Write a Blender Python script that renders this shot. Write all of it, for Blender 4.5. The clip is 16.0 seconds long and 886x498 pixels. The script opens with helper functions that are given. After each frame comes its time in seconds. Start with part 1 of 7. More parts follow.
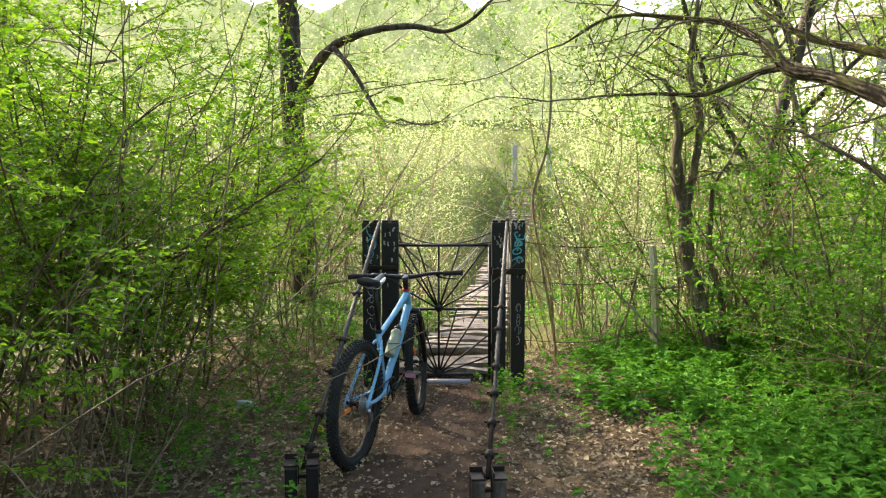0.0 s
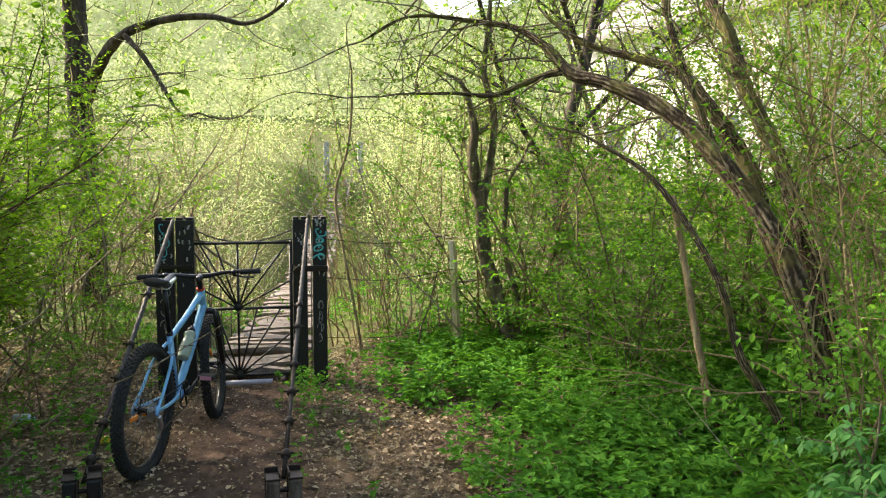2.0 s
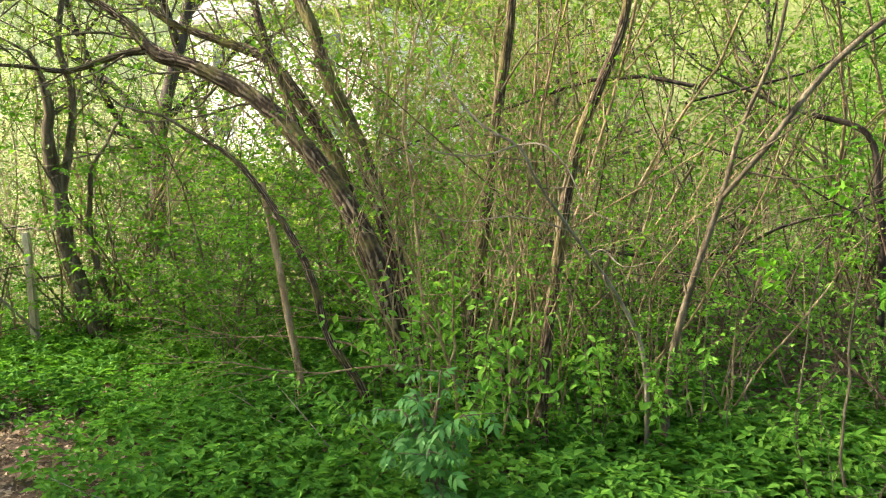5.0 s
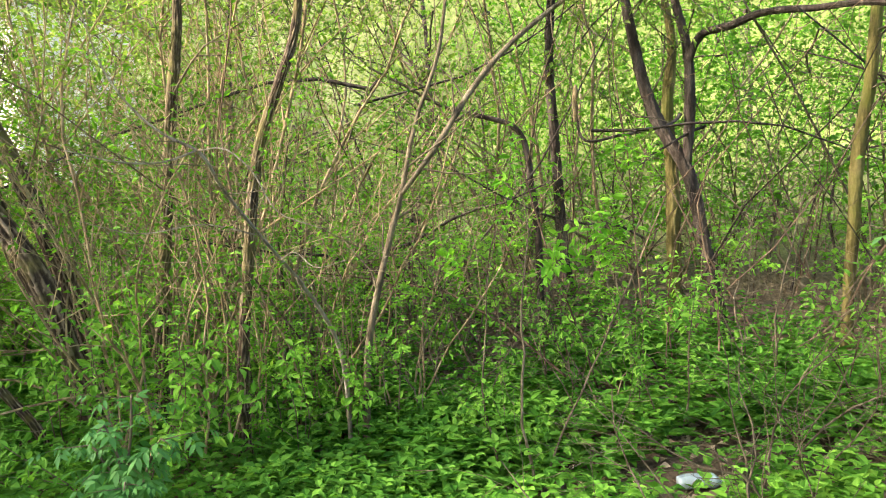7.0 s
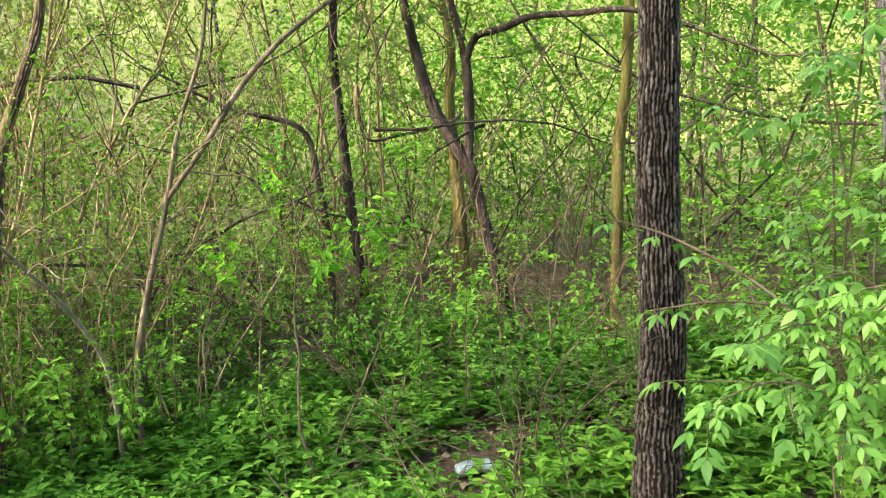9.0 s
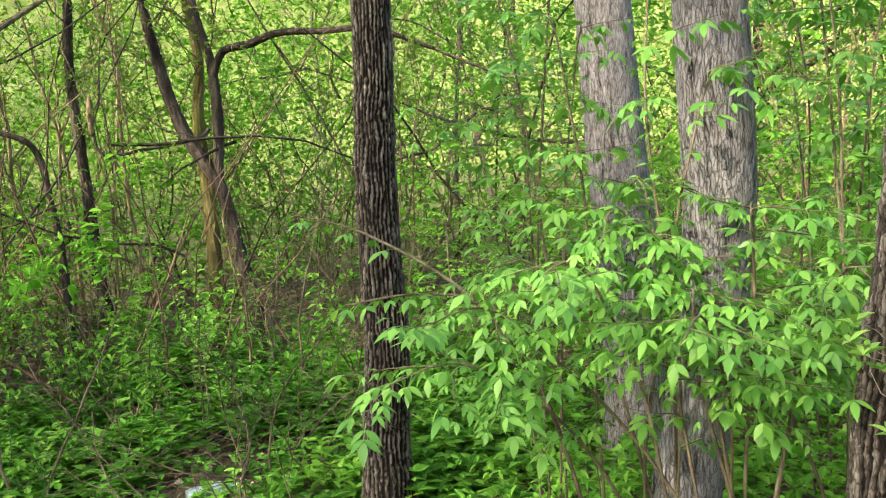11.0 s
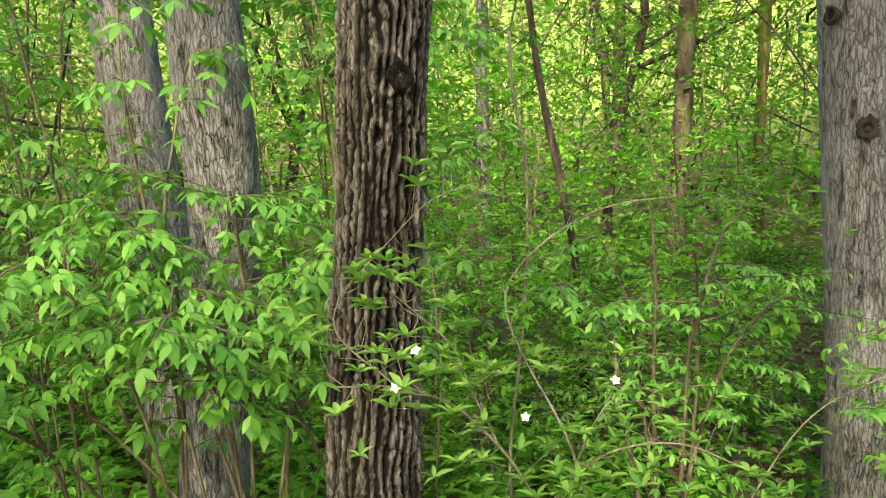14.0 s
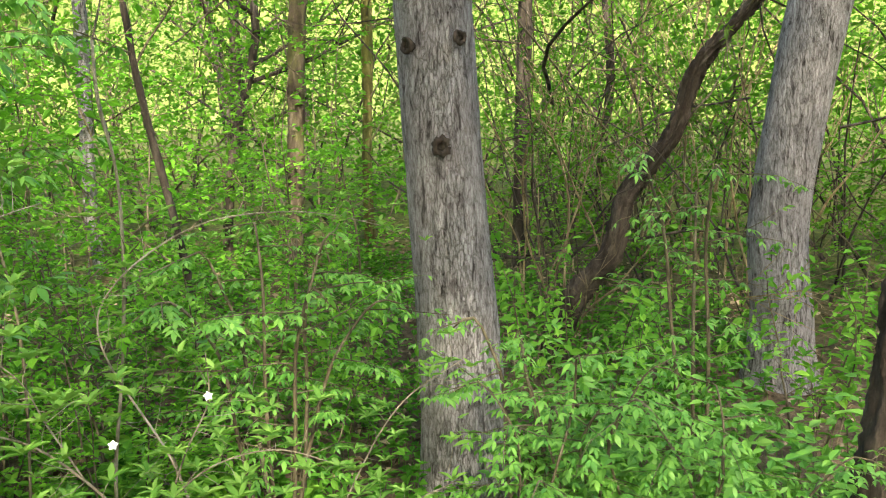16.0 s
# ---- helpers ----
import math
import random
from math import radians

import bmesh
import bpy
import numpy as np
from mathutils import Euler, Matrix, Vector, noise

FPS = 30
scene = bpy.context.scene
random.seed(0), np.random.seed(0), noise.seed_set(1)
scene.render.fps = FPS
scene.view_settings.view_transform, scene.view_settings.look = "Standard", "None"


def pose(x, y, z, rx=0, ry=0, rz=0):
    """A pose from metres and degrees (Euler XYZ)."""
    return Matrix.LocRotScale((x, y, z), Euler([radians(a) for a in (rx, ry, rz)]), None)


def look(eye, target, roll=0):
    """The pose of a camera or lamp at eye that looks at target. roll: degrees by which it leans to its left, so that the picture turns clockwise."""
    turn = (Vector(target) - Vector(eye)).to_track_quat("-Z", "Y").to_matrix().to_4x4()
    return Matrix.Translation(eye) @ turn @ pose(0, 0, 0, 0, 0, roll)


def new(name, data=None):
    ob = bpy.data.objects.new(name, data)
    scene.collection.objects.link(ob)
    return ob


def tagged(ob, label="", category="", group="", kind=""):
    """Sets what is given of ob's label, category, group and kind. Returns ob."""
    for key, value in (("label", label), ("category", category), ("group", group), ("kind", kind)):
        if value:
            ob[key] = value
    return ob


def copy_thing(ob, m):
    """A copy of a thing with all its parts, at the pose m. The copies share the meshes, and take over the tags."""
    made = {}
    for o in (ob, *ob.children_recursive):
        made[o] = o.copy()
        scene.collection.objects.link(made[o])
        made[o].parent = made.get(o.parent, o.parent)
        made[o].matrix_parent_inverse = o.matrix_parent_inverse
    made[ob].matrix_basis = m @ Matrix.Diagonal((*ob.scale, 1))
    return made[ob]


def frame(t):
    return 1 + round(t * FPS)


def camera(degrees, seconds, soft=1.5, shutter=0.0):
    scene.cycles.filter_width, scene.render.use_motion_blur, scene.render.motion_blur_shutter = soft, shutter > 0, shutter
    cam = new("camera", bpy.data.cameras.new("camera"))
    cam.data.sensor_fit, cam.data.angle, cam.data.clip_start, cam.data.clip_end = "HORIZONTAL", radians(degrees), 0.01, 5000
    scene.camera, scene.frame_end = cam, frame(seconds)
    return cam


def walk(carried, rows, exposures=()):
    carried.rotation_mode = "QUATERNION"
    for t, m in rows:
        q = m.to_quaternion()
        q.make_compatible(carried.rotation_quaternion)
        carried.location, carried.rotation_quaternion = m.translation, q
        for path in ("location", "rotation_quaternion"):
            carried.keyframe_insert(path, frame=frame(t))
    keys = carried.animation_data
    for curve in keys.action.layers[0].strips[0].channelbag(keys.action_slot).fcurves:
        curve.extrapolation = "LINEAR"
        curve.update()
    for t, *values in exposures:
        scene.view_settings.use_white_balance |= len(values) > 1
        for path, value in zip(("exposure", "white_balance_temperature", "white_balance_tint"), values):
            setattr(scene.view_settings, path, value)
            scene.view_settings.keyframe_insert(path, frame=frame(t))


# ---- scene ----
cam = camera(56.8, 16.0, 1.15)
PATH = [
    (0, (0.065, -0.043, 1.62), (0.041, 1.95, 1.446), -0.1),
    (0.5, (0.084, -0.041, 1.616), (0.145, 1.95, 1.444), 0.1),
    (1, (0.115, -0.043, 1.613), (0.278, 1.943, 1.442), 0.3),
    (1.5, (0.136, -0.06, 1.617), (0.434, 1.91, 1.443), 0.4),
    (2, (0.174, -0.065, 1.617), (0.594, 1.882, 1.436), 0.2),
    (2.5, (0.199, -0.082, 1.625), (0.753, 1.83, 1.442), 0.5),
    (3, (0.24, -0.097, 1.616), (0.923, 1.774, 1.434), 0.5),
    (3.5, (0.299, -0.115, 1.614), (1.097, 1.71, 1.433), 0.4),
    (3.7, (0.309, -0.136, 1.631), (1.156, 1.667, 1.449), 0.9),
    (5.8, (0.312, -0.05, 1.61), (1.799, 1.273, 1.405), -0.0),
    (6, (0.3, -0.047, 1.61), (1.839, 1.215, 1.409), -0.2),
    (6.5, (0.288, -0.058, 1.601), (1.939, 1.053, 1.41), -0.6),
    (7, (0.299, -0.059, 1.617), (2.035, 0.915, 1.421), -1.3),
    (7.5, (0.297, -0.086, 1.615), (2.092, 0.774, 1.42), -1.7),
    (8, (0.314, -0.114, 1.621), (2.159, 0.632, 1.422), -2.0),
    (8.2, (0.323, -0.121, 1.633), (2.186, 0.575, 1.428), -2.0),
    (10.3, (0.462, -0.399, 1.529), (2.434, -0.113, 1.359), -2.8),
    (10.5, (0.457, -0.4, 1.521), (2.439, -0.194, 1.358), -2.7),
    (11, (0.444, -0.465, 1.516), (2.436, -0.403, 1.355), -2.5),
    (11.5, (0.456, -0.542, 1.51), (2.448, -0.593, 1.338), -3.0),
    (12, (0.459, -0.599, 1.506), (2.443, -0.778, 1.321), -3.3),
    (12.5, (0.463, -0.641, 1.496), (2.429, -0.953, 1.3), -3.5),
    (13, (0.466, -0.676, 1.494), (2.401, -1.134, 1.288), -3.5),
    (13.5, (0.478, -0.687, 1.494), (2.354, -1.344, 1.273), -3.3),
    (14, (0.493, -0.686, 1.499), (2.268, -1.577, 1.27), -3.0),
    (14.5, (0.487, -0.692, 1.5), (2.132, -1.804, 1.264), -3.3),
    (15, (0.467, -0.713, 1.502), (1.958, -2.024, 1.259), -3.0),
    (15.5, (0.436, -0.72, 1.503), (1.778, -2.184, 1.261), -2.8),
    (16, (0.416, -0.722, 1.504), (1.632, -2.29, 1.261), -2.7),
]
walk(cam, [(t, look(eye, target, roll)) for t, eye, target, roll in PATH], exposures=[(0.0, 2.2, 7050, 14), (3.5, 1.95, 7150, 14), (6.0, 2.5, 6900, 16), (8.0, 2.45, 6800, 16), (11.0, 2.2, 6800, 11), (13.0, 1.95, 7600, 0), (14.5, 1.95, 7500, 0), (16.0, 2.05, 7000, 4)])

# ---- light ----
SUN_AZ, SUN_EL = radians(-46), radians(33)
world = bpy.data.worlds.new("sky")
scene.world = world
world.use_nodes = True
wn = world.node_tree
sky = wn.nodes.new("ShaderNodeTexSky")
sky.sky_type, sky.sun_disc = "NISHITA", False
sky.sun_elevation, sky.sun_rotation = SUN_EL, SUN_AZ
sky.air_density, sky.dust_density, sky.ozone_density = 1.0, 3.0, 1.0
wn.links.new(sky.outputs["Color"], wn.nodes["Background"].inputs["Color"])
wn.nodes["Background"].inputs["Strength"].default_value = 0.19
sun = new("sun", bpy.data.lights.new("sun", "SUN"))
sun.data.energy, sun.data.angle, sun.data.color = 3.5, radians(1.5), (1.0, 0.92, 0.76)
SUN_DIR = Vector((math.sin(SUN_AZ) * math.cos(SUN_EL), math.cos(SUN_AZ) * math.cos(SUN_EL), math.sin(SUN_EL)))
sun.matrix_world = look(SUN_DIR * 60, (0, 0, 0))


# ---- materials ----
def material(name, rough=0.7, metal=0.0, spec=0.4):
    m = bpy.data.materials.new(name)
    m.use_nodes = True
    b = m.node_tree.nodes["Principled BSDF"]
    b.inputs["Roughness"].default_value = rough
    b.inputs["Metallic"].default_value = metal
    b.inputs["Specular IOR Level"].default_value = spec
    return m, m.node_tree, b


def ramp(nt, fac, stops):
    r = nt.nodes.new("ShaderNodeValToRGB")
    while len(r.color_ramp.elements) < len(stops):
        r.color_ramp.elements.new(0.5)
    for e, (p, c) in zip(r.color_ramp.elements, stops):
        e.position, e.color = p, (*c, 1)
    nt.links.new(fac, r.inputs["Fac"])
    return r.outputs["Color"]


def noise_tex(nt, scale, detail=4, rough=0.6, stretch=(1, 1, 1), distort=0.0):
    tc = nt.nodes.new("ShaderNodeTexCoord")
    mp = nt.nodes.new("ShaderNodeMapping")
    mp.inputs["Scale"].default_value = stretch
    n = nt.nodes.new("ShaderNodeTexNoise")
    n.inputs["Scale"].default_value, n.inputs["Detail"].default_value = scale, detail
    n.inputs["Roughness"].default_value, n.inputs["Distortion"].default_value = rough, distort
    nt.links.new(tc.outputs["Object"], mp.inputs["Vector"])
    nt.links.new(mp.outputs["Vector"], n.inputs["Vector"])
    return n.outputs["Fac"]


def mix(nt, kind, fac, a, b):
    m = nt.nodes.new("ShaderNodeMix")
    m.data_type, m.blend_type = "RGBA", kind
    for sock, v in ((m.inputs[0], fac), (m.inputs[6], a), (m.inputs[7], b)):
        if isinstance(v, (int, float)):
            sock.default_value = v
        elif isinstance(v, tuple):
            sock.default_value = (*v, 1)
        else:
            nt.links.new(v, sock)
    return m.outputs[2]


def bump(nt, bsdf, height, strength=0.4, distance=0.01):
    b = nt.nodes.new("ShaderNodeBump")
    b.inputs["Strength"].default_value, b.inputs["Distance"].default_value = strength, distance
    nt.links.new(height, b.inputs["Height"])
    nt.links.new(b.outputs["Normal"], bsdf.inputs["Normal"])


def leaf_material(name, dark, light, translucent=0.45, rough=0.55, gloss=0.22, through_tint=(1.3, 1.25, 0.7)):
    """Thin leaf: reflects and lets light through; every leaf has its own tint."""
    m, nt, b = material(name, rough, 0, gloss)
    geo = nt.nodes.new("ShaderNodeNewGeometry")
    one = nt.nodes.new("ShaderNodeObjectInfo")
    blend = nt.nodes.new("ShaderNodeMath")
    blend.operation = "ADD"
    wrap = nt.nodes.new("ShaderNodeMath")
    wrap.operation = "FRACT"
    nt.links.new(geo.outputs["Random Per Island"], blend.inputs[0])
    nt.links.new(one.outputs["Random"], blend.inputs[1])
    nt.links.new(blend.outputs[0], wrap.inputs[0])
    col = ramp(nt, wrap.outputs[0], [(0.0, dark), (0.55, tuple((p + q) / 2 for p, q in zip(dark, light))), (1.0, light)])
    big = noise_tex(nt, 0.9, 2)
    shade = ramp(nt, big, [(0.3, (0.72, 0.78, 0.7)), (0.7, (1.15, 1.1, 1.0))])
    col = mix(nt, "MULTIPLY", 1.0, col, shade)
    nt.links.new(col, b.inputs["Base Color"])
    tr = nt.nodes.new("ShaderNodeBsdfTranslucent")
    warm = mix(nt, "MULTIPLY", 1.0, col, through_tint)
    nt.links.new(warm, tr.inputs["Color"])
    mx = nt.nodes.new("ShaderNodeMixShader")
    mx.inputs[0].default_value = translucent
    nt.links.new(b.outputs[0], mx.inputs[1])
    nt.links.new(tr.outputs[0], mx.inputs[2])
    nt.links.new(mx.outputs[0], nt.nodes["Material Output"].inputs["Surface"])
    return m


def cracks_tex(nt, width, tall):
    """Distance to the nearest crack between upright scales of bark."""
    tc = nt.nodes.new("ShaderNodeTexCoord")
    warp = nt.nodes.new("ShaderNodeTexNoise")
    warp.inputs["Scale"].default_value, warp.inputs["Detail"].default_value = 0.5 / width, 3
    nt.links.new(tc.outputs["Object"], warp.inputs["Vector"])
    shift = nt.nodes.new("ShaderNodeVectorMath")
    shift.operation = "MULTIPLY_ADD"
    shift.inputs[1].default_value = (width * 1.1, width * 1.1, tall * 0.6)
    nt.links.new(warp.outputs["Color"], shift.inputs[0])
    nt.links.new(tc.outputs["Object"], shift.inputs[2])
    mp = nt.nodes.new("ShaderNodeMapping")
    mp.inputs["Scale"].default_value = (1 / width, 1 / width, 1 / tall)
    nt.links.new(shift.outputs["Vector"], mp.inputs["Vector"])
    v = nt.nodes.new("ShaderNodeTexVoronoi")
    v.feature = "DISTANCE_TO_EDGE"
    v.inputs["Scale"].default_value = 1.0
    nt.links.new(mp.outputs["Vector"], v.inputs["Vector"])
    return v.outputs["Distance"]


def bark_material(name, dark, mid, light, moss=None, scale=9.0, furrowed=False, furrow=0.16, crack=None, stops=(0.32, 0.5, 0.68)):
    """Bark; with furrowed, shade in the furrows is painted into the colour by relief height, and the plates are lighter
    on top.
    """
    m, nt, b = material(name, 0.9, 0, 0.2)
    f = noise_tex(nt, scale, 6, 0.65, (1, 1, 0.22), 0.6)
    col = ramp(nt, f, list(zip(stops, (dark, mid, light))))
    if furrowed:
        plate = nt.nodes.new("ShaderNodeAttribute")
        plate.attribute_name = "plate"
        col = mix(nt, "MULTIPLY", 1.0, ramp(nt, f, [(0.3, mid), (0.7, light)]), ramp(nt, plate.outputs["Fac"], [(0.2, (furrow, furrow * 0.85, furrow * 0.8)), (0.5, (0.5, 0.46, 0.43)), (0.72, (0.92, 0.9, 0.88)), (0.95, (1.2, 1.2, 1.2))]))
    fine = noise_tex(nt, scale * 9, 4, 0.7, (1, 1, 0.5))
    col = mix(nt, "MULTIPLY", 0.7, col, ramp(nt, fine, [(0.3, (0.55, 0.55, 0.55)), (0.7, (1.25, 1.25, 1.25))]))
    height = f
    if crack:
        cells, deep = cracks_tex(nt, *crack[:2]), crack[2]
        col = mix(nt, "MULTIPLY", 1.0, col, ramp(nt, cells, [(0.0, (deep, deep * 0.9, deep * 0.85)), (crack[3], (0.8, 0.79, 0.78)), (crack[3] * 3, (1.0, 1.0, 1.0))]))
        height = ramp(nt, cells, [(0.0, (0, 0, 0)), (crack[3] * 1.6, (1, 1, 1))])
    if moss:
        g = noise_tex(nt, 2.2, 5, 0.7)
        col = mix(nt, "MIX", ramp(nt, g, [(0.48, (0, 0, 0)), (0.62, (0.85, 0.85, 0.85))]), col, moss)
    nt.links.new(col, b.inputs["Base Color"])
    add = nt.nodes.new("ShaderNodeMath")
    add.operation = "MULTIPLY_ADD"
    add.inputs[1].default_value = 0.35
    nt.links.new(fine, add.inputs[0])
    nt.links.new(height, add.inputs[2])
    bump(nt, b, add.outputs[0], 0.8, 0.012)
    return m


LEAF_BUSH = leaf_material("leaf_bush", (0.07, 0.18, 0.012), (0.22, 0.4, 0.035), 0.48, 0.6, 0.12)
LEAF_FRESH = leaf_material("leaf_fresh", (0.085, 0.28, 0.022), (0.24, 0.53, 0.06), 0.48, 0.6, 0.12)
LEAF_LIME = leaf_material("leaf_lime", (0.085, 0.26, 0.035), (0.23, 0.47, 0.09), 0.36, 0.48, 0.45)
LEAF_NETTLE = leaf_material("leaf_nettle", (0.09, 0.27, 0.033), (0.25, 0.51, 0.08), 0.42, 0.65, 0.1)
LEAF_PALE = leaf_material("leaf_pale", (0.13, 0.3, 0.055), (0.3, 0.5, 0.13), 0.45, 0.6, 0.15)
LEAF_WOOD = leaf_material("leaf_wood", (0.08, 0.155, 0.022), (0.21, 0.32, 0.065), 0.47)
# far leaves: sunlight and haze are mixed into this pale colour
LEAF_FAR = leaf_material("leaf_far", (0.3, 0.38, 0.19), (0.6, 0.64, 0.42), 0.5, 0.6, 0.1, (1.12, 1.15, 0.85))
LEAF_HERB = leaf_material("leaf_herb", (0.042, 0.155, 0.018), (0.14, 0.35, 0.05), 0.38, 0.7, 0.08)
LEAF_SHADE = leaf_material("leaf_shade", (0.05, 0.16, 0.014), (0.15, 0.34, 0.036), 0.46, 0.6, 0.12)
LEAF_BLUE = leaf_material("leaf_elder", (0.05, 0.19, 0.045), (0.12, 0.33, 0.09), 0.4)
LEAF_DEEP = leaf_material("leaf_deep", (0.065, 0.15, 0.022), (0.2, 0.34, 0.07), 0.5, 0.6)
LEAF_DEAD = leaf_material("leaf_dead", (0.1, 0.062, 0.036), (0.46, 0.36, 0.27), 0.1, 0.8)
REED = leaf_material("dry_reed", (0.36, 0.3, 0.2), (0.66, 0.58, 0.42), 0.2, 0.8, 0.1, (1.0, 1.0, 0.9))
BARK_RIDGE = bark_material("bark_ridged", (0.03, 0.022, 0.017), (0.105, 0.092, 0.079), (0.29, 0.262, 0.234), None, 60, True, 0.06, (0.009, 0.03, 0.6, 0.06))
BARK_GREY = bark_material("bark_grey", (0.06, 0.051, 0.048), (0.215, 0.2, 0.2), (0.37, 0.352, 0.354), None, 46, False, 0.3, (0.0095, 0.055, 0.6, 0.06), (0.34, 0.44, 0.66))
BARK_WILLOW = bark_material("bark_willow", (0.035, 0.026, 0.018), (0.125, 0.096, 0.064), (0.31, 0.25, 0.175), (0.15, 0.135, 0.045), 26, True, 0.2)
BARK_BROWN = bark_material("bark_brown", (0.025, 0.018, 0.012), (0.065, 0.048, 0.034), (0.17, 0.135, 0.095), (0.1, 0.1, 0.03), 18)
BARK_DARK = bark_material("bark_dark", (0.015, 0.011, 0.009), (0.055, 0.042, 0.033), (0.13, 0.105, 0.085), None, 14)
BARK_MOSS = bark_material("bark_mossy", (0.05, 0.04, 0.015), (0.13, 0.11, 0.035), (0.3, 0.25, 0.11), (0.12, 0.13, 0.025))
TWIG = bark_material("twig", (0.06, 0.048, 0.03), (0.135, 0.108, 0.068), (0.25, 0.208, 0.138), None, 20)
TWIG_OCHRE = bark_material("twig_ochre", (0.12, 0.085, 0.045), (0.27, 0.2, 0.11), (0.45, 0.36, 0.22), None, 20)
TWIG_BROWN = bark_material("twig_brown", (0.045, 0.028, 0.018), (0.1, 0.066, 0.042), (0.2, 0.15, 0.1), None, 20)
TWIG_PALE = bark_material("twig_pale", (0.12, 0.1, 0.07), (0.26, 0.22, 0.16), (0.42, 0.37, 0.29), None, 20)

m, nt, b = material("soil", 0.95, 0, 0.15)
big, mid_n, fine = noise_tex(nt, 1.3, 5), noise_tex(nt, 14, 6, 0.7), noise_tex(nt, 90, 4, 0.7)
forest = ramp(nt, mid_n, [(0.3, (0.045, 0.032, 0.02)), (0.5, (0.12, 0.088, 0.058)), (0.7, (0.22, 0.165, 0.11))])
trodden = ramp(nt, mid_n, [(0.3, (0.058, 0.036, 0.026)), (0.6, (0.108, 0.069, 0.049)), (0.8, (0.15, 0.104, 0.075))])
att = nt.nodes.new("ShaderNodeAttribute")
att.attribute_name = "trodden"
col = mix(nt, "MIX", att.outputs["Fac"], forest, trodden)
grown = nt.nodes.new("ShaderNodeAttribute")
grown.attribute_name = "overgrown"
green = ramp(nt, mid_n, [(0.3, (0.035, 0.05, 0.012)), (0.5, (0.08, 0.11, 0.02)), (0.7, (0.16, 0.19, 0.04))])
col = mix(nt, "MIX", grown.outputs["Fac"], col, green)
col = mix(nt, "MULTIPLY", 0.6, col, ramp(nt, fine, [(0.3, (0.6, 0.6, 0.6)), (0.75, (1.3, 1.25, 1.2))]))
col = mix(nt, "MULTIPLY", 0.5, col, ramp(nt, big, [(0.3, (0.7, 0.72, 0.7)), (0.7, (1.2, 1.15, 1.1))]))
nt.links.new(col, b.inputs["Base Color"])
bump(nt, b, fine, 0.8, 0.02)
SOIL = m


def plain(name, color, rough=0.5, metal=0.0, vary=0.25, scale=30.0, spec=0.4):
    m, nt, b = material(name, rough, metal, spec)
    f = noise_tex(nt, scale, 5, 0.7)
    lo, hi = tuple(c * (1 - vary) for c in color), tuple(c * (1 + vary) for c in color)
    nt.links.new(ramp(nt, f, [(0.3, lo), (0.7, hi)]), b.inputs["Base Color"])
    bump(nt, b, f, 0.15, 0.002)
    return m


# ---- building blocks ----
class Geo:
    """Vertices, triangles and quads gathered for one mesh."""

    def __init__(self):
        self.v, self.t, self.q, self.n = [], [], [], 0

    def add(self, v, tris=None, quads=None):
        v = np.asarray(v, float).reshape(-1, 3)
        if tris is not None and len(tris):
            self.t.append(np.asarray(tris, int).reshape(-1, 3) + self.n)
        if quads is not None and len(quads):
            self.q.append(np.asarray(quads, int).reshape(-1, 4) + self.n)
        self.v.append(v)
        self.n += len(v)
        return self

    def mesh(self, name, smooth=True):
        me = bpy.data.meshes.new(name)
        v = np.concatenate(self.v) if self.v else np.zeros((0, 3))
        t = np.concatenate(self.t) if self.t else np.zeros((0, 3), int)
        q = np.concatenate(self.q) if self.q else np.zeros((0, 4), int)
        me.vertices.add(len(v))
        me.vertices.foreach_set("co", v.ravel())
        me.loops.add(t.size + q.size)
        me.loops.foreach_set("vertex_index", np.concatenate([t.ravel(), q.ravel()]).astype(np.int32))
        me.polygons.add(len(t) + len(q))
        start = np.concatenate([np.arange(len(t)) * 3, t.size + np.arange(len(q)) * 4])
        me.polygons.foreach_set("loop_start", start.astype(np.int32))
        me.polygons.foreach_set("use_smooth", np.full(len(t) + len(q), smooth))
        me.update(calc_edges=True)
        me.validate()
        return me


def part(name, geo, mat, parent=None, label="", smooth=True):
    me = geo.mesh(name, smooth) if isinstance(geo, Geo) else geo
    if not me.materials:
        me.materials.append(mat)
    ob = new(name, me)
    ob.parent = parent
    if label:
        tagged(ob, label)
    return ob


def thing(name, label, category, group="", at=(0, 0, 0), kind=""):
    ob = new(name)
    ob.location = at
    return tagged(ob, label, category, group, kind)


def stuff(name, geo, mat, label, category, smooth=False):
    return tagged(part(name, geo, mat, smooth=smooth), label, category, kind="stuff")


def unit(v):
    v = np.asarray(v, float)
    return v / np.maximum(np.linalg.norm(v, axis=-1, keepdims=True), 1e-9)


def smooth_line(pts, step):
    """A smooth curve through points (x, y, z, radius), resampled."""
    p = np.asarray(pts, float)
    seg = np.linalg.norm(np.diff(p[:, :3], axis=0), axis=1)
    p = p[np.concatenate([[True], seg > 1e-6])]
    seg = seg[seg > 1e-6]
    s = np.concatenate([[0], np.cumsum(seg)])
    n = max(2, int(s[-1] / step) + 1)
    u = np.linspace(0, s[-1], n)
    tan = np.gradient(p, s, axis=0)
    k = np.clip(np.searchsorted(s, u, side="right") - 1, 0, len(p) - 2)
    h = (s[k + 1] - s[k])[:, None]
    x = ((u - s[k]) / h[:, 0])[:, None]
    a, b_, ta, tb = p[k], p[k + 1], tan[k], tan[k + 1]
    return (2 * x**3 - 3 * x**2 + 1) * a + (x**3 - 2 * x**2 + x) * h * ta + (3 * x**2 - 2 * x**3) * b_ + (x**3 - x**2) * h * tb


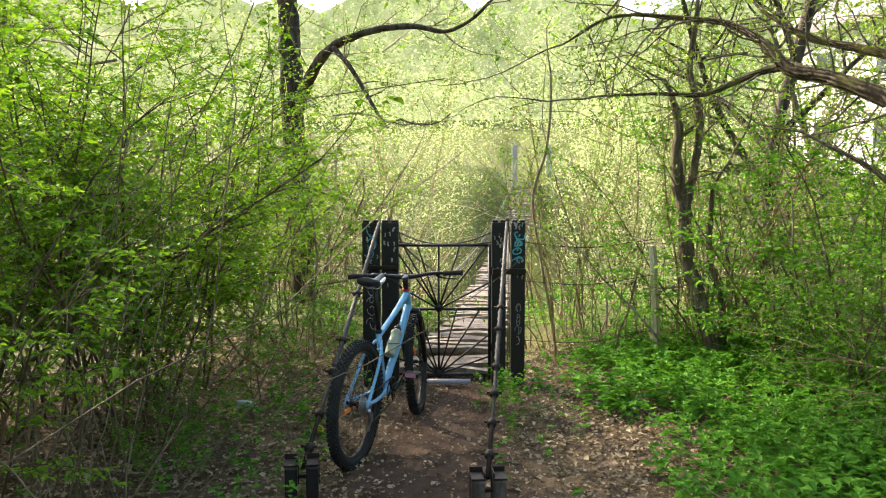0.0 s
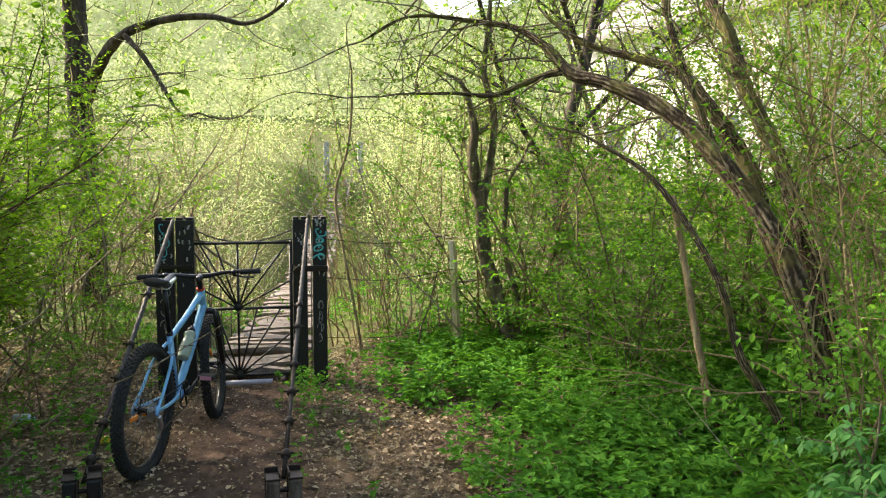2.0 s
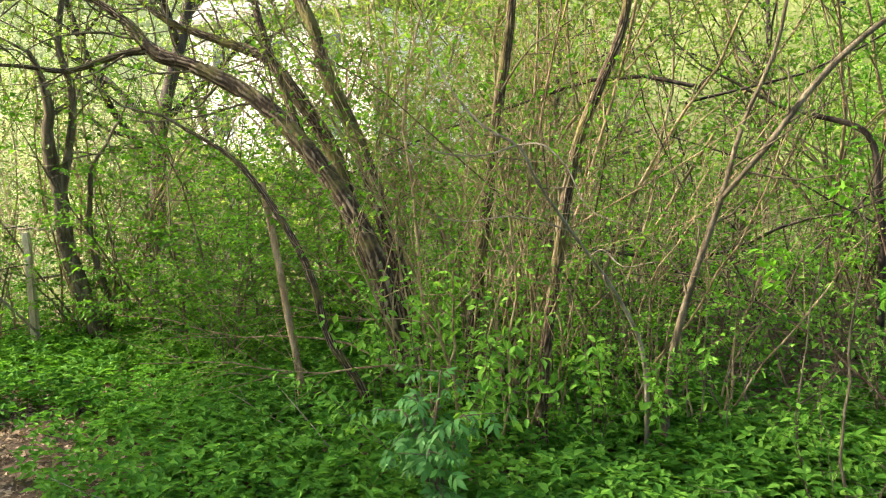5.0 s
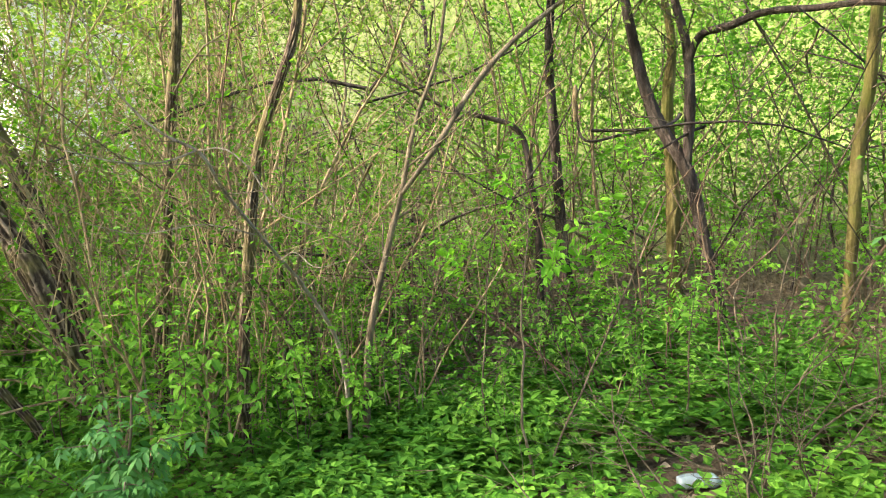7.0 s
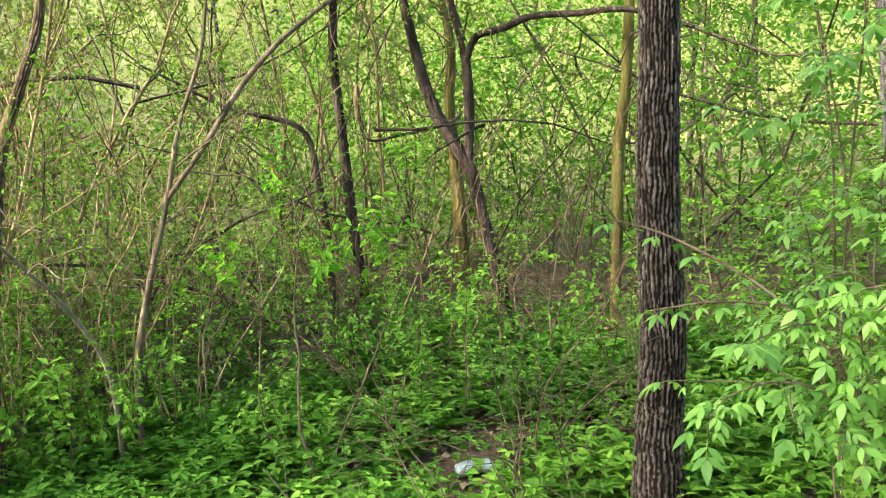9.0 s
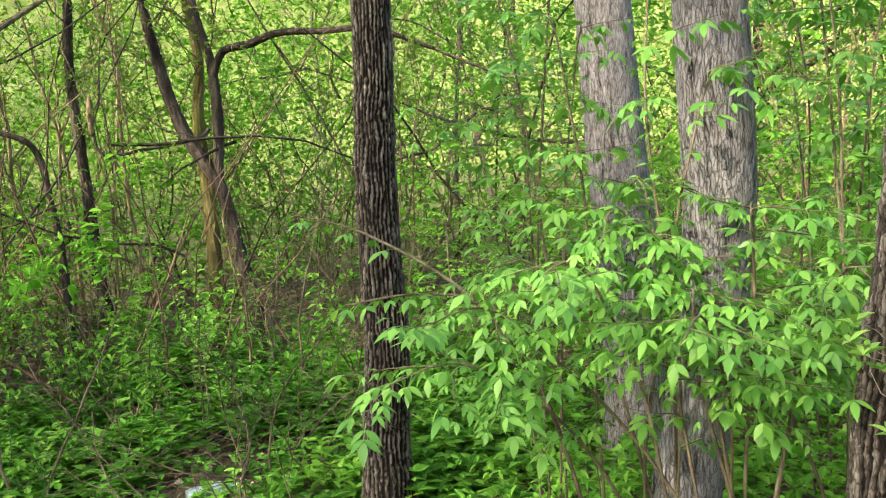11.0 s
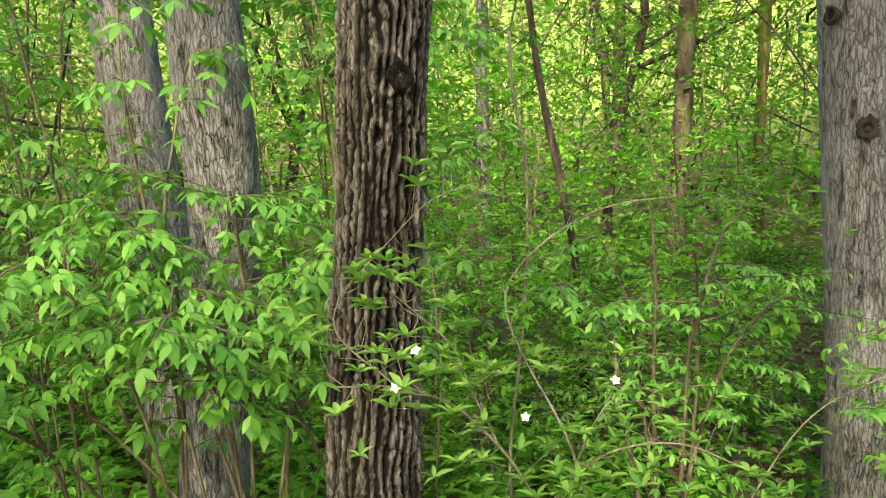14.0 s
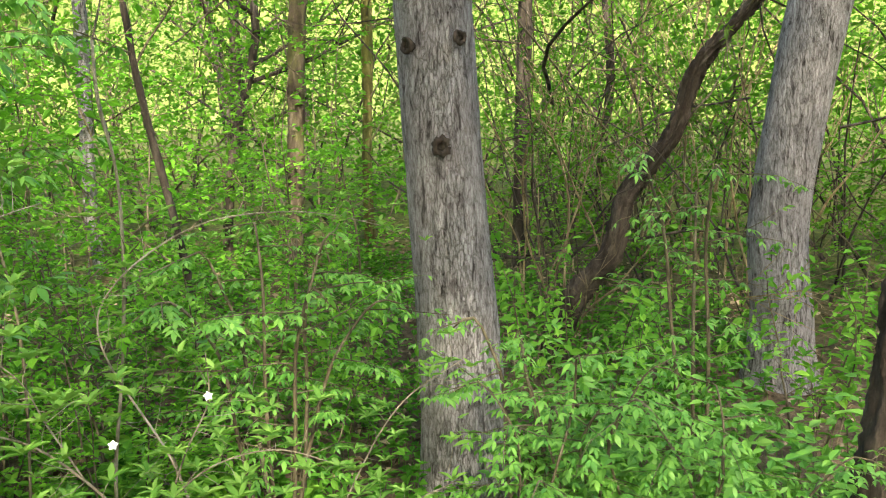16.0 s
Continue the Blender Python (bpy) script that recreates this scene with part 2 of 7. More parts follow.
def tube(geo, pts, sides=6, relief=None, cap=True):
    """A round rod along points (x, y, z, radius); relief(angle, length, point) adds to the radius."""
    p = np.asarray(pts, float)
    c, r = p[:, :3], p[:, 3]
    n = len(c)
    tan = unit(np.gradient(c, axis=0))
    ref = np.array([0.0, 0, 1]) if abs(tan[0][2]) < 0.9 else np.array([1.0, 0, 0])
    u = np.zeros((n, 3))
    a = unit(np.cross(tan[0], ref))
    for i in range(n):
        a = unit(a - tan[i] * np.dot(a, tan[i]))
        u[i] = a
    w = np.cross(tan, u)
    ang = np.linspace(0, 2 * math.pi, sides, endpoint=False)
    rr = np.repeat(r[:, None], sides, 1)
    if relief is not None:
        up = relief(ang, np.concatenate([[0], np.cumsum(np.linalg.norm(np.diff(c, axis=0), axis=1))]), r)
        rr = rr + up
        geo.relief = up
    v = c[:, None] + rr[..., None] * (np.cos(ang)[None, :, None] * u[:, None] + np.sin(ang)[None, :, None] * w[:, None])
    i, j = np.meshgrid(np.arange(n - 1), np.arange(sides), indexing="ij")
    k = (j + 1) % sides
    quads = np.stack([i * sides + j, i * sides + k, (i + 1) * sides + k, (i + 1) * sides + j], -1).reshape(-1, 4)
    v = v.reshape(-1, 3)
    tris = []
    if cap:
        v = np.concatenate([v, c[:1], c[-1:]])
        m0, m1 = n * sides, n * sides + 1
        for j in range(sides):
            tris += [(m0, (j + 1) % sides, j), (m1, (n - 1) * sides + j, (n - 1) * sides + (j + 1) % sides)]
    return geo.add(v, tris, quads)


def rod(geo, a, b_, r, sides=8, r2=None):
    return tube(geo, [(*a, r), (*b_, r if r2 is None else r2)], sides)


LEAF_SMALL = (np.array([(0, 0, 0), (0.5, 0.45, 0.14), (0, 1, -0.08), (-0.5, 0.45, 0.14)]), [(0, 1, 2), (0, 2, 3)], [])
LEAF_MID = (np.array([(0, 0, 0), (0.42, 0.26, 0.08), (0.4, 0.58, 0.06), (0, 1, -0.1), (-0.4, 0.58, 0.06), (-0.42, 0.26, 0.08)]), [(0, 1, 2), (0, 2, 3), (0, 3, 4), (0, 4, 5)], [])
LEAF_LARGE = (
    np.array([(0, 0, 0), (0.36, 0.22, 0.06), (0.46, 0.5, 0.09), (0.22, 0.8, 0.0), (0, 1, -0.14), (-0.22, 0.8, 0.0), (-0.46, 0.5, 0.09), (-0.36, 0.22, 0.06), (0, 0.5, -0.02)]),
    [(8, 3, 4), (8, 4, 5)],
    [(0, 1, 2, 8), (0, 8, 6, 7)],
)
LEAF_LARGE = (LEAF_LARGE[0], LEAF_LARGE[1] + [(8, 2, 3), (8, 5, 6)], LEAF_LARGE[2])


def leaves(geo, shape, p, axis, normal, length, width):
    """Many copies of one leaf shape, each with its own place, axis and size."""
    v, t, q = shape
    p, a = np.asarray(p, float), unit(axis)
    side = unit(np.cross(a, normal))
    up = np.cross(side, a)
    n, k = len(p), len(v)
    length, width = np.broadcast_to(length, n)[:, None, None], np.broadcast_to(width, n)[:, None, None]
    out = p[:, None] + side[:, None] * v[None, :, :1] * width + a[:, None] * v[None, :, 1:2] * length + up[:, None] * v[None, :, 2:] * length
    off = (np.arange(n) * k)[:, None, None]
    tris = (np.array(t, int)[None] + off).reshape(-1, 3) if len(t) else None
    quads = (np.array(q, int)[None] + off).reshape(-1, 4) if len(q) else None
    return geo.add(out.reshape(-1, 3), tris, quads)


def turn_off(rng, d, angle):
    """The direction d, bent off by an angle to a random side."""
    o = unit(np.cross(d, rng.normal(size=3)))
    return unit(np.asarray(d) * math.cos(angle) + o * math.sin(angle))


def twig_line(rng, p, d, length, r, n=5, wander=0.22, lift=0.0):
    pts, p, d = [], np.array(p, float), unit(d)
    for i in range(n + 1):
        pts.append((*p, r * (1 - 0.7 * i / n)))
        d = unit(d + rng.normal(0, wander, 3) + (0, 0, lift))
        p = p + d * length / n
    return np.array(pts)


def grow(rng, lines, spots, p, d, length, r, level, spec):
    """A branch with side branches; spots gathers (place, direction) for the leaves."""
    n = max(3, int(length / spec["seg"]))
    pts = twig_line(rng, p, d, length, r, n, spec["wander"], spec["lift"])
    lines.append(pts)
    if level > 0:
        count = max(1, int(length * spec["rate"][-level] * rng.uniform(0.8, 1.2)))
        for f in rng.uniform(spec["from"], 1.0, count):
            i = min(int(f * n), n - 1)
            q = pts[i, :3] + (pts[i + 1, :3] - pts[i, :3]) * (f * n - i)
            dd = turn_off(rng, unit(pts[i + 1, :3] - pts[i, :3]), radians(rng.uniform(*spec["angle"])))
            grow(rng, lines, spots, q, dd, length * rng.uniform(*spec["ratio"]) * (1.15 - 0.5 * f), max(pts[i, 3] * 0.55, 0.0015), level - 1, spec)
    if level <= 1:
        step = spec["gap"]
        k = max(1, int(length / step))
        for f in np.linspace(0.15 if level == 0 else 0.5, 1.0, k):
            i = min(int(f * n), n - 1)
            q = pts[i, :3] + (pts[i + 1, :3] - pts[i, :3]) * (f * n - i)
            spots.append((*q, *unit(pts[i + 1, :3] - pts[i, :3])))


def leaf_out(rng, geo, spots, shape, size, per=2, droop=0.25, spread=0.9):
    """Leaves in pairs at the spots."""
    s = np.array(spots)
    if not len(s):
        return geo
    s = np.repeat(s, per, axis=0)
    n = len(s)
    d = s[:, 3:]
    o = unit(np.cross(d, rng.normal(size=(n, 3))))
    axis = unit(d * 0.5 + o * spread + np.array([0, 0, -droop]))
    normal = unit(np.array([0, 0, 1.0]) + rng.normal(0, 0.45, (n, 3)))
    ln = size * rng.uniform(0.55, 1.25, n)
    return leaves(geo, shape, s[:, :3] + o * 0.004, axis, normal, ln, ln * rng.uniform(0.42, 0.62, n))


def smoothstep(x, a, b_):
    t = np.clip((x - a) / (b_ - a), 0, 1)
    return t * t * (3 - 2 * t)


def terrain(x, y):
    """Height of the ground: level by the gate, rising gently to the east and south, a ravine under the bridge."""
    x, y = np.asarray(x, float), np.asarray(y, float)
    h = 0.085 * np.clip(x - 1.0, 0, 7) + 0.05 * np.clip(x - 8, 0, 30) + 0.06 * np.clip(-y - 1, 0, 8) + 0.03 * np.clip(-y - 9, 0, 30)
    h = h * (1 - 0.8 * smoothstep(y, 4.5, 8))
    h = h + 0.06 * np.clip(-x - 3, 0, 25) * (1 - smoothstep(y, 6, 12))
    h = h - 4.0 * smoothstep(y, 10.5, 18) + 6.2 * smoothstep(y, 20, 34) + 8.0 * smoothstep(y, 48, 130)
    h = h - 0.6 * smoothstep(y, 6.55, 8.6) * np.exp(-(((x - 0.085 * (y - 6.3)) / 0.75) ** 2))
    h = h + 0.03 * np.sin(1.7 * x + 0.6) * np.sin(1.3 * y + 1.1) + 0.012 * np.sin(5.1 * x + 2) * np.sin(4.3 * y)
    return h


def ground_z(x, y):
    return float(terrain(x, y))


# ---- ground ----
near_x, near_y = np.arange(-6, 9.01, 0.12), np.arange(-8, 11.01, 0.12)
far_step = np.cumsum(0.12 * 1.17 ** np.arange(41))
gx = np.concatenate([-6 - far_step[::-1], near_x, near_x[-1] + far_step])
gy = np.concatenate([-8 - far_step[::-1], near_y, near_y[-1] + far_step])
X, Y = np.meshgrid(gx, gy, indexing="ij")
rng = np.random.default_rng(11)
Z = terrain(X, Y) + rng.normal(0, 0.006, X.shape) * (np.abs(X) < 9) * (np.abs(Y) < 11)
i, j = np.meshgrid(np.arange(len(gx) - 1), np.arange(len(gy) - 1), indexing="ij")
W = len(gy)
quads = np.stack([i * W + j, (i + 1) * W + j, (i + 1) * W + j + 1, i * W + j + 1], -1).reshape(-1, 4)
ground = tagged(part("ground", Geo().add(np.stack([X, Y, Z], -1).reshape(-1, 3), None, quads), SOIL), "trodden earth path through brown forest soil", "ground", kind="structure")
PATH_X = lambda y: -0.12 + 0.02 * y
trod = np.clip(1.3 - np.abs(X - PATH_X(Y)) / np.interp(Y, [-3, 3.5, 6.3, 7], [0.9, 0.55, 0.33, 0.3]), 0, 1) * (Y < 7)
a = ground.data.attributes.new("trodden", "FLOAT", "POINT")
a.data.foreach_set("value", np.clip(trod * 1.6, 0, 1).ravel().astype(np.float32))
over = np.clip(np.hypot(X - 1, Y - 1) / 3.0 - 2.0, 0, 1)
a = ground.data.attributes.new("overgrown", "FLOAT", "POINT")
a.data.foreach_set("value", (0.85 * over).ravel().astype(np.float32))

# the far woods that close the view all round
rng = np.random.default_rng(12)
ang = np.linspace(0, 2 * math.pi, 241)[:-1]
rough_top = 1 + 0.1 * np.sin(ang * 9) + 0.06 * np.sin(ang * 31 + 1) + rng.uniform(-0.05, 0.05, 240)
front_gap = np.exp(-(((ang - math.pi / 2 + 0.02) / 0.5) ** 2))
RB = 118.0
low = np.stack([RB * np.cos(ang), RB * np.sin(ang), np.full(240, -8.0)], -1)
high = np.stack([RB * np.cos(ang), RB * np.sin(ang), (34 - 9 * front_gap) * rough_top], -1)
k = np.arange(240)
quads = np.stack([k, (k + 1) % 240, 240 + (k + 1) % 240, 240 + k], -1)
m, nt, b = material("far_woods", 0.9, 0, 0.1)
f = noise_tex(nt, 0.35, 8, 0.75)
f2 = noise_tex(nt, 0.05, 3, 0.5)
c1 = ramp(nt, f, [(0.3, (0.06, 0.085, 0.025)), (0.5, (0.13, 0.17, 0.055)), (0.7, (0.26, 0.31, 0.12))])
# sun and haze on the hill ahead are painted in as a paler ramp
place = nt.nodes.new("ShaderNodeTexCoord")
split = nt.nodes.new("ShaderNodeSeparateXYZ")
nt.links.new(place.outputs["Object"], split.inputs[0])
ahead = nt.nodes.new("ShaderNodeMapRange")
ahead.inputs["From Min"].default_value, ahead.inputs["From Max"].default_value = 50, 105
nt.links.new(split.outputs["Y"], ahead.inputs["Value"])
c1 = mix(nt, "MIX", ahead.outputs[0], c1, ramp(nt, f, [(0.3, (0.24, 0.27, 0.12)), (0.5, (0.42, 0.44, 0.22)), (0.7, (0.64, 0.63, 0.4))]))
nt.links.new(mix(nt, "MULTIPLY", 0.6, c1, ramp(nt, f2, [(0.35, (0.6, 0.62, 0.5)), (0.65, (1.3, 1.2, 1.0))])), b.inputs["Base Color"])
glow = nt.nodes.new("ShaderNodeBsdfTranslucent")
nt.links.new(b.inputs["Base Color"].links[0].from_socket, glow.inputs["Color"])
both = nt.nodes.new("ShaderNodeMixShader")
both.inputs[0].default_value = 0.05
nt.links.new(b.outputs[0], both.inputs[1])
nt.links.new(glow.outputs[0], both.inputs[2])
nt.links.new(both.outputs[0], nt.nodes["Material Output"].inputs["Surface"])
FAR_WOODS = m
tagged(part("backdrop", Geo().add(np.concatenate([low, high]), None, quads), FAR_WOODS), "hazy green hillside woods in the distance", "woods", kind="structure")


# ---- trees and shrubs ----
def knots_at(ang, z, rad, spots):
    """Height of the knots: a raised rim round a hollow. spots: (angle, height, radius)."""
    out = np.zeros((len(z), len(ang)))
    for a, h, r in spots:
        turn = (np.asarray(ang)[None, :] - a + math.pi) % (2 * math.pi) - math.pi
        d = np.hypot(turn * rad, (np.asarray(z)[:, None] - h) * 0.8) / r
        out += np.exp(-((d - 1) ** 2) / 0.12) * 0.007 - np.exp(-(d**2) / 0.3) * 0.011
    return out


def ridged(seed, width, depth, broken=0.75, knots=(), foot=0.0):
    """Bark relief: long upright ridges with steep sides that part and join, broken across in steps."""
    def f(ang, s, r):
        out = np.zeros((len(s), len(ang)))
        rad = float(np.median(r))
        count = max(6, round(2 * math.pi * rad / width))
        k = rad / (width * 2.6)
        for i, z in enumerate(s):
            for j, t in enumerate(ang):
                c, q = math.cos(t) * k, math.sin(t) * k
                wave = noise.noise(Vector((c, q, z / (width * 7) + seed))) * 0.75 + noise.noise(Vector((c * 2.7, q * 2.7, z / (width * 2.4) - seed))) * 0.3 + noise.noise(Vector((c * 5, q * 5, z / (width * 0.5) + seed))) * 0.16
                turn = count * t / (2 * math.pi) + wave
                own = noise.cell(Vector((math.floor(turn) % count + 0.5, seed, math.floor(z / (width * 3.5) + noise.cell(Vector((math.floor(turn) % count + 0.5, 3.5, seed))) * 2) + 0.5)))
                side = 1 - abs(2 * (turn - math.floor(turn)) - 1)
                lip = 0.38 + 0.3 * noise.noise(Vector((c * 4, q * 4, z / (width * 1.6) - 2 * seed)))
                ridge = max(0.0, min(1.0, (side - lip) * 6))
                crack = noise.noise(Vector((c * 3.2, q * 3.2, z / (width * 0.75) + 3 * seed)))
                ridge *= 1.0 - broken * max(0.0, min(1.0, (crack - 0.25) * 8))
                rough = noise.noise(Vector((c * 9, q * 9, z / (width * 0.5)))) * 0.16 + noise.noise(Vector((c * 22, q * 22, z / (width * 0.25)))) * 0.12
                out[i, j] = (ridge * (0.72 + 0.28 * own) - 0.8 + rough) * depth
        return out + knots_at(ang, np.asarray(s) + foot, float(np.median(r)), knots)
    f.depth = depth
    return f


def scaly(seed, width, height, depth, knots=(), foot=0.0):
    """Bark relief: flat irregular scales with thin cracks between."""
    def f(ang, s, r):
        out = np.zeros((len(s), len(ang)))
        k = float(np.median(r)) / width
        for i, z in enumerate(s):
            for j, t in enumerate(ang):
                c = Vector((math.cos(t) * k, math.sin(t) * k, z / height + seed))
                w = noise.noise_vector(c * 0.7) * 0.8 + noise.noise_vector(c * 2.3) * 0.3
                d = noise.voronoi(c + w)[0]
                plate = min(1.0, (d[1] - d[0]) * 6.0)
                level = noise.cell(Vector((c.x * 0.9 + w.x, c.y * 0.9, c.z * 0.8 + w.z))) * 0.1
                grain = noise.noise(Vector((c.x * 6, c.y * 6, c.z * 1.5)))
                out[i, j] = (plate * 0.8 - 0.8 + level + 0.22 * grain) * depth + noise.noise(c * 4.5) * depth * 0.15
        return out + knots_at(ang, np.asarray(s) + foot, float(np.median(r)), knots)
    f.depth = depth
    return f


def knobbly(seed, amount):
    """Uneven young bark: knots, ridges and a little waviness."""
    def f(ang, s, r):
        out = np.zeros((len(s), len(ang)))
        for i, z in enumerate(s):
            for j, t in enumerate(ang):
                c, q = math.cos(t), math.sin(t)
                v = noise.noise(Vector((c * 1.1, q * 1.1, z * 5 + seed))) * 0.9 + noise.noise(Vector((c * 4, q * 4, z * 9 - seed))) * 0.8 + noise.noise(Vector((c * 7, q * 7, z * 34 + seed))) * 0.5
                out[i, j] = v * amount * r[i]
        return out
    return f


def swell(seed, amount):
    def f(ang, s, r):
        a = np.asarray(ang)[None, :]
        z = np.asarray(s)[:, None]
        return np.asarray(r)[:, None] * amount * (np.sin(2 * a + z * 3 + seed) * 0.5 + np.sin(3 * a - z * 7 + seed * 2) * 0.35 + np.sin(z * 19 + seed + a) * 0.3)
    return f


TREE_SPEC = dict(seg=0.12, wander=0.2, lift=0.03, rate=(3, 4), angle=(30, 70), ratio=(0.35, 0.6), gap=0.06)
TREE_SPEC["from"] = 0.15


def rooted(line):
    """The line, led down to the ground with a flare at the foot."""
    x, y, z, r = line[0]
    g = ground_z(x, y)
    dx, dy = line[1][0] - x, line[1][1] - y
    if z < g + 0.3:
        return [(x, y, g - 0.08, r * 1.35), (x, y, g + 0.08, r * 1.1)] + [p for p in line if p[2] > g + 0.2]
    return [(x, y, g - 0.08, r * 1.45), (x, y, g + 0.12, r * 1.15)] + list(line)


def tree(name, label, bark, lines, leaf=None, size=0.045, twigs=3.0, twig_len=0.6, low=1.2, seed=1, sides=10, step=0.03, relief=None, level=1, per=2, category="tree", root=True, group="", rough=0.0):
    """A tree with its own trunk and limbs; twigs and leaves grow from all of them above the height low."""
    rng = np.random.default_rng(seed)
    lines = [list(l) for l in lines]
    if root:
        lines[0] = rooted(lines[0])
    base = np.array(lines[0][0][:3]) + (0, 0, 0.08 if root else 0)
    ob = thing(name, label, category, group, tuple(base))
    if relief:
        z = 2.75
        first = smooth_line(lines[0], 0.05)
        cut = int(np.searchsorted(first[:, 2], z))
        lines = [[tuple(p) for p in first[: cut + 1 : 4]] + [tuple(first[cut])], [tuple(p) for p in first[cut - 1 :: 4]] + [tuple(first[-1])]] + lines[1:]
    for k, l in enumerate(lines):
        pts = smooth_line(l, step if relief and k == 0 else 0.035)
        pts[:, :3] -= base
        coarse = rough and l[0][3] > 0.018 and not relief
        if coarse:
            pts = smooth_line(l, 0.016)
            pts[:, :3] -= base
        r = relief if (relief and k == 0) else ridged(seed + k, max(0.014, l[0][3] * 0.3), max(0.003, l[0][3] * rough), 0.6) if coarse else knobbly(seed + k, 0.2)
        g = tube(Geo(), pts, sides if relief and k == 0 else 34 if coarse else 16 if l[0][3] > 0.03 else 9, r)
        o = part("trunk" if k == 0 else "limb", g, bark, ob)
        # relief height, the mask for the shade painted into the furrows
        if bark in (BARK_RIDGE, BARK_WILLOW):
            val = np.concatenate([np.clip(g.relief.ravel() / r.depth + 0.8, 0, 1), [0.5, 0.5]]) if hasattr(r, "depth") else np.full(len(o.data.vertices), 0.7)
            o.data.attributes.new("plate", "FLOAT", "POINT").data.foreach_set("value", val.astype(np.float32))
    wood, spots = [], []
    for k, l in enumerate(lines):
        pts = smooth_line(l, 0.05)
        for q0, q1 in zip(pts[:-1], pts[1:]):
            if q0[2] > low and rng.random() < twigs * 0.05:
                d = turn_off(rng, unit(q1[:3] - q0[:3]), radians(rng.uniform(35, 80)))
                grow(rng, wood, spots, q0[:3], d, twig_len * rng.uniform(0.5, 1.4), min(q0[3] * 0.4, 0.008), level, TREE_SPEC)
        tip = pts[-1]
        if tip[2] > low and twigs:
            grow(rng, wood, spots, tip[:3], unit(pts[-1][:3] - pts[-2][:3]), twig_len * 1.5, tip[3] * 0.9, 2, TREE_SPEC)
    if wood:
        g = Geo()
        for w in wood:
            w[:, :3] -= base
            tube(g, w, 4, cap=False)
        tagged(part("twigwork", g, TWIG, ob), kind="stuff")
    if leaf and spots:
        s = np.array(spots)
        s[:, :3] -= base
        tagged(part("crown", leaf_out(rng, Geo(), s, LEAF_SMALL, size, per), leaf, ob, smooth=False), kind="stuff")
    return ob


def plant(name, label, category, seed, stems, height, spread, radius, spec, level, leaf, size, per=2, shape=LEAF_SMALL, wood_mat=None, lean=(0, 0), droop=0.25, foot=0.12, sides=4, group=""):
    """A many-stemmed shrub or young tree with its foot at the origin."""
    rng = np.random.default_rng(seed)
    ob = thing(name, label, category, group)
    spots = []
    for k in range(stems):
        lines = []
        a = 2 * math.pi * (k + rng.uniform(-0.3, 0.3)) / stems
        out = rng.uniform(0.3, 1.0) * spread
        d = unit((math.cos(a) * out + lean[0], math.sin(a) * out + lean[1], 1))
        grow(rng, lines, spots, (math.cos(a) * foot * rng.uniform(0.2, 1), math.sin(a) * foot * rng.uniform(0.2, 1), -0.06), d, height * rng.uniform(0.75, 1.15), radius * rng.uniform(0.7, 1.2), level, spec)
        g = Geo()
        for w in lines:
            tube(g, w, sides if w[0, 3] > 0.006 else 3, cap=False)
        tagged(part("stem" if stems > 1 else "trunk", g, wood_mat or TWIG, ob), kind="stuff" if stems > 1 else "")
    if leaf:
        tagged(part("foliage" if stems > 1 else "crown", leaf_out(rng, Geo(), spots, shape, size, per, droop), leaf, ob, smooth=False), kind="stuff")
    return ob


def spec_of(seg, wander, lift, rate, angle, ratio, gap, start=0.25):
    d = dict(seg=seg, wander=wander, lift=lift, rate=rate, angle=angle, ratio=ratio, gap=gap)
    d["from"] = start
    return d


def scatter_copies(protos, places):
    """Each place is (x, y, turn, scale, lean); the first of each kind is moved there itself."""
    used = set()
    for k, (x, y, turn, size, lean) in enumerate(places):
        ob = protos[k % len(protos)]
        m = pose(x, y, ground_z(x, y), lean, 0, turn) @ Matrix.Scale(size, 4)
        if ob.name not in used:
            used.add(ob.name)
            ob.matrix_basis = m
        else:
            c = copy_thing(ob, pose(x, y, ground_z(x, y), lean, 0, turn))
            c.scale = (size,) * 3


def on_line(pts, f):
    """The place and direction at the share f of a line."""
    n = len(pts) - 1
    i = min(int(f * n), n - 1)
    return pts[i, :3] + (pts[i + 1, :3] - pts[i, :3]) * (f * n - i), unit(pts[i + 1, :3] - pts[i, :3])


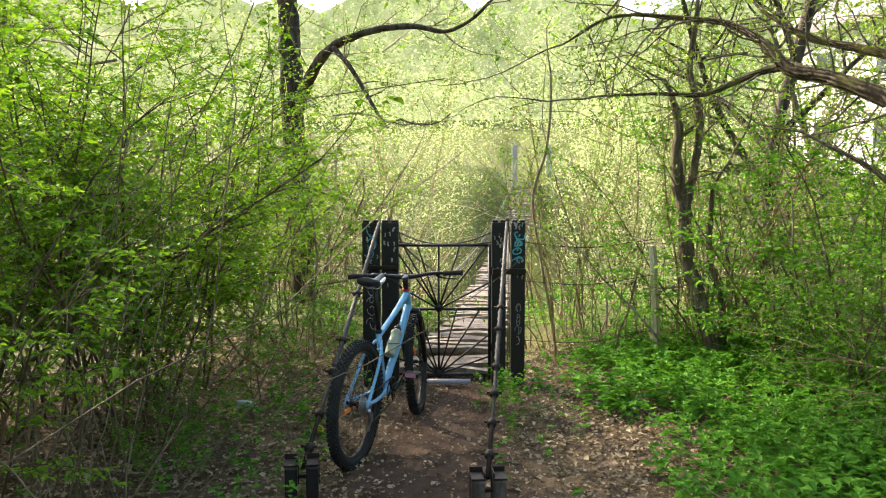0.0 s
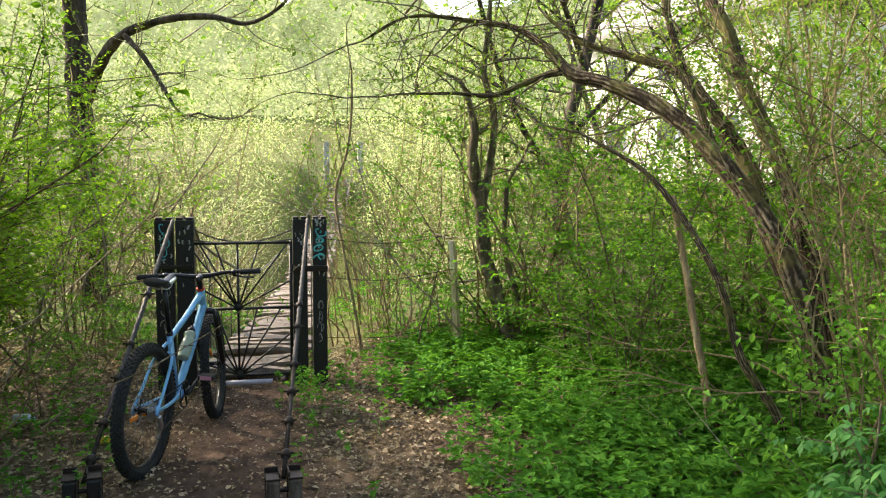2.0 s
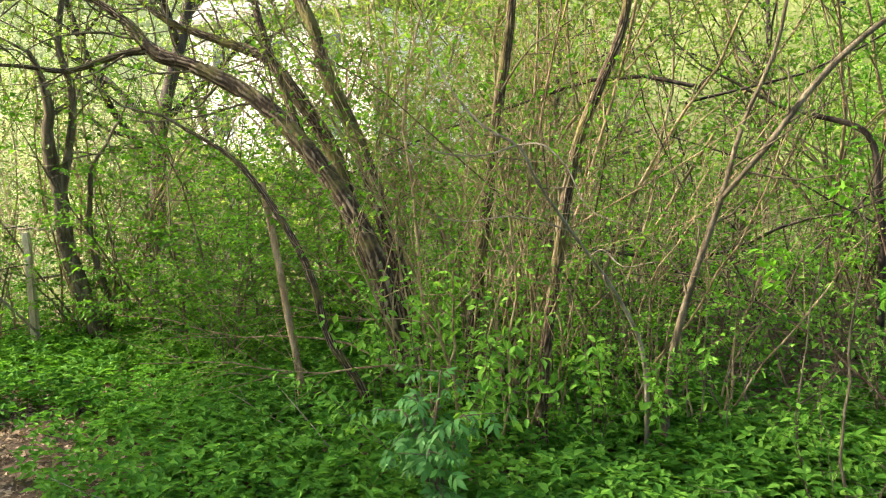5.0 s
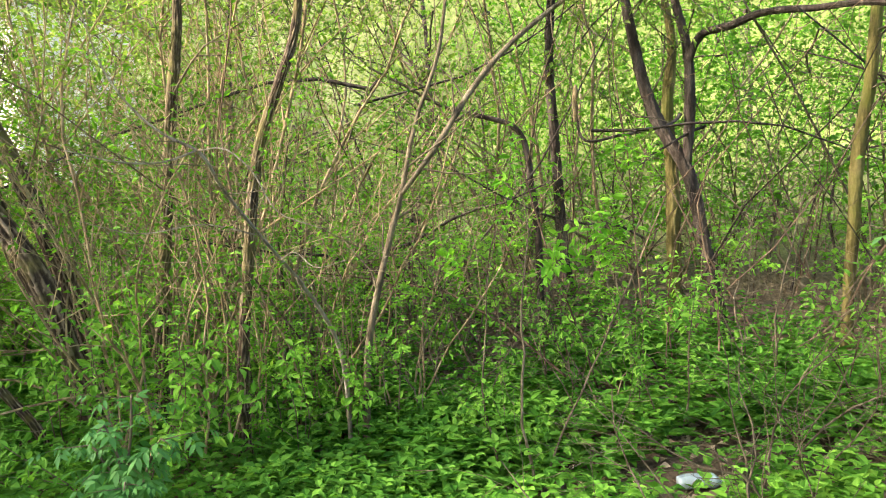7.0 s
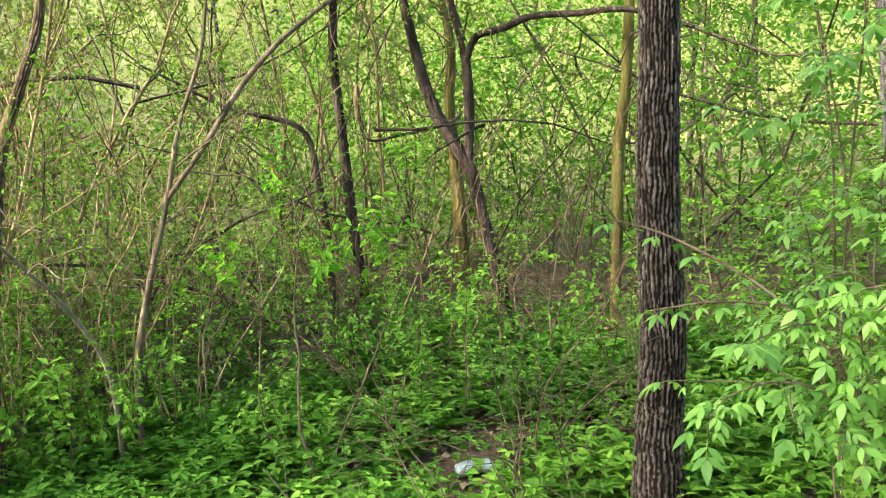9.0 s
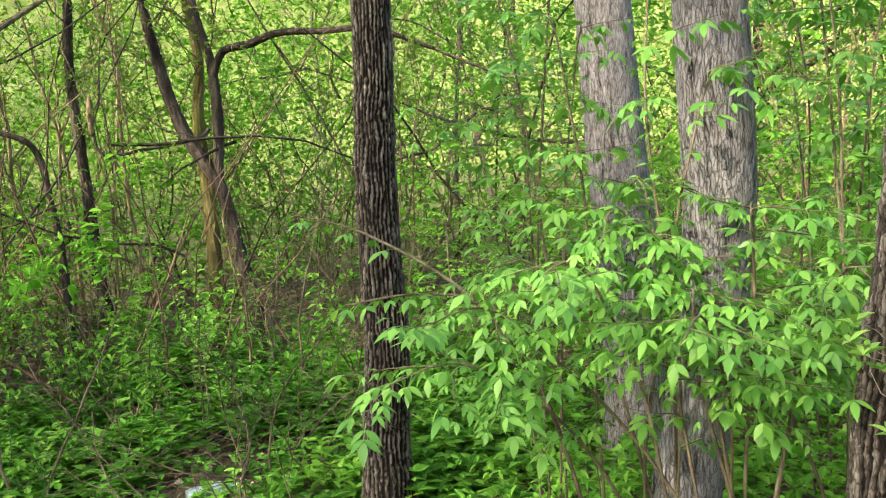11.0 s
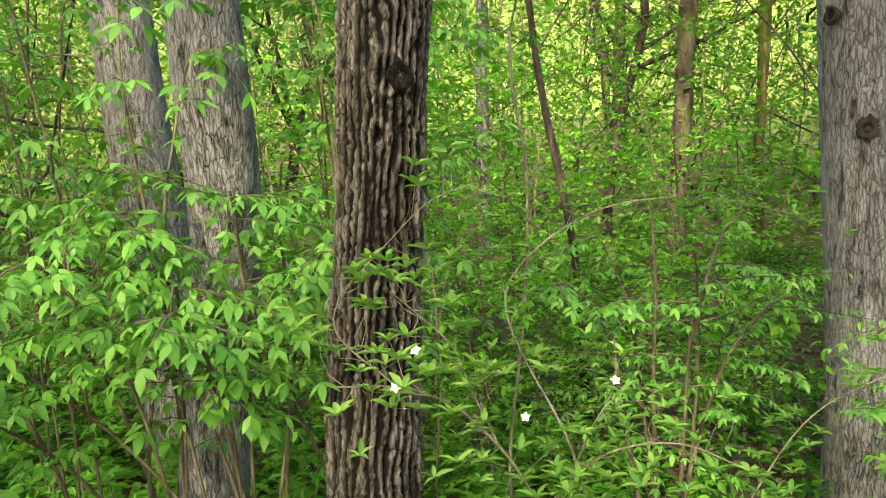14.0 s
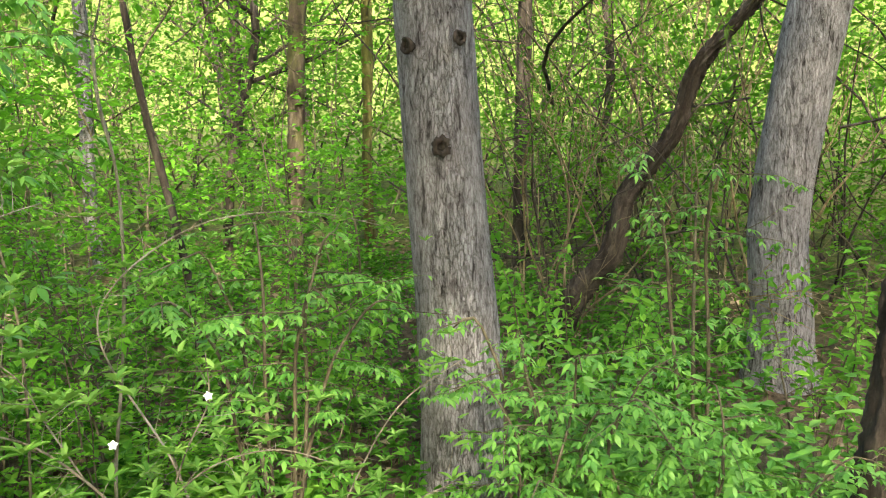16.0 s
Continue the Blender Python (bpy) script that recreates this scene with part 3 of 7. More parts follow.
def spray(rng, lines, spots, p, d, length, r, twig, every, gap):
    """A branch spread flat: twigs to both sides by turns, leaves along them by turns; spots gathers (place, axis)."""
    pts = twig_line(rng, p, d, length, r, 5, 0.13, -0.012)
    lines.append((pts, 3))
    side = unit(np.cross(d, (0, 0, 1)) + rng.normal(0, 0.15, 3))
    n = max(2, int(length / every))
    for k in range(n):
        f = 0.18 + 0.8 * k / n
        q, t = on_line(pts, f)
        a = radians(rng.uniform(35, 65))
        dd = unit(t * math.cos(a) + side * (1 if k % 2 else -1) * math.sin(a) + (0, 0, rng.normal(-0.02, 0.16)))
        tl = twig * (1.15 - 0.6 * f) * rng.uniform(0.6, 1.3)
        w = twig_line(rng, q, dd, tl, 0.0014, 2, 0.12, -0.02)
        lines.append((w, 3))
        m = max(2, int(tl / gap))
        for j in range(m + 1):
            x, t2 = on_line(w, min(1.0, 0.15 + 0.85 * j / m))
            o = unit(np.cross(t2, (0, 0, 1))) * (1 if j % 2 else -1)
            spots.append((*x, *(t2 * (0.55 if j < m else 1.0) + o * (0.8 if j < m else 0.1) + np.array([0, 0, rng.normal(-0.2, 0.25)]))))
    for j in range(int(length / gap / 2)):
        x, t2 = on_line(pts, rng.uniform(0.3, 1))
        spots.append((*x, *(t2 * 0.5 + side * rng.choice((-1, 1)) + np.array([0, 0, rng.normal(0, 0.3)]))))


def spray_shrub(name, label, category, seed, stems, height, lean, radius, bare, branches, branch, twig, every, gap, leaf, size, wood_mat, group="", out=(8, 40), foot=0.25, rough_leaves=0):
    """A shrub of arching stems whose side branches spread flat in layers; bare is the share of each stem without branches."""
    rng = np.random.default_rng(seed)
    ob = thing(name, label, category, group)
    spots = []
    for k in range(stems):
        a = 2 * math.pi * (k + rng.uniform(-0.4, 0.4)) / stems
        tilt = radians(rng.uniform(*out))
        d = unit((math.cos(a) * math.sin(tilt) + lean[0], math.sin(a) * math.sin(tilt) + lean[1], math.cos(tilt)))
        h = height * rng.uniform(0.7, 1.15)
        st = twig_line(rng, (math.cos(a) * foot * rng.uniform(0.2, 1), math.sin(a) * foot * rng.uniform(0.2, 1), -0.06), d, h, radius * rng.uniform(0.7, 1.2), 9, 0.11, -0.012)
        lines = [(st, 5)]
        for j in range(branches):
            f = bare + (0.98 - bare) * (j + rng.uniform(0, 0.9)) / branches
            q, t = on_line(st, f)
            b_ = a + rng.normal(0, 1.3)
            dd = unit(t * 0.45 + np.array([math.cos(b_), math.sin(b_), rng.normal(0.12, 0.25)]))
            spray(rng, lines, spots, q, dd, branch * rng.uniform(0.5, 1.3) * (1.2 - 0.6 * f), radius * 0.4, twig, every, gap)
        spray(rng, lines, spots, st[-1, :3], unit(st[-1, :3] - st[-2, :3]), branch * 0.7, radius * 0.3, twig, every, gap)
        g = Geo()
        for w, sides in lines:
            tube(g, w, sides, cap=False)
        tagged(part("stem", g, wood_mat, ob), kind="stuff")
    s = np.array(spots)
    n = len(s)
    ln = size * rng.uniform(0.55, 1.25, n)
    normal = unit(np.array([0, 0, 1.0]) + rng.normal(0, 0.38, (n, 3)))
    g = leaves(Geo(), LEAF_SMALL, s[:, :3], s[:, 3:], normal, ln, ln * rng.uniform(0.5, 0.75, n))
    if rough_leaves:
        k = rng.choice(n, rough_leaves, replace=False)
        leaves(g, LEAF_LARGE, s[k, :3], s[k, 3:], normal[k], size * rng.uniform(1.5, 2.1, rough_leaves), size * rng.uniform(1.0, 1.4, rough_leaves))
    tagged(part("foliage", g, leaf, ob, smooth=False), kind="stuff")
    return ob


bushes = [spray_shrub("leafy_bush", "dense yellow-green bush with thin brown arching stems", "bush", 20 + k, 8, 2.55, (-0.1, 0), 0.011, 0.27, 14, 0.62, 0.22, 0.07, 0.022, LEAF_BUSH, 0.039, TWIG_BROWN, "bushes along the path", rough_leaves=70) for k in range(3)]
places = [(-2.0, 3.1, 20, 0.9, 0), (-2.5, 3.8, -40, 1.1, 4), (-1.9, 4.8, 15, 1.0, -3), (-2.7, 5.3, 50, 1.15, 0), (-2.0, 6.1, -30, 1.05, 0), (-3.2, 2.9, 40, 1.15, 0),
          (-3.6, 4.6, 60, 1.2, 0), (-3.4, 5.8, 110, 1.25, 0), (-2.9, 7.0, 20, 1.15, 0), (-1.6, 7.9, 30, 0.95, 0), (-2.6, 2.0, -50, 1.0, 0), (-2.3, 9.4, -40, 1.1, 0), (-2.9, 4.5, 160, 1.2, 0), (-2.3, 5.5, 200, 1.1, 0)]
scatter_copies(bushes, places)

shades = [spray_shrub("understorey_shrub", "dark green understorey shrub with layered small leaves", "shrub", 40 + k, 6, 1.9, (0, 0), 0.01, 0.14, 10, 0.5, 0.2, 0.07, 0.027, LEAF_SHADE, 0.045, TWIG, "shrubs under the trees") for k in range(3)]
places = [(2.95, 5.6, 190, 1.0, 0), (2.75, 6.1, 0, 1.15, 0), (3.3, 6.6, 70, 1.3, 0), (4.0, 6.0, 210, 1.2, 0), (3.0, 7.7, 20, 1.2, 0), (5.2, 6.4, 100, 1.4, 0), (2.4, 7.0, 140, 1.0, 0), (3.7, 5.2, 300, 0.9, 0),
          (2.6, 5.1, 33, 0.7, 0), (-1.75, 5.1, 240, 0.6, 0), (-1.35, 5.9, 30, 0.42, 0), (-1.25, 6.9, 130, 0.5, 0), (-1.5, 4.3, 200, 0.36, 0), (6.4, 3.4, 300, 1.1, 0), (2.9, -5.9, 200, 0.8, 0), (1.0, -6.3, 270, 0.95, 0), (0.2, -6.0, 10, 0.9, 0)]
scatter_copies(shades, places)

greens = [spray_shrub("green_shrub", "fresh green leafy shrub with thin dark twigs", "shrub", 50 + k, 5, 1.85, (0, 0), 0.009, 0.12, 10, 0.5, 0.2, 0.08, 0.03, LEAF_FRESH, 0.05, TWIG, "fresh shrubs in the wood") for k in range(3)]
places = [(4.4, 3.2, 10, 0.7, 0), (3.0, 3.3, 180, 0.42, 0), (3.35, 2.75, 90, 0.45, 0), (4.2, 2.9, 60, 0.6, 0), (5.6, 3.0, 200, 0.9, 0), (5.9, 2.2, 300, 0.6, 0), (7.0, 0.3, 210, 1.2, 0), (6.3, -1.0, 120, 1.1, 0), (4.9, -0.7, 60, 0.75, 0),
          (4.4, -2.2, 30, 0.95, 0), (3.3, -2.2, 250, 0.8, 0), (5.1, -3.4, 160, 1.1, 0), (3.7, -3.7, 90, 0.9, 0), (4.9, -5.0, 340, 1.1, 0), (6.0, -2.4, 10, 1.3, 0), (3.0, -3.2, 45, 0.6, 0), (2.75, -2.0, 200, 0.5, 0),
          (7.5, 2.6, 110, 1.2, 0), (6.6, -4.4, 220, 1.2, 0), (3.3, -5.3, 10, 0.75, 0), (4.2, -1.6, 310, 0.7, 0), (8.2, 1.2, 0, 1.3, 0), (5.2, 4.2, 75, 0.9, 0), (4.1, 4.4, 22, 0.8, 0), (1.25, 7.7, 0, 0.5, 0), (1.95, 7.6, 80, 0.6, 0), (-0.95, 7.7, 160, 0.5, 0), (4.0, 5.5, 320, 0.9, 0)]
scatter_copies(greens, places)

BARE_SPEC = spec_of(0.14, 0.2, 0.0, (5.0, 6.0), (25, 70), (0.35, 0.65), 0.2)
bare = [plant("bare_brush", "tangle of bare grey-brown twigs", "shrub", 55 + k, 7, 1.25, 0.7, 0.007, BARE_SPEC, 2, None, 0.04, wood_mat=TWIG, group="bare brush") for k in range(2)]
places = [(3.1, 0.42, 0, 0.85, 0), (3.7, 0.3, 120, 0.9, 0), (4.3, 1.3, 60, 0.7, 0), (5.2, 0.6, 200, 1.1, 0), (3.9, 2.0, 300, 0.8, 0), (-2.6, 2.9, 260, 1.1, 0),
          (5.8, 2.2, 40, 1.2, 0), (-0.6, 10.0, 30, 1.6, 0), (1.6, 12.0, 90, 1.8, 0), (-1.6, 13.0, 10, 2.0, 0), (2.6, -4.3, 70, 0.9, 0), (1.9, -5.6, 170, 1.1, 0)]
scatter_copies(bare, places)

SPROUT_SPEC = spec_of(0.14, 0.14, 0.01, (4.0, 7.0), (25, 60), (0.22, 0.4), 0.09, 0.45)
sprouts = [plant("stem_brush", "brush of thin ochre stems with a few leaves", "shrub", 70 + k, 14, 1.9, 0.28, 0.008, SPROUT_SPEC, 1, LEAF_SHADE, 0.038, 1, wood_mat=TWIG_OCHRE, foot=0.4, group="ochre stem brush") for k in range(2)]
places = [(3.3, 3.5, 0, 1.1, 0), (3.0, 2.9, 60, 0.9, 5), (3.6, 2.9, 20, 1.1, -2), (3.9, 2.4, 200, 0.8, 0), (4.4, 3.4, 20, 1.2, 0),
          (1.6, 7.6, 40, 1.0, 0), (1.2, 8.4, 80, 1.1, 0), (2.4, 7.3, 150, 1.1, 0), (-1.4, 8.6, 210, 1.1, 0), (-2.6, 4.5, 220, 1.0, 0), (2.9, -5.1, 30, 1.0, 0), (2.2, -6.0, 100, 1.2, 0)]
scatter_copies(sprouts, places)

HAZEL_SPEC = spec_of(0.1, 0.12, -0.01, (5.0, 7.0), (30, 70), (0.3, 0.5), 0.05, 0.35)
hazels = [plant("hazel_sprout", "low sprout with soft rounded green leaves", "shrub", 75 + k, 5, 0.85, 0.6, 0.006, HAZEL_SPEC, 1, LEAF_NETTLE, 0.05, 2, LEAF_LARGE, droop=0.5, group="low leafy sprouts") for k in range(2)]
places = [(2.6, 2.75, 0, 1.0, 0), (2.85, 3.45, 0, 1.1, 0), (3.1, 3.0, 70, 1.2, 0), (3.25, 2.45, 210, 1.0, 0), (3.6, 2.2, 280, 0.8, 0), (3.6, 1.5, 170, 0.7, 0), (4.2, 0.9, 240, 0.9, 0), (4.6, 1.6, 310, 0.9, 0),
          (4.9, 2.5, 50, 1.0, 0), (5.4, 1.0, 120, 1.0, 0), (4.6, 0.0, 190, 0.9, 0), (2.9, -0.9, 260, 0.8, 0), (3.1, -1.7, 330, 0.9, 0), (2.5, -2.5, 15, 0.9, 0), (2.9, -2.7, 85, 1.0, 0), (2.0, -3.6, 155, 1.1, 0), (1.2, -3.9, 225, 1.0, 0), (0.9, -3.3, 295, 0.9, 0), (2.4, -3.9, 5, 0.9, 0), (1.8, -4.3, 75, 1.0, 0)]
scatter_copies(hazels, places)

POLE_SPEC = spec_of(0.3, 0.13, 0.03, (2.6, 3.0), (20, 50), (0.2, 0.4), 0.075, 0.3)
poles = [plant("stem_thicket", "clump of tall thin pale stems with few leaves", "shrub", 60 + k, 8, 4.0, 0.22, 0.014, POLE_SPEC, 1, LEAF_WOOD, 0.042, 2, wood_mat=TWIG_OCHRE, foot=0.45, group="thickets of thin stems") for k in range(2)]
places = [(3.9, 4.6, 0, 1.0, 0), (4.6, 3.9, 100, 1.05, 3), (4.3, 5.6, 60, 1.0, -4), (3.6, 3.4, 290, 0.9, 3), (5.6, 4.9, 20, 1.1, 0), (2.5, 7.6, 130, 0.9, 0),
          (-2.4, 7.7, 200, 0.9, 0), (6.7, 2.6, 20, 1.1, 0), (6.9, -3.2, 110, 1.0, 0), (3.2, -7.2, 40, 1.0, 0), (1.3, 9.2, 10, 0.8, 0), (-0.9, 11.8, 60, 1.0, 0)]
scatter_copies(poles, places)

YOUNG_SPEC = spec_of(0.4, 0.09, 0.03, (1.9, 3.4), (35, 75), (0.22, 0.38), 0.08, 0.12)
young = [plant("young_tree", "slender young tree with fresh yellow-green leaves", "tree", 80 + k, 1, 8.5, 0.08, 0.07, YOUNG_SPEC, 2, LEAF_WOOD if k == 0 else LEAF_DEEP, 0.07, per=2, wood_mat=BARK_DARK, foot=0.01, sides=7, group="trees of the wood") for k in range(3)]
rng = np.random.default_rng(5)
places = []
while len(places) < 20:
    a, d = rng.uniform(-195, 75), rng.uniform(7.5, 20) if len(places) < 16 else rng.uniform(18, 34)
    x, y = 0.3 - d * math.sin(radians(a)), d * math.cos(radians(a))
    if y > 6 and abs(x - (0.05 + 0.085 * (y - 6.3))) < 1.8 or abs(a) < 17 and d < 26:
        continue
    if all((x - p[0]) ** 2 + (y - p[1]) ** 2 > 1.6 for p in places):
        places.append((x, y, rng.uniform(0, 360), rng.uniform(0.75, 1.25), rng.uniform(-7, 7)))
scatter_copies(young, places)

FAR_SPEC = spec_of(0.7, 0.08, 0.03, (1.6, 2.2), (35, 75), (0.24, 0.42), 0.22, 0.1)
far_trees = [plant("woodland_tree", "sunlit yellow-green tree on the far bank", "tree", 95 + k, 1, 11, 0.06, 0.11, FAR_SPEC, 2, LEAF_DEEP, 0.16, per=2, wood_mat=BARK_BROWN, foot=0.01, sides=6, group="trees of the far bank") for k in range(2)]
places = []
while len(places) < 10:
    a, d = rng.uniform(-185, 60), rng.uniform(22, 62)
    if rng.random() < 0.45:
        a = rng.uniform(-40, 40)
    x, y = 0.3 - d * math.sin(radians(a)), d * math.cos(radians(a))
    if abs(x - (0.05 + 0.085 * (y - 6.3))) < 2.2 and y > 0:
        continue
    places.append((x, y, rng.uniform(0, 360), rng.uniform(0.7, 1.2), rng.uniform(-5, 5)))
scatter_copies(far_trees, places)

# trees that stand out, each by its own trunk line (x, y, z, radius)
tree("arching_willow", "old tree with three mossy trunks arching over the clearing", BARK_WILLOW, [
    [(3.21, 3.82, 0.11, 0.082), (3.15, 3.87, 0.58, 0.072), (3.03, 3.95, 1.08, 0.066), (2.91, 4.15, 1.45, 0.061), (2.79, 4.33, 1.7, 0.058), (2.63, 4.64, 1.99, 0.054), (2.38, 4.98, 2.2, 0.050), (2.18, 5.26, 2.32, 0.046), (2.09, 5.4, 2.48, 0.034), (1.97, 5.54, 2.61, 0.025), (1.64, 5.84, 2.73, 0.020), (1.2, 6.12, 2.78, 0.013), (0.9, 6.26, 2.62, 0.008)],
    [(2.18, 5.26, 2.32, 0.031), (2.07, 5.36, 2.3, 0.025), (1.94, 5.45, 2.25, 0.022), (1.78, 5.54, 2.18, 0.019), (1.47, 5.67, 2.19, 0.013), (1.1, 5.83, 2.19, 0.008)],
    [(3.4, 4.06, 0.05, 0.077), (3.28, 4.15, 0.73, 0.062), (3.16, 4.35, 1.22, 0.057), (3.12, 4.61, 1.73, 0.052), (2.97, 4.81, 2.07, 0.048), (2.89, 5.08, 2.32, 0.041), (2.72, 5.38, 2.44, 0.032), (2.45, 5.7, 2.59, 0.023), (2.27, 5.97, 2.81, 0.013)],
    [(3.36, 3.92, 0.05, 0.069), (3.33, 3.98, 0.62, 0.061), (3.16, 4.1, 1.38, 0.054), (3.08, 4.28, 1.83, 0.050), (2.96, 4.35, 2.11, 0.045), (2.9, 4.5, 2.5, 0.041), (2.85, 4.65, 2.73, 0.036), (2.74, 4.81, 3.15, 0.025), (2.6, 5.0, 4.0, 0.015)],
    [(2.89, 4.51, 1.7, 0.031), (2.84, 4.76, 2.13, 0.026), (2.76, 4.92, 2.55, 0.024), (2.75, 5.03, 2.8, 0.022), (2.67, 5.18, 3.2, 0.013)],
], LEAF_WOOD, 0.04, 7.5, 0.75, 1.7, 3, 12, 0.05, per=1, rough=0.12)
tree("arm_tree", "dark trunk with one long curved limb beyond the gate", BARK_DARK, [
    [(-1.93, 10.78, 0.9, 0.15), (-1.96, 10.77, 1.51, 0.144), (-2.03, 10.76, 2.32, 0.144), (-2.04, 10.75, 3.19, 0.138), (-2.07, 10.75, 3.91, 0.124), (-2.11, 10.74, 4.97, 0.103), (-2.1, 10.7, 7.5, 0.05)],
    [(-1.98, 10.77, 2.47, 0.084), (-1.74, 10.4, 2.86, 0.074), (-1.46, 10.14, 3.17, 0.057), (-1.02, 9.9, 3.33, 0.045), (-0.36, 9.55, 3.35, 0.034), (-0.01, 9.36, 3.26, 0.023), (0.31, 9.15, 3.38, 0.019), (0.49, 9.05, 3.54, 0.016)],
    [(-1.38, 10.05, 3.19, 0.032), (-1.15, 9.78, 2.92, 0.028), (-0.96, 9.6, 2.63, 0.024), (-0.8, 9.42, 2.36, 0.02)],
], LEAF_WOOD, 0.045, 4.0, 0.8, 2.2, 4, 12, 0.08, per=1)
tree("pollard_tree", "crooked brown tree with a lopped head and stump", TWIG, [
    [(2.21, 6.62, 0.06, 0.077), (2.1, 6.65, 0.57, 0.069), (1.99, 6.69, 0.99, 0.061), (1.96, 6.7, 1.36, 0.056), (1.91, 6.71, 1.57, 0.062)],
    [(1.97, 6.69, 1.36, 0.041), (2.03, 6.68, 1.68, 0.034), (2.06, 6.67, 2.14, 0.030), (1.98, 6.69, 2.45, 0.027), (2.02, 6.68, 2.9, 0.020), (2.02, 6.68, 3.3, 0.012)],
    [(2.27, 6.71, 0.0, 0.039), (2.3, 6.69, 0.47, 0.029), (2.19, 6.73, 0.98, 0.025), (2.2, 6.73, 1.54, 0.019)],
], LEAF_WOOD, 0.045, 4.0, 0.6, 1.3, 5, 12, 0.05, rough=0.2)
tree("yellow_sapling", "thin yellowish sapling behind the gate post", TWIG_OCHRE, [[(0.99, 7.2, 0.1, 0.014), (0.94, 7.2, 0.38, 0.014), (0.84, 7.22, 0.94, 0.013), (0.78, 7.22, 1.49, 0.013), (0.88, 7.21, 1.84, 0.012), (0.92, 7.21, 2.23, 0.011), (0.92, 7.21, 2.52, 0.009)]], LEAF_WOOD, 0.03, 1.5, 0.35, 1.3, 6, 7, per=1)
tree("broken_sapling", "bare orange-brown broken sapling", TWIG_OCHRE, [[(2.62, 4.08, 0.31, 0.024), (2.59, 4.22, 0.77, 0.022), (2.57, 4.34, 1.17, 0.022), (2.51, 4.37, 1.5, 0.018)]], None, twigs=0, seed=7, sides=8)
tree("leaning_sapling", "thin leaning sapling under the arching tree", BARK_WILLOW, [[(2.84, 3.72, 0.23, 0.027), (2.65, 3.84, 0.66, 0.024), (2.56, 3.89, 1.01, 0.022), (2.46, 4.06, 1.32, 0.02), (2.27, 4.26, 1.64, 0.015), (2.06, 4.46, 1.81, 0.01)]], LEAF_SHADE, 0.04, 2.5, 0.5, 0.9, 8, 8, rough=0.14)
tree("red_brown_tree", "slim red-brown trunk in the thicket", BARK_WILLOW, [[(3.2, 3.25, 0.6, 0.038), (3.23, 3.22, 1.13, 0.034), (3.26, 3.19, 1.59, 0.032), (3.29, 3.17, 1.98, 0.029), (3.32, 3.14, 2.32, 0.027), (3.33, 3.13, 2.6, 0.021), (3.35, 3.1, 4.2, 0.012)]], LEAF_WOOD, 0.04, 1.5, 0.7, 1.6, 9, 9, rough=0.16)
tree("crooked_tree", "slim dark crooked trunk in the thicket", BARK_WILLOW, [[(3.13, 2.63, 0.57, 0.031), (3.16, 2.59, 1.16, 0.028), (3.19, 2.56, 1.55, 0.028), (3.21, 2.53, 1.74, 0.026), (3.27, 2.47, 1.99, 0.025), (3.33, 2.4, 2.25, 0.022), (3.35, 2.37, 2.53, 0.018), (3.4, 2.3, 3.8, 0.010)]], LEAF_WOOD, 0.04, 1.5, 0.7, 1.6, 10, 9, rough=0.18)
tree("forked_sapling", "forked sapling with pale ochre bark in the thicket", TWIG, [
    [(3.49, 2.18, 0.4, 0.02), (3.51, 2.15, 0.86, 0.017), (3.56, 2.08, 1.22, 0.015), (3.6, 2.02, 1.48, 0.013), (3.64, 1.95, 1.83, 0.01), (3.7, 1.85, 2.16, 0.009), (3.72, 1.81, 2.45, 0.007), (3.8, 1.7, 3.2, 0.004)],
    [(3.6, 2.01, 1.5, 0.013), (3.69, 1.87, 1.72, 0.014), (3.87, 1.75, 2.01, 0.014), (4.03, 1.64, 2.21, 0.013), (4.2, 1.5, 2.38, 0.012), (4.24, 1.4, 2.46, 0.010), (4.5, 1.1, 2.8, 0.006)],
], LEAF_WOOD, 0.04, 3.0, 0.5, 1.0, 11, 8, 0.05, per=1)
tree("grey_bough_sapling", "leaning sapling spreading long bare grey twigs", TWIG_PALE, [
    [(3.44, 2.24, 0.3, 0.0126), (3.34, 2.22, 0.81, 0.0098), (3.1, 2.21, 1.11, 0.0084), (2.83, 2.21, 1.36, 0.0070), (2.59, 2.18, 1.57, 0.0063), (2.46, 2.16, 1.7, 0.0056), (2.38, 2.24, 1.76, 0.0049), (2.26, 2.34, 1.93, 0.0035), (2.19, 2.4, 2.18, 0.0021)],
    [(2.46, 2.16, 1.7, 0.0042), (2.31, 2.17, 1.66, 0.0035), (2.14, 2.18, 1.66, 0.0028), (1.98, 2.24, 1.7, 0.0021)],
    [(2.46, 2.16, 1.7, 0.0028), (2.46, 2.02, 1.7, 0.0028), (2.48, 1.93, 1.63, 0.0028), (2.5, 1.83, 1.48, 0.0024), (2.55, 1.68, 1.42, 0.0021)],
    [(2.83, 2.21, 1.36, 0.0035), (2.62, 2.3, 1.42, 0.0028), (2.4, 2.42, 1.4, 0.0021), (2.2, 2.5, 1.46, 0.0014)],
    [(2.95, 2.21, 1.25, 0.0035), (2.8, 2.0, 1.3, 0.0028), (2.72, 1.85, 1.26, 0.0021), (2.66, 1.66, 1.3, 0.0014)],
], None, 0.04, 7.0, 0.42, 1.0, 111, 7, 0.05, per=1)
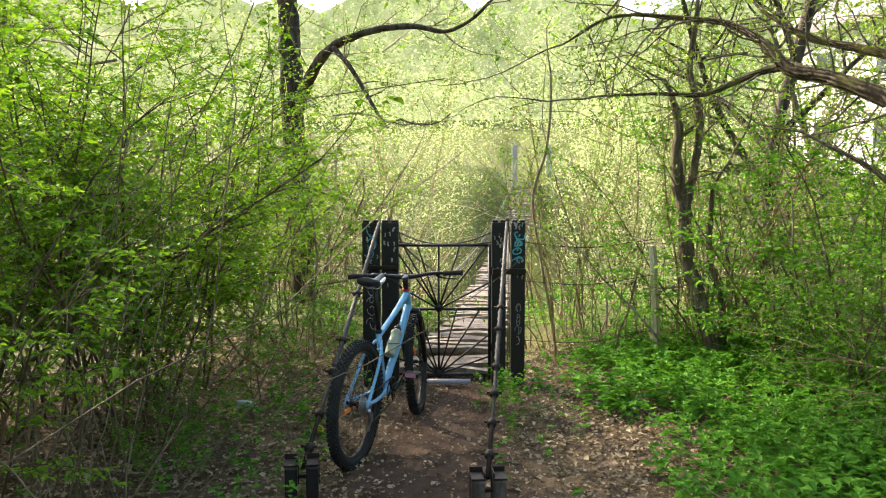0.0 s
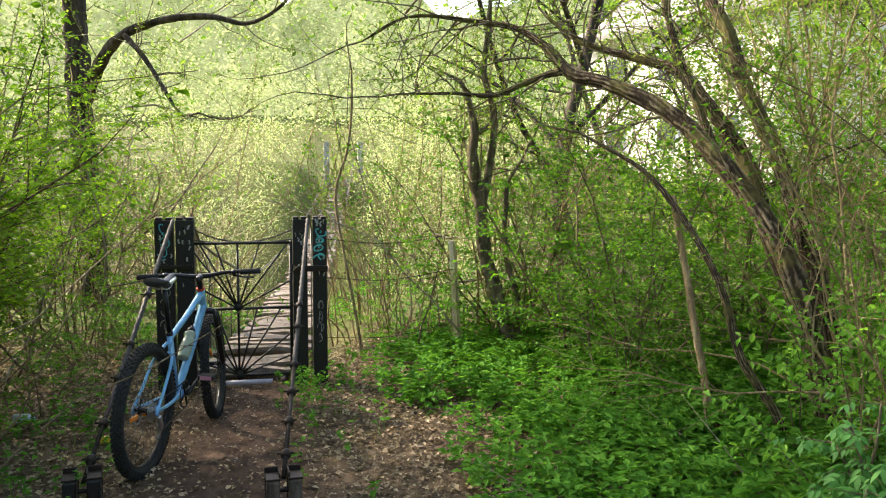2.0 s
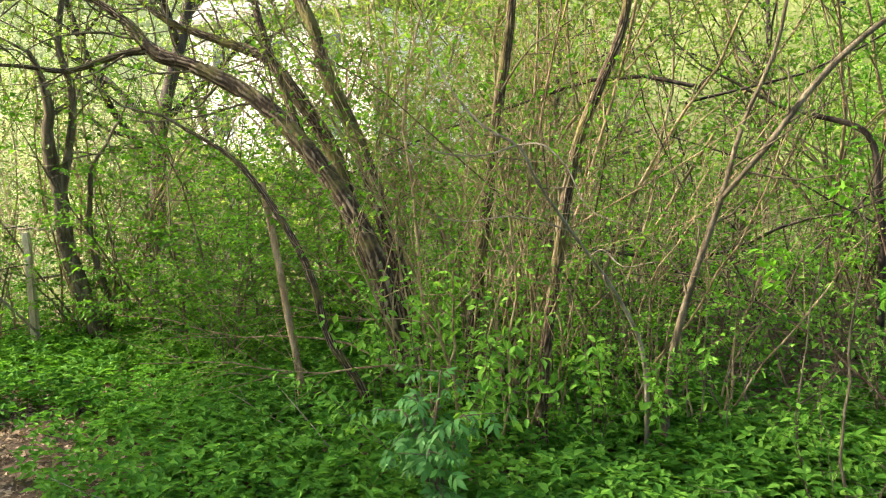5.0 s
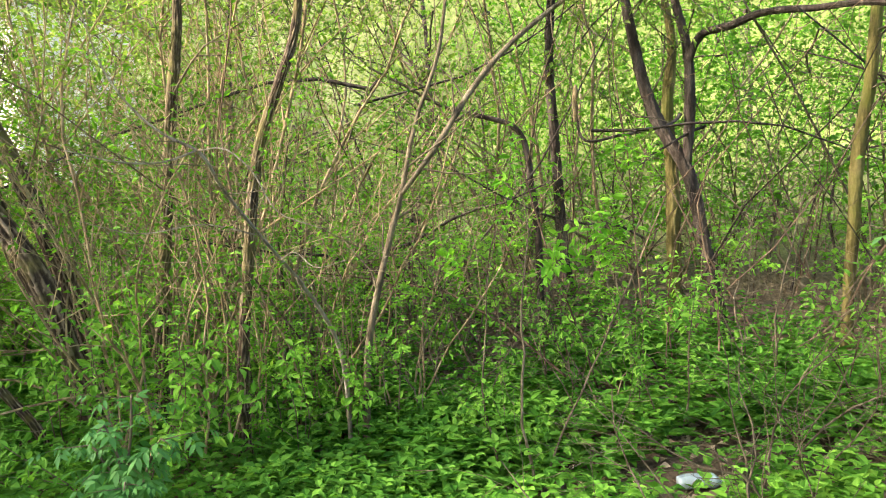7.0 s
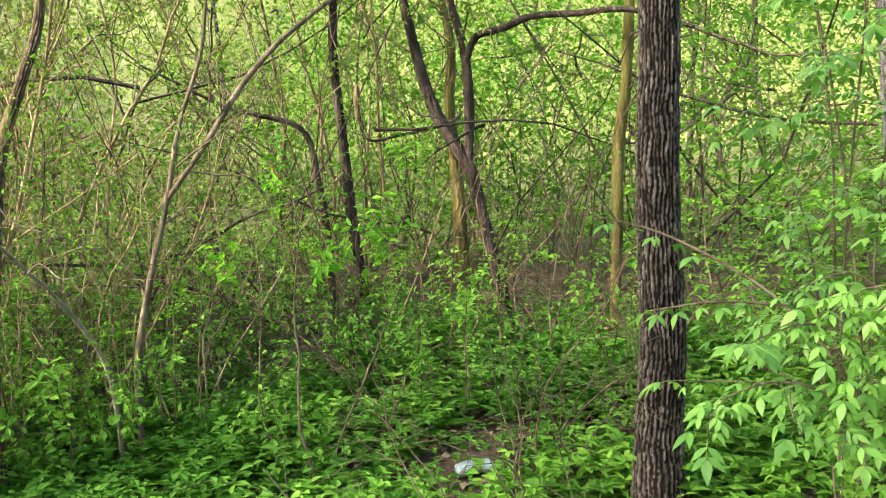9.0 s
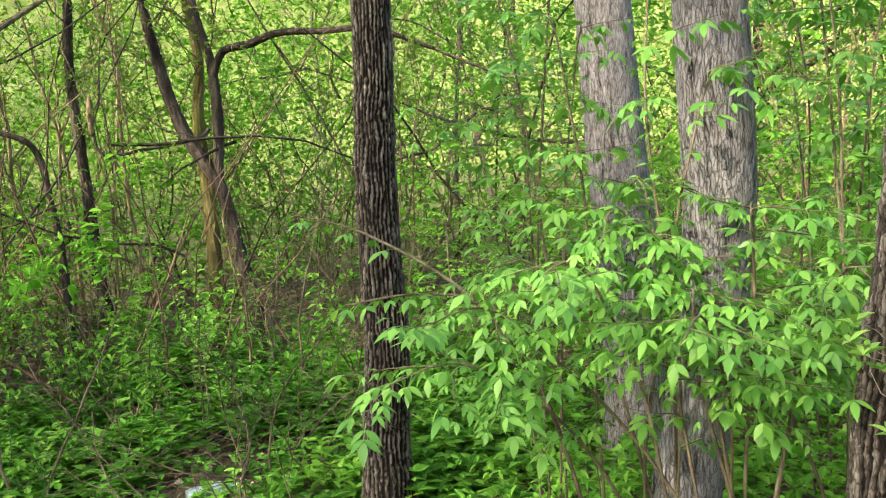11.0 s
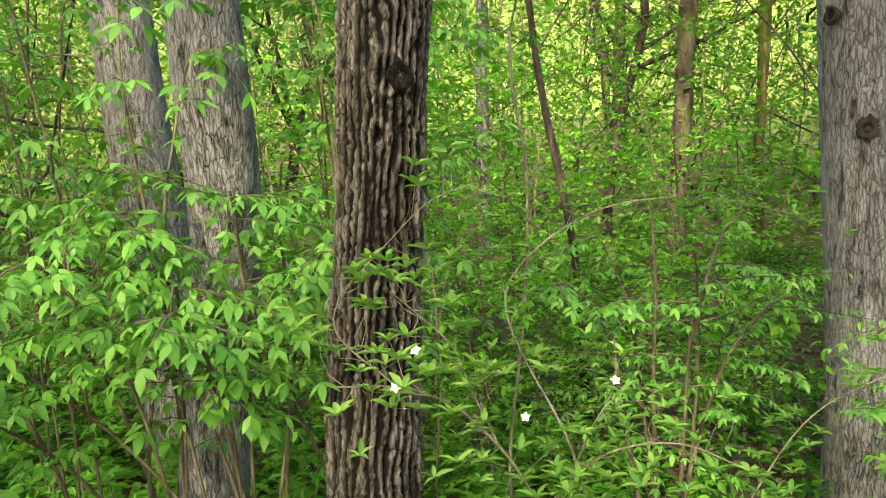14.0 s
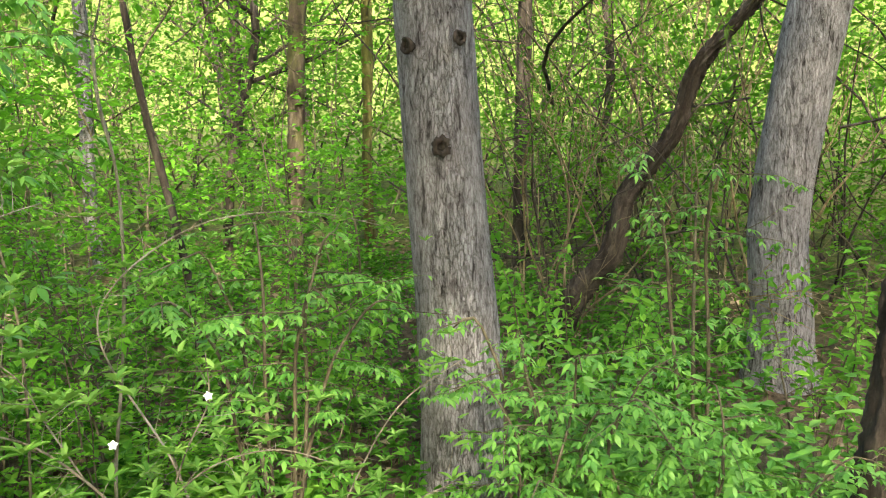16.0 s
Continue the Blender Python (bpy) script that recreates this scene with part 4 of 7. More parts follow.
tree("dark_forked_tree", "dark forked trunk bent above a black lower stem", BARK_DARK, [
    [(6.1, 1.01, 0.48, 0.051), (6.08, 1.12, 1.07, 0.047), (6.15, 1.26, 1.57, 0.048), (6.11, 1.45, 1.91, 0.048), (6.08, 1.54, 2.17, 0.044), (6.06, 1.63, 2.56, 0.038), (6.04, 1.69, 2.91, 0.028), (6.0, 1.8, 4.5, 0.016)],
    [(6.15, 1.26, 1.57, 0.034), (6.16, 1.24, 2.04, 0.038), (6.15, 1.26, 2.39, 0.034), (6.13, 1.34, 2.73, 0.028), (6.1, 1.4, 4.0, 0.016)],
    [(6.15, 1.26, 2.3, 0.026), (6.08, 1.14, 2.48, 0.027), (6.06, 0.97, 2.51, 0.028), (6.02, 0.79, 2.56, 0.025), (5.88, 0.44, 2.54, 0.022), (5.7, 0.07, 2.5, 0.019), (5.74, -0.3, 2.37, 0.013)],
    [(6.12, 1.3, 1.95, 0.015), (5.97, 1.3, 1.9, 0.011), (5.66, 1.57, 1.81, 0.010), (5.48, 1.78, 1.79, 0.009), (5.47, 1.82, 2.0, 0.007)],
], LEAF_WOOD, 0.045, 2.2, 0.8, 1.6, 12, 10, rough=0.18)
tree("mossy_tree", "trunk with yellow-green moss in a patch of sun", BARK_MOSS, [[(6.43, 1.4, 0.54, 0.057), (6.43, 1.41, 0.99, 0.057), (6.42, 1.42, 1.45, 0.052), (6.41, 1.46, 2.07, 0.044), (6.42, 1.43, 2.47, 0.035), (6.4, 1.5, 2.88, 0.027), (6.4, 1.5, 4.4, 0.015)]], LEAF_WOOD, 0.045, 2.0, 0.7, 1.7, 13, 10, rough=0.15)
tree("straight_sapling", "straight dark sapling among the shrubs", BARK_DARK, [[(6.48, 2.27, 0.41, 0.056), (6.46, 2.31, 1.14, 0.046), (6.44, 2.35, 1.81, 0.041), (6.43, 2.39, 2.47, 0.037), (6.44, 2.37, 2.99, 0.033), (6.44, 2.4, 4.6, 0.015)], [(5.85, 2.23, 0.4, 0.029), (5.82, 2.29, 1.47, 0.025), (5.78, 2.38, 1.88, 0.021), (5.63, 2.69, 2.01, 0.017)]], LEAF_WOOD, 0.045, 2.0, 0.7, 1.7, 14, 9, rough=0.15)
tree("yellow_barked_tree", "crooked trunk with yellow-brown sunlit bark and a dark bough", BARK_MOSS, [[(5.99, 0.22, 0.63, 0.037), (5.99, 0.2, 1.13, 0.039), (5.99, 0.18, 1.69, 0.042), (6.0, 0.13, 2.07, 0.037), (6.0, 0.11, 2.37, 0.037), (6.0, 0.09, 2.76, 0.032), (6.0, 0.0, 4.6, 0.019)]], LEAF_WOOD, 0.045, 2.0, 0.7, 1.7, 15, 10, rough=0.15)

def shade_canopy(ob, seed, blobs, leaf, size, top=None, bark=None):
    """A high leafy crown out of view, added for its shade: leaves in loose clumps within round masses (x, y, z, radius,
    clumps).
    """
    rng = np.random.default_rng(seed)
    base = np.array(ob.location)
    g = Geo()
    for x, y, z, r, n in blobs:
        if top:
            p0, p1 = np.array(top[:3]), np.array((x, y, z))
            bend = np.array([0, 0, 0.18 * np.linalg.norm((p1 - p0)[:2])])
            part("limb", tube(Geo(), smooth_line([(*(p0 - base), top[3]), (*((p0 + p1) / 2 + bend - base), top[3] * 0.7), (*(p1 - base), top[3] * 0.3)], 0.2), 7), bark, ob)
        d = unit(rng.normal(size=(n, 3))) * r * rng.random((n, 1)) ** 0.45 * np.array([1, 1, 0.5])
        p = np.repeat(np.array([x, y, z]) + d - base, 26, axis=0)
        k = len(p)
        p = p + rng.normal(0, 0.26, (k, 3)) * np.array([1, 1, 0.5])
        axis = unit(rng.normal(0, 1, (k, 3)) * np.array([1, 1, 0.4]) + np.array([0, 0, -0.2]))
        ln = size * rng.uniform(0.6, 1.3, k)
        leaves(g, LEAF_SMALL, p, axis, unit(rng.normal(0, 0.5, (k, 3)) + np.array([0, 0, 1.0])), ln, ln * rng.uniform(0.5, 0.7, k))
    return tagged(part("crown", g, leaf, ob, smooth=False), kind="stuff")


# unseen tall trees beside the clearing, added so their crowns keep the sun off it
HIGH = dict(leaf=None, sides=12, low=4.6, twigs=0.8, twig_len=1.0, level=1)
ob = tree("overhanging_tree", "unseen tall tree added to shade the path with its leafy crown", BARK_BROWN, [
    [(-3.6, 0.6, 0.3, 0.17), (-3.6, 0.7, 2.5, 0.15), (-3.9, 1.2, 5.0, 0.11), (-4.4, 1.9, 7.4, 0.06), (-4.8, 2.4, 9.2, 0.03)],
    [(-3.8, 1.0, 4.4, 0.08), (-3.0, 2.0, 5.6, 0.05), (-2.4, 2.8, 6.6, 0.02)],
    [(-3.9, 1.2, 5.0, 0.08), (-5.2, 0.8, 6.0, 0.05), (-6.3, 0.6, 6.9, 0.02)],
    [(-4.2, 1.6, 6.2, 0.06), (-5.4, 3.0, 7.0, 0.04), (-6.2, 4.0, 7.6, 0.02)],
], seed=51, **HIGH)
shade_canopy(ob, 151, ((-3.4, 2.2, 6.6, 1.7, 60), (-5.6, 0.8, 6.8, 1.8, 70), (-5.8, 3.3, 7.4, 1.8, 44), (-4.6, 2.2, 8.4, 1.7, 50), (-3.0, 4.5, 7.2, 1.7, 60), (-0.6, 1.6, 8.6, 1.9, 34)), LEAF_WOOD, 0.15)
ob = tree("overhanging_tree", "unseen tall tree added to shade the clearing with its leafy crown", BARK_BROWN, [
    [(-2.7, -1.9, 0.3, 0.15), (-2.8, -1.8, 2.5, 0.13), (-3.1, -1.5, 4.6, 0.1), (-3.6, -1.1, 6.6, 0.06), (-4.0, -0.7, 8.2, 0.03)],
    [(-3.0, -1.6, 4.0, 0.07), (-2.2, -0.7, 5.0, 0.04), (-1.6, 0.0, 5.8, 0.02)],
    [(-3.2, -1.4, 4.9, 0.07), (-4.4, -1.8, 5.9, 0.04), (-5.4, -2.1, 6.6, 0.02)],
], seed=52, **HIGH)
shade_canopy(ob, 152, ((-2.2, -0.2, 5.9, 1.5, 50), (-4.8, -1.8, 6.5, 1.7, 60), (-3.9, -0.8, 7.6, 1.6, 45), (-1.2, -0.8, 8.0, 1.7, 55), (0.6, -1.6, 8.8, 1.8, 50)), LEAF_WOOD, 0.15)
ob = tree("overhanging_tree", "unseen tall tree above the bushes, added for the shade of its leafy crown", BARK_BROWN, [
    [(-6.4, 7.4, 0.3, 0.16), (-6.3, 7.4, 2.6, 0.14), (-5.9, 7.4, 5.0, 0.1), (-5.3, 7.5, 7.2, 0.06), (-4.9, 7.6, 9.0, 0.03)],
    [(-6.0, 7.4, 4.4, 0.08), (-4.8, 6.8, 5.6, 0.05), (-3.7, 6.3, 6.4, 0.02)],
    [(-5.9, 7.4, 5.0, 0.08), (-4.8, 8.6, 6.2, 0.05), (-4.0, 9.8, 7.0, 0.02)],
    [(-5.6, 7.4, 6.0, 0.06), (-6.2, 6.0, 7.0, 0.04), (-6.8, 5.0, 7.6, 0.02)],
], seed=53, **HIGH)
shade_canopy(ob, 153, ((-3.3, 6.7, 6.9, 1.7, 78), (-5.3, 10.6, 7.2, 1.7, 62), (-6.5, 5.6, 7.5, 1.5, 55), (-5.2, 7.6, 8.4, 1.5, 16), (-3.4, 11.4, 7.8, 1.5, 40), (-5.8, 11.0, 7.6, 1.7, 90), (-1.6, 6.6, 8.0, 1.6, 32)), LEAF_WOOD, 0.15)

# high crowns above the view, added to the wood's own trees to shade the wood
for k, (near, bark, top, blobs) in enumerate((
    ("arching_willow", BARK_WILLOW, (2.6, 5.0, 4.0, 0.03), ((2.6, 5.6, 6.4, 2.0, 60), (1.6, 4.6, 7.2, 1.8, 34), (3.6, 6.6, 7.2, 1.8, 44))),
    ("red_brown_tree", BARK_WILLOW, (3.35, 3.1, 4.2, 0.022), ((3.6, 2.8, 7.0, 1.9, 46), (2.6, 3.2, 7.8, 1.6, 26))),
    ("crooked_tree", BARK_WILLOW, (3.4, 2.3, 3.8, 0.02), ((4.6, 2.4, 6.8, 1.8, 44),)),
    ("dark_forked_tree", BARK_DARK, (6.0, 1.8, 4.5, 0.025), ((5.8, 1.4, 7.2, 2.0, 50), (5.2, 0.2, 7.6, 1.6, 34))),
    ("straight_sapling", BARK_DARK, (6.44, 2.4, 4.6, 0.025), ((6.6, 3.0, 7.6, 2.0, 50), (5.6, 4.0, 7.8, 1.8, 44))),
    ("pollard_tree", BARK_WILLOW, (2.02, 6.68, 3.3, 0.02), ((2.0, 7.4, 6.6, 1.6, 36),)),
)):
    shade_canopy(bpy.data.objects[near], 170 + k, blobs, LEAF_WOOD, 0.14, top, bark)

BIG = dict(root=True, low=2.9, leaf=LEAF_WOOD, size=0.07, twigs=3.0, twig_len=1.3, level=2)
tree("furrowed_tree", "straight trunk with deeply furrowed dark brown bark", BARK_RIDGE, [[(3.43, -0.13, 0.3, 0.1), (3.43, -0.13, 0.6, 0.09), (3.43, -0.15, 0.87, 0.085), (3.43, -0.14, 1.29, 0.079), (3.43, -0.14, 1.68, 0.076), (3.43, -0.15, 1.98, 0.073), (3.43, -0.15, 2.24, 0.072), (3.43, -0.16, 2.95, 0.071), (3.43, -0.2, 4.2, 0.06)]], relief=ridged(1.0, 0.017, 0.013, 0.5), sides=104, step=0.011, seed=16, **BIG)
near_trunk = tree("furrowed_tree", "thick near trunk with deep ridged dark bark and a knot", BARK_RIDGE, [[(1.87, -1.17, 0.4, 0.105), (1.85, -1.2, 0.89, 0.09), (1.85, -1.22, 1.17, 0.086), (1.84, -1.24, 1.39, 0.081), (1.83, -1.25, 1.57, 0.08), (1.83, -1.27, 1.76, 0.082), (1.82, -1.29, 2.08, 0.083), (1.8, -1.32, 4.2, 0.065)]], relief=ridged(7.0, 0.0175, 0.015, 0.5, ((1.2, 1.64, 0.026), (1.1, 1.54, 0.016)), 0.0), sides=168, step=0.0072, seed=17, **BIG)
tree("grey_barked_tree", "grey scaly trunk standing behind the fresh shrub", BARK_GREY, [[(2.82, -1.04, 0.31, 0.112), (2.81, -1.09, 0.66, 0.1), (2.74, -1.15, 1.21, 0.095), (2.69, -1.15, 1.44, 0.097), (2.65, -1.13, 1.74, 0.097), (2.65, -1.12, 1.96, 0.095), (2.66, -1.09, 2.46, 0.094), (2.66, -1.05, 4.2, 0.07)]], relief=scaly(13.0, 0.028, 0.13, 0.005), sides=88, step=0.016, seed=18, **BIG)
tree("grey_barked_tree", "violet-grey thick trunk half hidden by leaves", BARK_GREY, [[(3.97, -1.17, 0.3, 0.147), (3.98, -1.15, 1.1, 0.135), (3.99, -1.1, 1.78, 0.124), (3.99, -1.07, 2.26, 0.117), (4.0, -1.01, 2.95, 0.112), (4.0, -0.95, 4.4, 0.08)]], relief=scaly(23.0, 0.028, 0.13, 0.005), sides=88, step=0.016, seed=19, **BIG)
knotted_trunk = tree("grey_barked_tree", "grey scaly trunk with two dark knots", BARK_GREY, [[(2.09, -2.96, 0.32, 0.167), (2.1, -2.96, 0.84, 0.146), (2.12, -2.95, 1.39, 0.134), (2.13, -2.94, 1.92, 0.132), (2.14, -2.93, 2.5, 0.127), (2.15, -2.9, 4.4, 0.09)]], relief=scaly(31.0, 0.028, 0.13, 0.005, ((0.62, 1.5, 0.03), (1.25, 1.83, 0.028), (0.0, 1.86, 0.028)), 0.0), sides=88, step=0.016, seed=20, **BIG)
tree("grey_barked_tree", "brown-grey trunk standing beside the litter-covered path", BARK_GREY, [[(1.55, -4.88, 0.23, 0.16), (1.54, -4.87, 0.55, 0.152), (1.56, -4.87, 1.0, 0.142), (1.48, -4.89, 1.59, 0.139), (1.38, -4.91, 2.11, 0.141), (1.23, -4.94, 2.7, 0.129), (1.1, -5.0, 4.6, 0.09)]], relief=scaly(41.0, 0.028, 0.13, 0.005), sides=88, step=0.016, seed=21, **BIG)


def knot(ob, p, axis, r, bark, seed):
    """A scar where a branch was: a swollen bark ring round a dark hollow."""
    rng = np.random.default_rng(seed)
    out = unit(np.array([p[0] - axis[0], p[1] - axis[1], 0.0]))
    c = np.array(p) - np.array(ob.location) + out * 0.01
    side = np.array([-out[1], out[0], 0.0])
    a = np.linspace(0, 2 * math.pi, 19)
    w = np.append(1 + rng.normal(0, 0.12, 18), 0)
    w[-1] = w[0]
    ring = [(*(c + (side * math.cos(t) * 0.85 + np.array([0, 0, math.sin(t)])) * r * k - out * 0.004 * abs(math.cos(t))), r * 0.42 * k) for t, k in zip(a, w)]
    o = part("knot", tube(Geo(), ring, 9, knobbly(seed, 0.45), cap=False), bark, ob, "swollen bark knot round a dark hollow")
    part("knot_hollow", tube(Geo(), [(*(c - out * 0.03), r * 0.7), (*(c - out * 0.004), r * 0.62)], 10, knobbly(seed + 1, 0.3)), BARK_DARK, o)


for k, (p, r) in enumerate((((2.045, -2.84, 1.51), 0.024), ((2.12, -2.79, 1.835), 0.02), ((1.985, -2.88, 1.85), 0.018))):
    knot(knotted_trunk, p, (2.12, -2.94), r, BARK_DARK, 70 + k)
knot(near_trunk, (1.753, -1.253, 1.63), (1.835, -1.255), 0.018, BARK_RIDGE, 80)
tree("leaning_tree", "crooked dark tree leaning towards the grey trunk", BARK_DARK, [[(2.67, -4.62, 0.4, 0.079), (2.58, -4.67, 0.65, 0.076), (2.4, -4.76, 0.89, 0.069), (2.32, -4.8, 1.2, 0.057), (2.1, -4.9, 1.52, 0.053), (1.96, -4.95, 1.88, 0.045), (1.81, -5.0, 2.05, 0.038), (1.69, -5.04, 2.19, 0.032), (1.51, -5.09, 2.54, 0.021)]], LEAF_WOOD, 0.045, 4.0, 0.6, 1.1, 22, 10, per=1, rough=0.26)
tree("dark_barked_tree", "slim dark trunk leaning beside the fresh shrub", BARK_DARK, [[(0.81, -2.89, 0.2, 0.08), (0.78, -2.89, 0.62, 0.057), (0.76, -2.9, 0.86, 0.047), (0.73, -2.9, 1.14, 0.04), (0.69, -2.91, 1.4, 0.036), (0.6, -2.95, 2.6, 0.025)]], LEAF_FRESH, 0.05, 2.0, 0.4, 1.7, 23, 10, rough=0.2)
for k, (bark, lab, line) in enumerate((
    (BARK_BROWN, "brown trunk with ivy moss in the sunny wood", [(5.27, -5.09, 0.77, 0.072), (5.24, -5.13, 1.52, 0.067), (5.2, -5.16, 2.17, 0.068), (5.17, -5.2, 2.79, 0.064), (5.13, -5.24, 3.81, 0.052)]),
    (BARK_MOSS, "thin pale sunlit stem in the wood", [(5.07, -5.72, 0.9, 0.038), (5.04, -5.75, 1.71, 0.038), (5.01, -5.77, 2.59, 0.036), (4.98, -5.79, 3.43, 0.029)]),
    (BARK_GREY, "pale whitish trunk deep in the wood", [(6.57, -4.15, 1.24, 0.053), (6.55, -4.18, 2.09, 0.053), (6.54, -4.2, 2.78, 0.049)]),
    (BARK_DARK, "thin dark bent sapling among fresh leaves", [(3.39, -2.81, 0.63, 0.02), (3.41, -2.79, 1.04, 0.018), (3.45, -2.74, 1.45, 0.017), (3.48, -2.69, 1.79, 0.015), (3.5, -2.66, 2.15, 0.013)]),
    (BARK_DARK, "dark trunk behind the grey one", [(3.89, -6.21, 0.87, 0.059), (3.85, -6.24, 1.75, 0.058), (3.8, -6.27, 2.6, 0.055), (3.7, -6.3, 4.0, 0.03)]),
    (BARK_MOSS, "thin pale sunlit stem in the wood", [(5.17, -5.86, 1.45, 0.039), (5.12, -5.9, 2.3, 0.036), (5.11, -5.92, 2.84, 0.034)]),
    (BARK_DARK, "thin dark stem far in the wood", [(3.8, -7.41, 1.1, 0.036), (3.69, -7.47, 2.14, 0.036), (3.72, -7.45, 2.72, 0.031)]),
)):
    tree("wood_tree", lab, bark, [line], LEAF_WOOD, 0.05, 2.5, 0.7, 1.3, 30 + k, 9, group="stems in the sunny wood")


# ---- the wood's leaves further off ----
def wood_leaves(seed, clumps, per, r0, r1, size, spread, top, thin=0.0, sector=(-190, 62)):
    """Leaves in loose clumps between two distances from the clearing."""
    rng = np.random.default_rng(seed)
    a = np.radians(rng.uniform(*sector, clumps))
    d = np.sqrt(rng.uniform(r0**2, r1**2, clumps))
    x, y = 0.3 - d * np.sin(a), d * np.cos(a)
    g = terrain(x, y)
    z = g + (0.15 + 0.85 * rng.random(clumps) ** 1.2) * np.maximum(1.0, 1.7 + top * d - g)
    ok = np.abs(x - (0.05 + 0.1 * (y - 6.3))) > 0.7 + 1.3 * spread
    ok |= (y < 6) | (y > 33)
    ok |= z < -1.6 - spread
    ok |= z > 2.7 + 0.04 * d + spread
    ahead = np.abs(a) < 0.6
    ok &= ~(ahead & (rng.random(clumps) < thin))
    c = np.stack([x, y, z], -1)[ok]
    n = len(c) * per
    o = rng.normal(0, 1, (n, 3)) * spread * np.array([1, 1, 0.45])
    p = np.repeat(c, per, axis=0) + o
    p[:, 2] = np.maximum(p[:, 2], terrain(p[:, 0], p[:, 1]) + 0.05)
    axis = unit(rng.normal(0, 1, (n, 3)) * np.array([1, 1, 0.5]) + np.array([0, 0, -0.25]))
    normal = unit(rng.normal(0, 0.6, (n, 3)) + np.array([0, 0, 1.0]))
    ln = size * rng.uniform(0.6, 1.3, n)
    return leaves(Geo(), LEAF_SMALL, p, axis, normal, ln, ln * rng.uniform(0.45, 0.65, n))


stuff("woodland_foliage", wood_leaves(301, 1100, 42, 7.0, 13, 0.065, 0.42, 0.25, 0.82, (-64, 62)), LEAF_WOOD, "yellow-green young leaves of the surrounding wood", "foliage")
stuff("woodland_foliage", wood_leaves(308, 1200, 42, 7.0, 13, 0.07, 0.42, 0.25, 0.82, (-158, -64)), LEAF_SHADE, "fresh green leaves of the sunny wood", "foliage")
stuff("woodland_foliage", wood_leaves(302, 1250, 40, 12, 24, 0.11, 0.8, 0.26, 0.75, (-160, 62)), LEAF_DEEP, "fresh green leaves deeper in the wood", "foliage")
stuff("distant_foliage", wood_leaves(303, 700, 34, 22, 60, 0.16, 1.5, 0.24, 0.0, (-160, 62)), LEAF_DEEP, "sunlit yellow-green leaves of the far woods", "foliage")
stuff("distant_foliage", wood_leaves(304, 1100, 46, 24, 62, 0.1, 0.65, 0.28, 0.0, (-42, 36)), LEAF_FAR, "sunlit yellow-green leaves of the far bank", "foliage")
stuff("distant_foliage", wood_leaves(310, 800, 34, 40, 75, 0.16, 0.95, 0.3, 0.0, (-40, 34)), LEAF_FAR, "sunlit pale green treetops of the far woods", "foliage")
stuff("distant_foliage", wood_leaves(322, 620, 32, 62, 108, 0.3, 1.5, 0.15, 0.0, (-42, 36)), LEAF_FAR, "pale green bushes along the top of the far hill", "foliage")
stuff("shaded_foliage", wood_leaves(305, 900, 40, 6.5, 16, 0.08, 0.6, 0.2, 0.0, (-195, -156)), LEAF_SHADE, "shaded green leaves deep in the wood", "foliage")


def wood_twigs(seed, n, r0, r1, top, sector, long=1.0, thick=1.0):
    """Thin bare branches crossing between the trees."""
    rng = np.random.default_rng(seed)
    g = Geo()
    while n > 0:
        a, d = radians(rng.uniform(*sector)), math.sqrt(rng.uniform(r0**2, r1**2))
        x, y = 0.3 - d * math.sin(a), d * math.cos(a)
        if y > 6 and abs(x - (0.05 + 0.1 * (y - 6.3))) < (1.2 if y < 12 else 2.2):
            continue
        g0 = ground_z(x, y)
        up = rng.random() < 0.55 or thick < 1
        z = g0 - 0.05 if up else g0 + rng.uniform(0.4, 1.7 + top * d)
        w = twig_line(rng, (x, y, z), (rng.normal(0, 0.35), rng.normal(0, 0.35), 1) if up else (rng.normal(), rng.normal(), rng.normal(0.2, 0.4)), (rng.uniform(1.2, 3.6) if up else rng.uniform(0.6, 2.2)) * long, rng.uniform(0.004, 0.016) * thick, 7, 0.16)
        tube(g, w, 3, cap=False)
        n -= 1
    return g


stuff("woodland_foliage", wood_leaves(309, 460, 42, 9.5, 17, 0.075, 0.5, 0.24, 0.0, (-44, -24)), LEAF_WOOD, "young leaves before the pale house", "foliage")
stuff("branch_tangle", wood_twigs(311, 700, 6.8, 13, 0.22, (-190, 60)), TWIG, "thin brown branches crossing in the wood", "branches", True)
stuff("branch_tangle", wood_twigs(312, 500, 6.8, 16, 0.2, (-40, 34)), TWIG_PALE, "thin pale branches beyond the gate", "branches", True)
stuff("branch_tangle", wood_twigs(313, 260, 5.0, 9, 0.18, (-195, -148)), BARK_DARK, "thin dark branches deep in the wood", "branches", True)
stuff("branch_tangle", wood_twigs(314, 1900, 12, 27, 0.12, (-16, 22), 1.3), REED, "pale dry reeds and twigs in the ravine", "branches", True)
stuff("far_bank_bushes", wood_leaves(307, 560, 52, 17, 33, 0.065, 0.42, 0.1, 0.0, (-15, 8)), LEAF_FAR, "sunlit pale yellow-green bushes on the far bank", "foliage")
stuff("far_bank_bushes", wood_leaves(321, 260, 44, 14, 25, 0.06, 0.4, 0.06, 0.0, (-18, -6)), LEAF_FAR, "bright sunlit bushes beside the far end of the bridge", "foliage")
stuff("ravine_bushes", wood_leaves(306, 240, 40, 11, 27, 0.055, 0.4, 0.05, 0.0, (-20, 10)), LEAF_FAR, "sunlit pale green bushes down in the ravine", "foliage")
